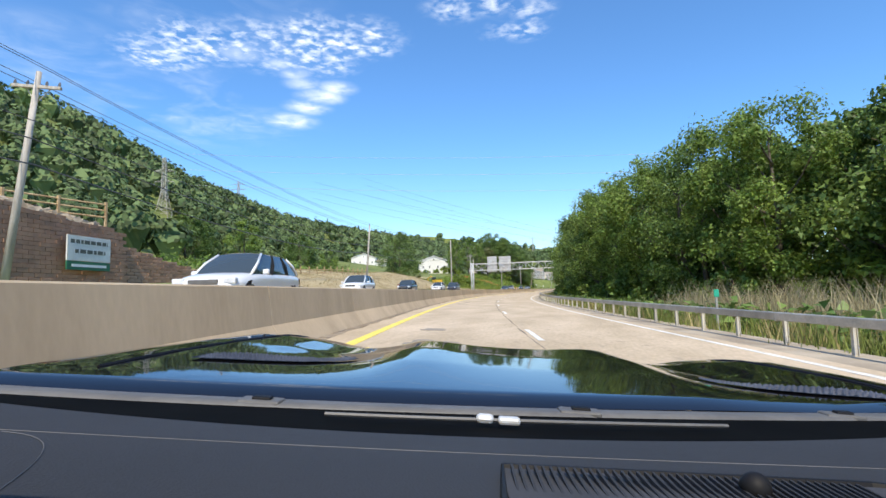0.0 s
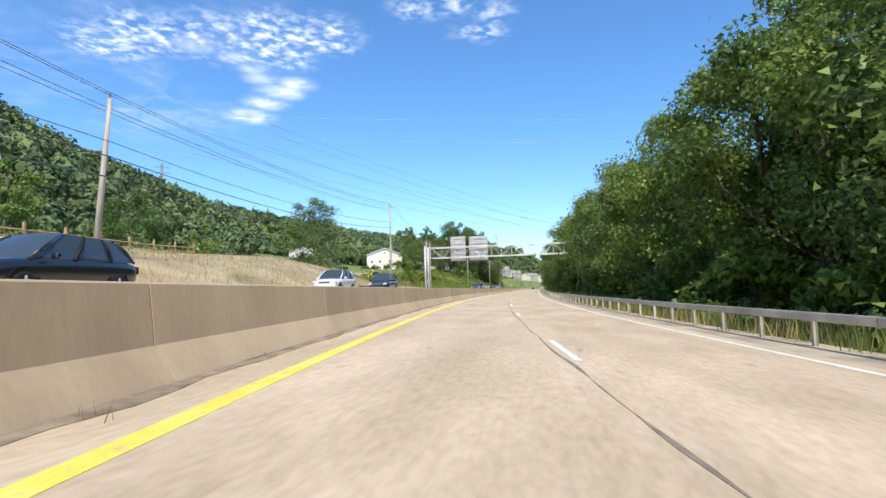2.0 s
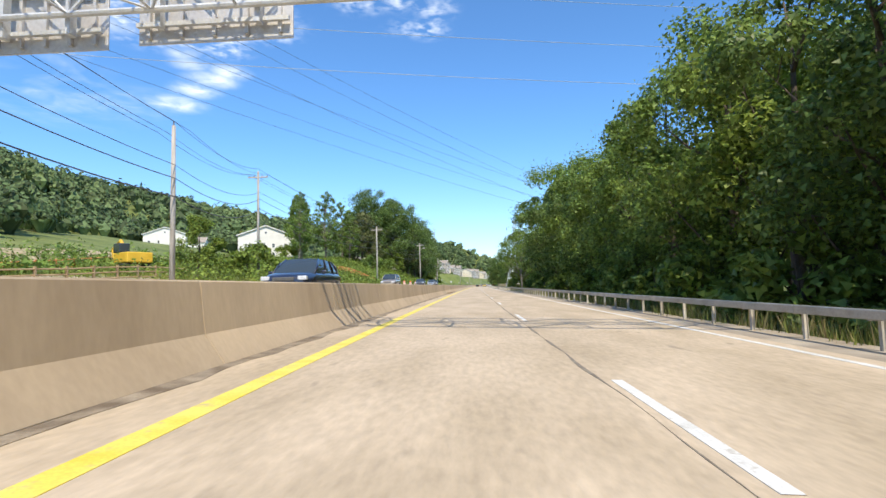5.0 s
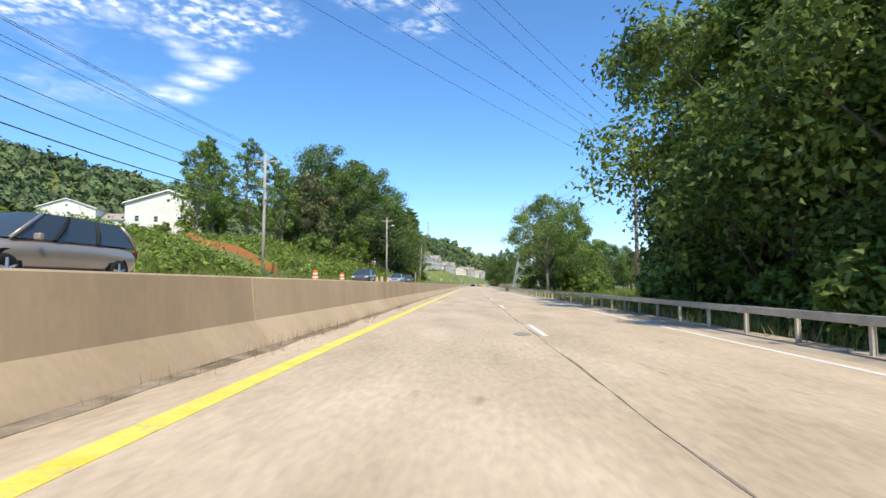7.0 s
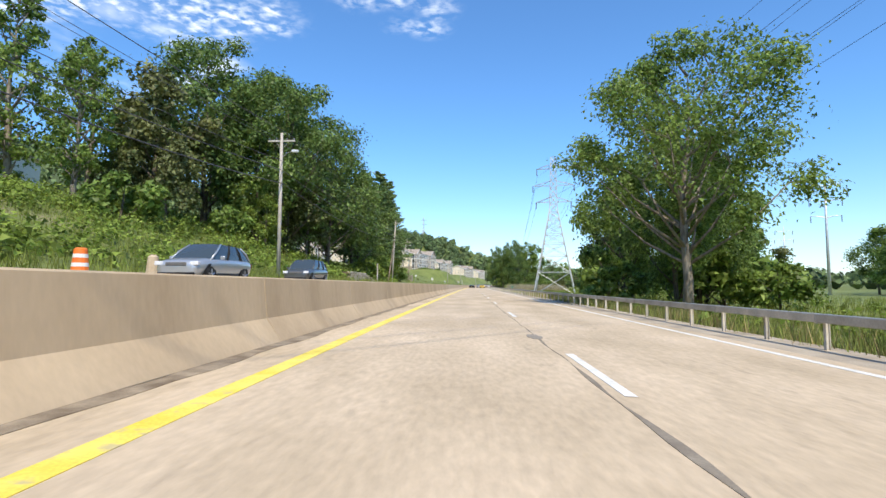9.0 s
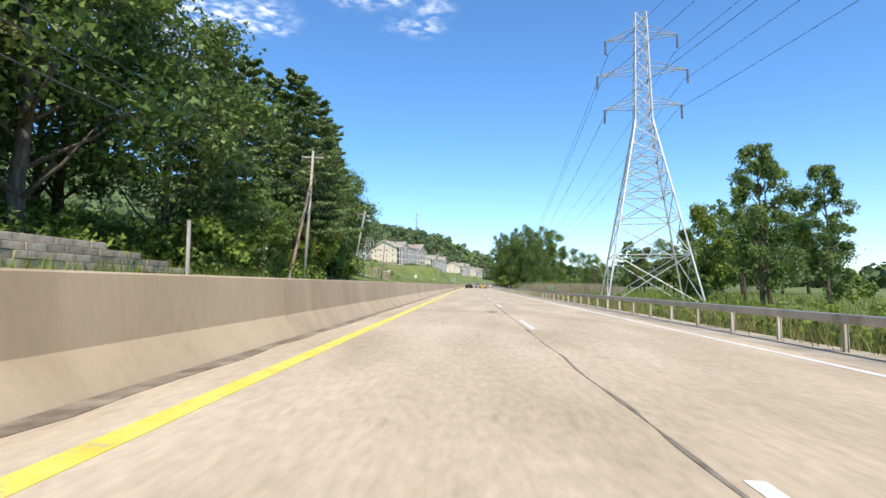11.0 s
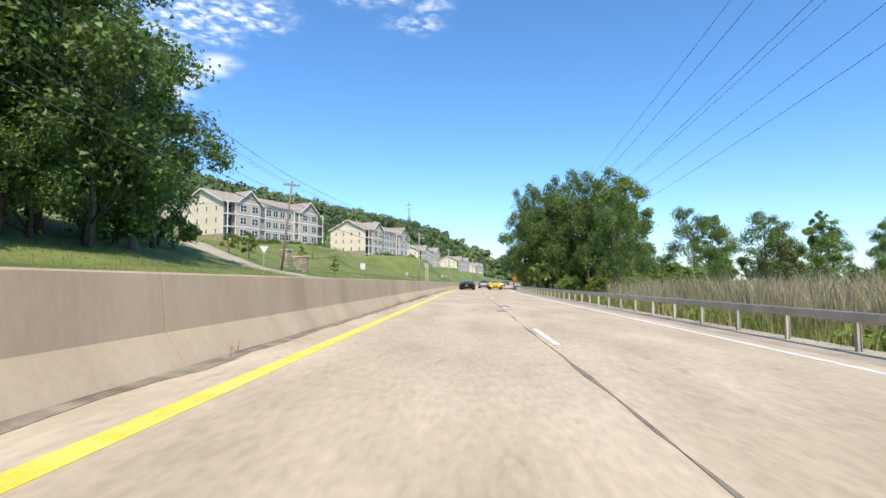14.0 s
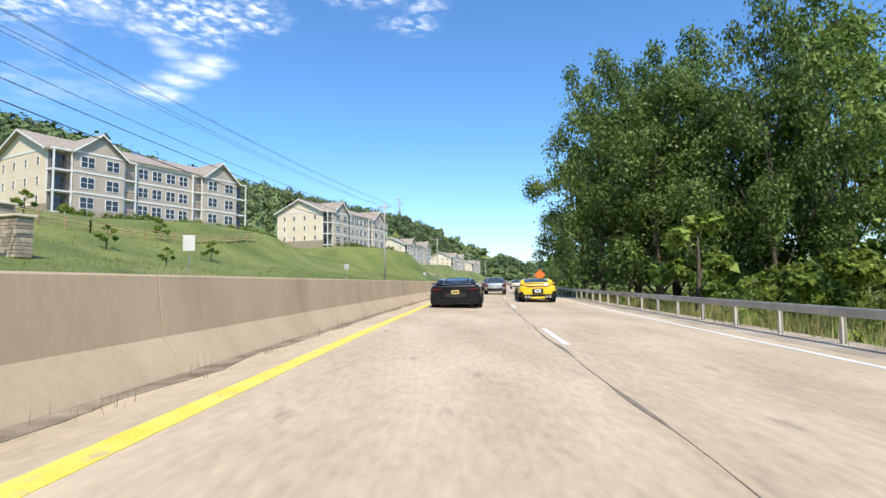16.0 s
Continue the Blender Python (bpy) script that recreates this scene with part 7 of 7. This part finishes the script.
    bmesh.ops.recalc_face_normals(sl, faces=sl.faces)
    part("windscreen_seal", sl, M["matte_black"], ob, "black band at the windscreen's foot", True)
    wip = part("wiper", tube(bmesh.new(), [(w, .768 + .15 * w + .12 * w * w, .802 + .002 * math.cos(w * 3)) for w in np.linspace(-.36, .24, 14)], .003, 6), M["cowl"], ob, "grey wiper arm lying at the foot of the glass")
    part("wiper_joint", bx(-.112, -.080, .744, .760, .799, .810, bevel=.004), M["steel"], wip)
    part("wiper_joint", bx(-.144, -.118, .744, .760, .799, .812, bevel=.006), M["steel"], wip)
    # unseen roof, added to keep sun off the dashboard, with pillars round the open windscreen
    rf = bmesh.new()
    g = []
    for i in range(9):
        w = -.56 + .14 * i
        g.append([rf.verts.new((w, v, 1.19 - .10 * w * w - .05 * (v + .45) ** 2)) for v in np.linspace(.06, -1.15, 9)])
    for i in range(8):
        for j in range(8):
            rf.faces.new((g[i][j], g[i][j + 1], g[i + 1][j + 1], g[i + 1][j]))
    bmesh.ops.solidify(rf, geom=rf.faces[:], thickness=.03)
    part("roof", rf, c, ob, smooth=True)
    for sg in (-1, 1):
        part("pillar", tube(bmesh.new(), [(sg * .84, .52, .80), (sg * .72, .30, 1.02), (sg * .56, .06, 1.145)], .03, 8), c, ob, smooth=True)
        part("pillar", tube(bmesh.new(), [(sg * .56, -1.13, 1.13), (sg * .72, -1.6, .98), (sg * .8, -1.85, .84)], [.05, .07, .05], 8), c, ob, smooth=True)
    # dashboard
    db = bmesh.new()
    nu, nv = 40, 14
    g = []
    for i in range(nu + 1):
        w = -.92 + 1.84 * i / nu
        v1 = edge_v(w)
        row = []
        for j in range(nv + 1):
            t = j / nv
            v = v1 + (-.10 - v1) * t
            row.append(db.verts.new((w, v, .806 + .058 * math.sin(min(1, t * 1.25) * math.pi / 2) - .10 * max(0, t - .55) ** 1.5)))
        g.append(row)
    for i in range(nu):
        for j in range(nv):
            db.faces.new((g[i][j], g[i][j + 1], g[i + 1][j + 1], g[i + 1][j]))
    bmesh.ops.recalc_face_normals(db, faces=db.faces)
    dash = part("dashboard", db, M["dash"], ob, "blue-grey padded leather dashboard", True)

    def dash_z(w, v):
        v1 = edge_v(w)
        t = max(0, (v1 - v) / (v1 + .10))
        return .806 + .058 * math.sin(min(1, t * 1.25) * math.pi / 2) - .10 * max(0, t - .55) ** 1.5

    part("seam", tube(bmesh.new(), [(w, .535 + .06 * w - .05 * w * w, dash_z(w, .535 + .06 * w - .05 * w * w) + .0002) for w in np.linspace(-.80, .80, 30)], .0006, 4), M["seam"], dash, "pale stitched seam")
    part("seam", tube(bmesh.new(), [(-.60 + .17 * t, .47 - .20 * t * t, dash_z(-.60 + .17 * t, .47 - .20 * t * t) + .0005) for t in np.linspace(0, 1, 14)], .0006, 4), M["seam"], dash, "pale stitched seam")
    sp = bmesh.new()
    rows = []
    for w in np.linspace(-.13, .27, 14):
        vf = .435 - .05 * max(0, w - .18) ** 1.2 * 6
        rows.append([sp.verts.new((w, vf, dash_z(w, vf) + .006)), sp.verts.new((w, .31, dash_z(w, .31) + .006))])
    for p, q in zip(rows, rows[1:]):
        sp.faces.new((p[0], p[1], q[1], q[0]))
    bmesh.ops.recalc_face_normals(sp, faces=sp.faces)
    grille = part("speaker_grille", sp, M["dash_dark"], dash, "ribbed dark speaker grille")
    for k in range(44):
        w = -.122 + .0062 * k
        part("rib", bx(w - .0010, w + .0010, .32, .42, dash_z(w, .38) + .004, dash_z(w, .38) + .0072), M["dash"], grille)
    part("grille_rim", tube(bmesh.new(), [(-.135, .31, dash_z(-.13, .31) + .005), (-.128, .435, dash_z(-.13, .435) + .006), (.17, .44, dash_z(.17, .44) + .006), (.235, .415, dash_z(.23, .415) + .006), (.275, .335, dash_z(.27, .335) + .006)], .0035, 6), M["trim_black"], grille)
    kb = bmesh.new()
    bmesh.ops.create_uvsphere(kb, u_segments=14, v_segments=10, radius=.011, matrix=Matrix.Translation((.055, .395, dash_z(.055, .395) + .010)))
    part("knob", kb, M["trim_black"], dash, "round black sensor knob", True)
    return ob


start_car()
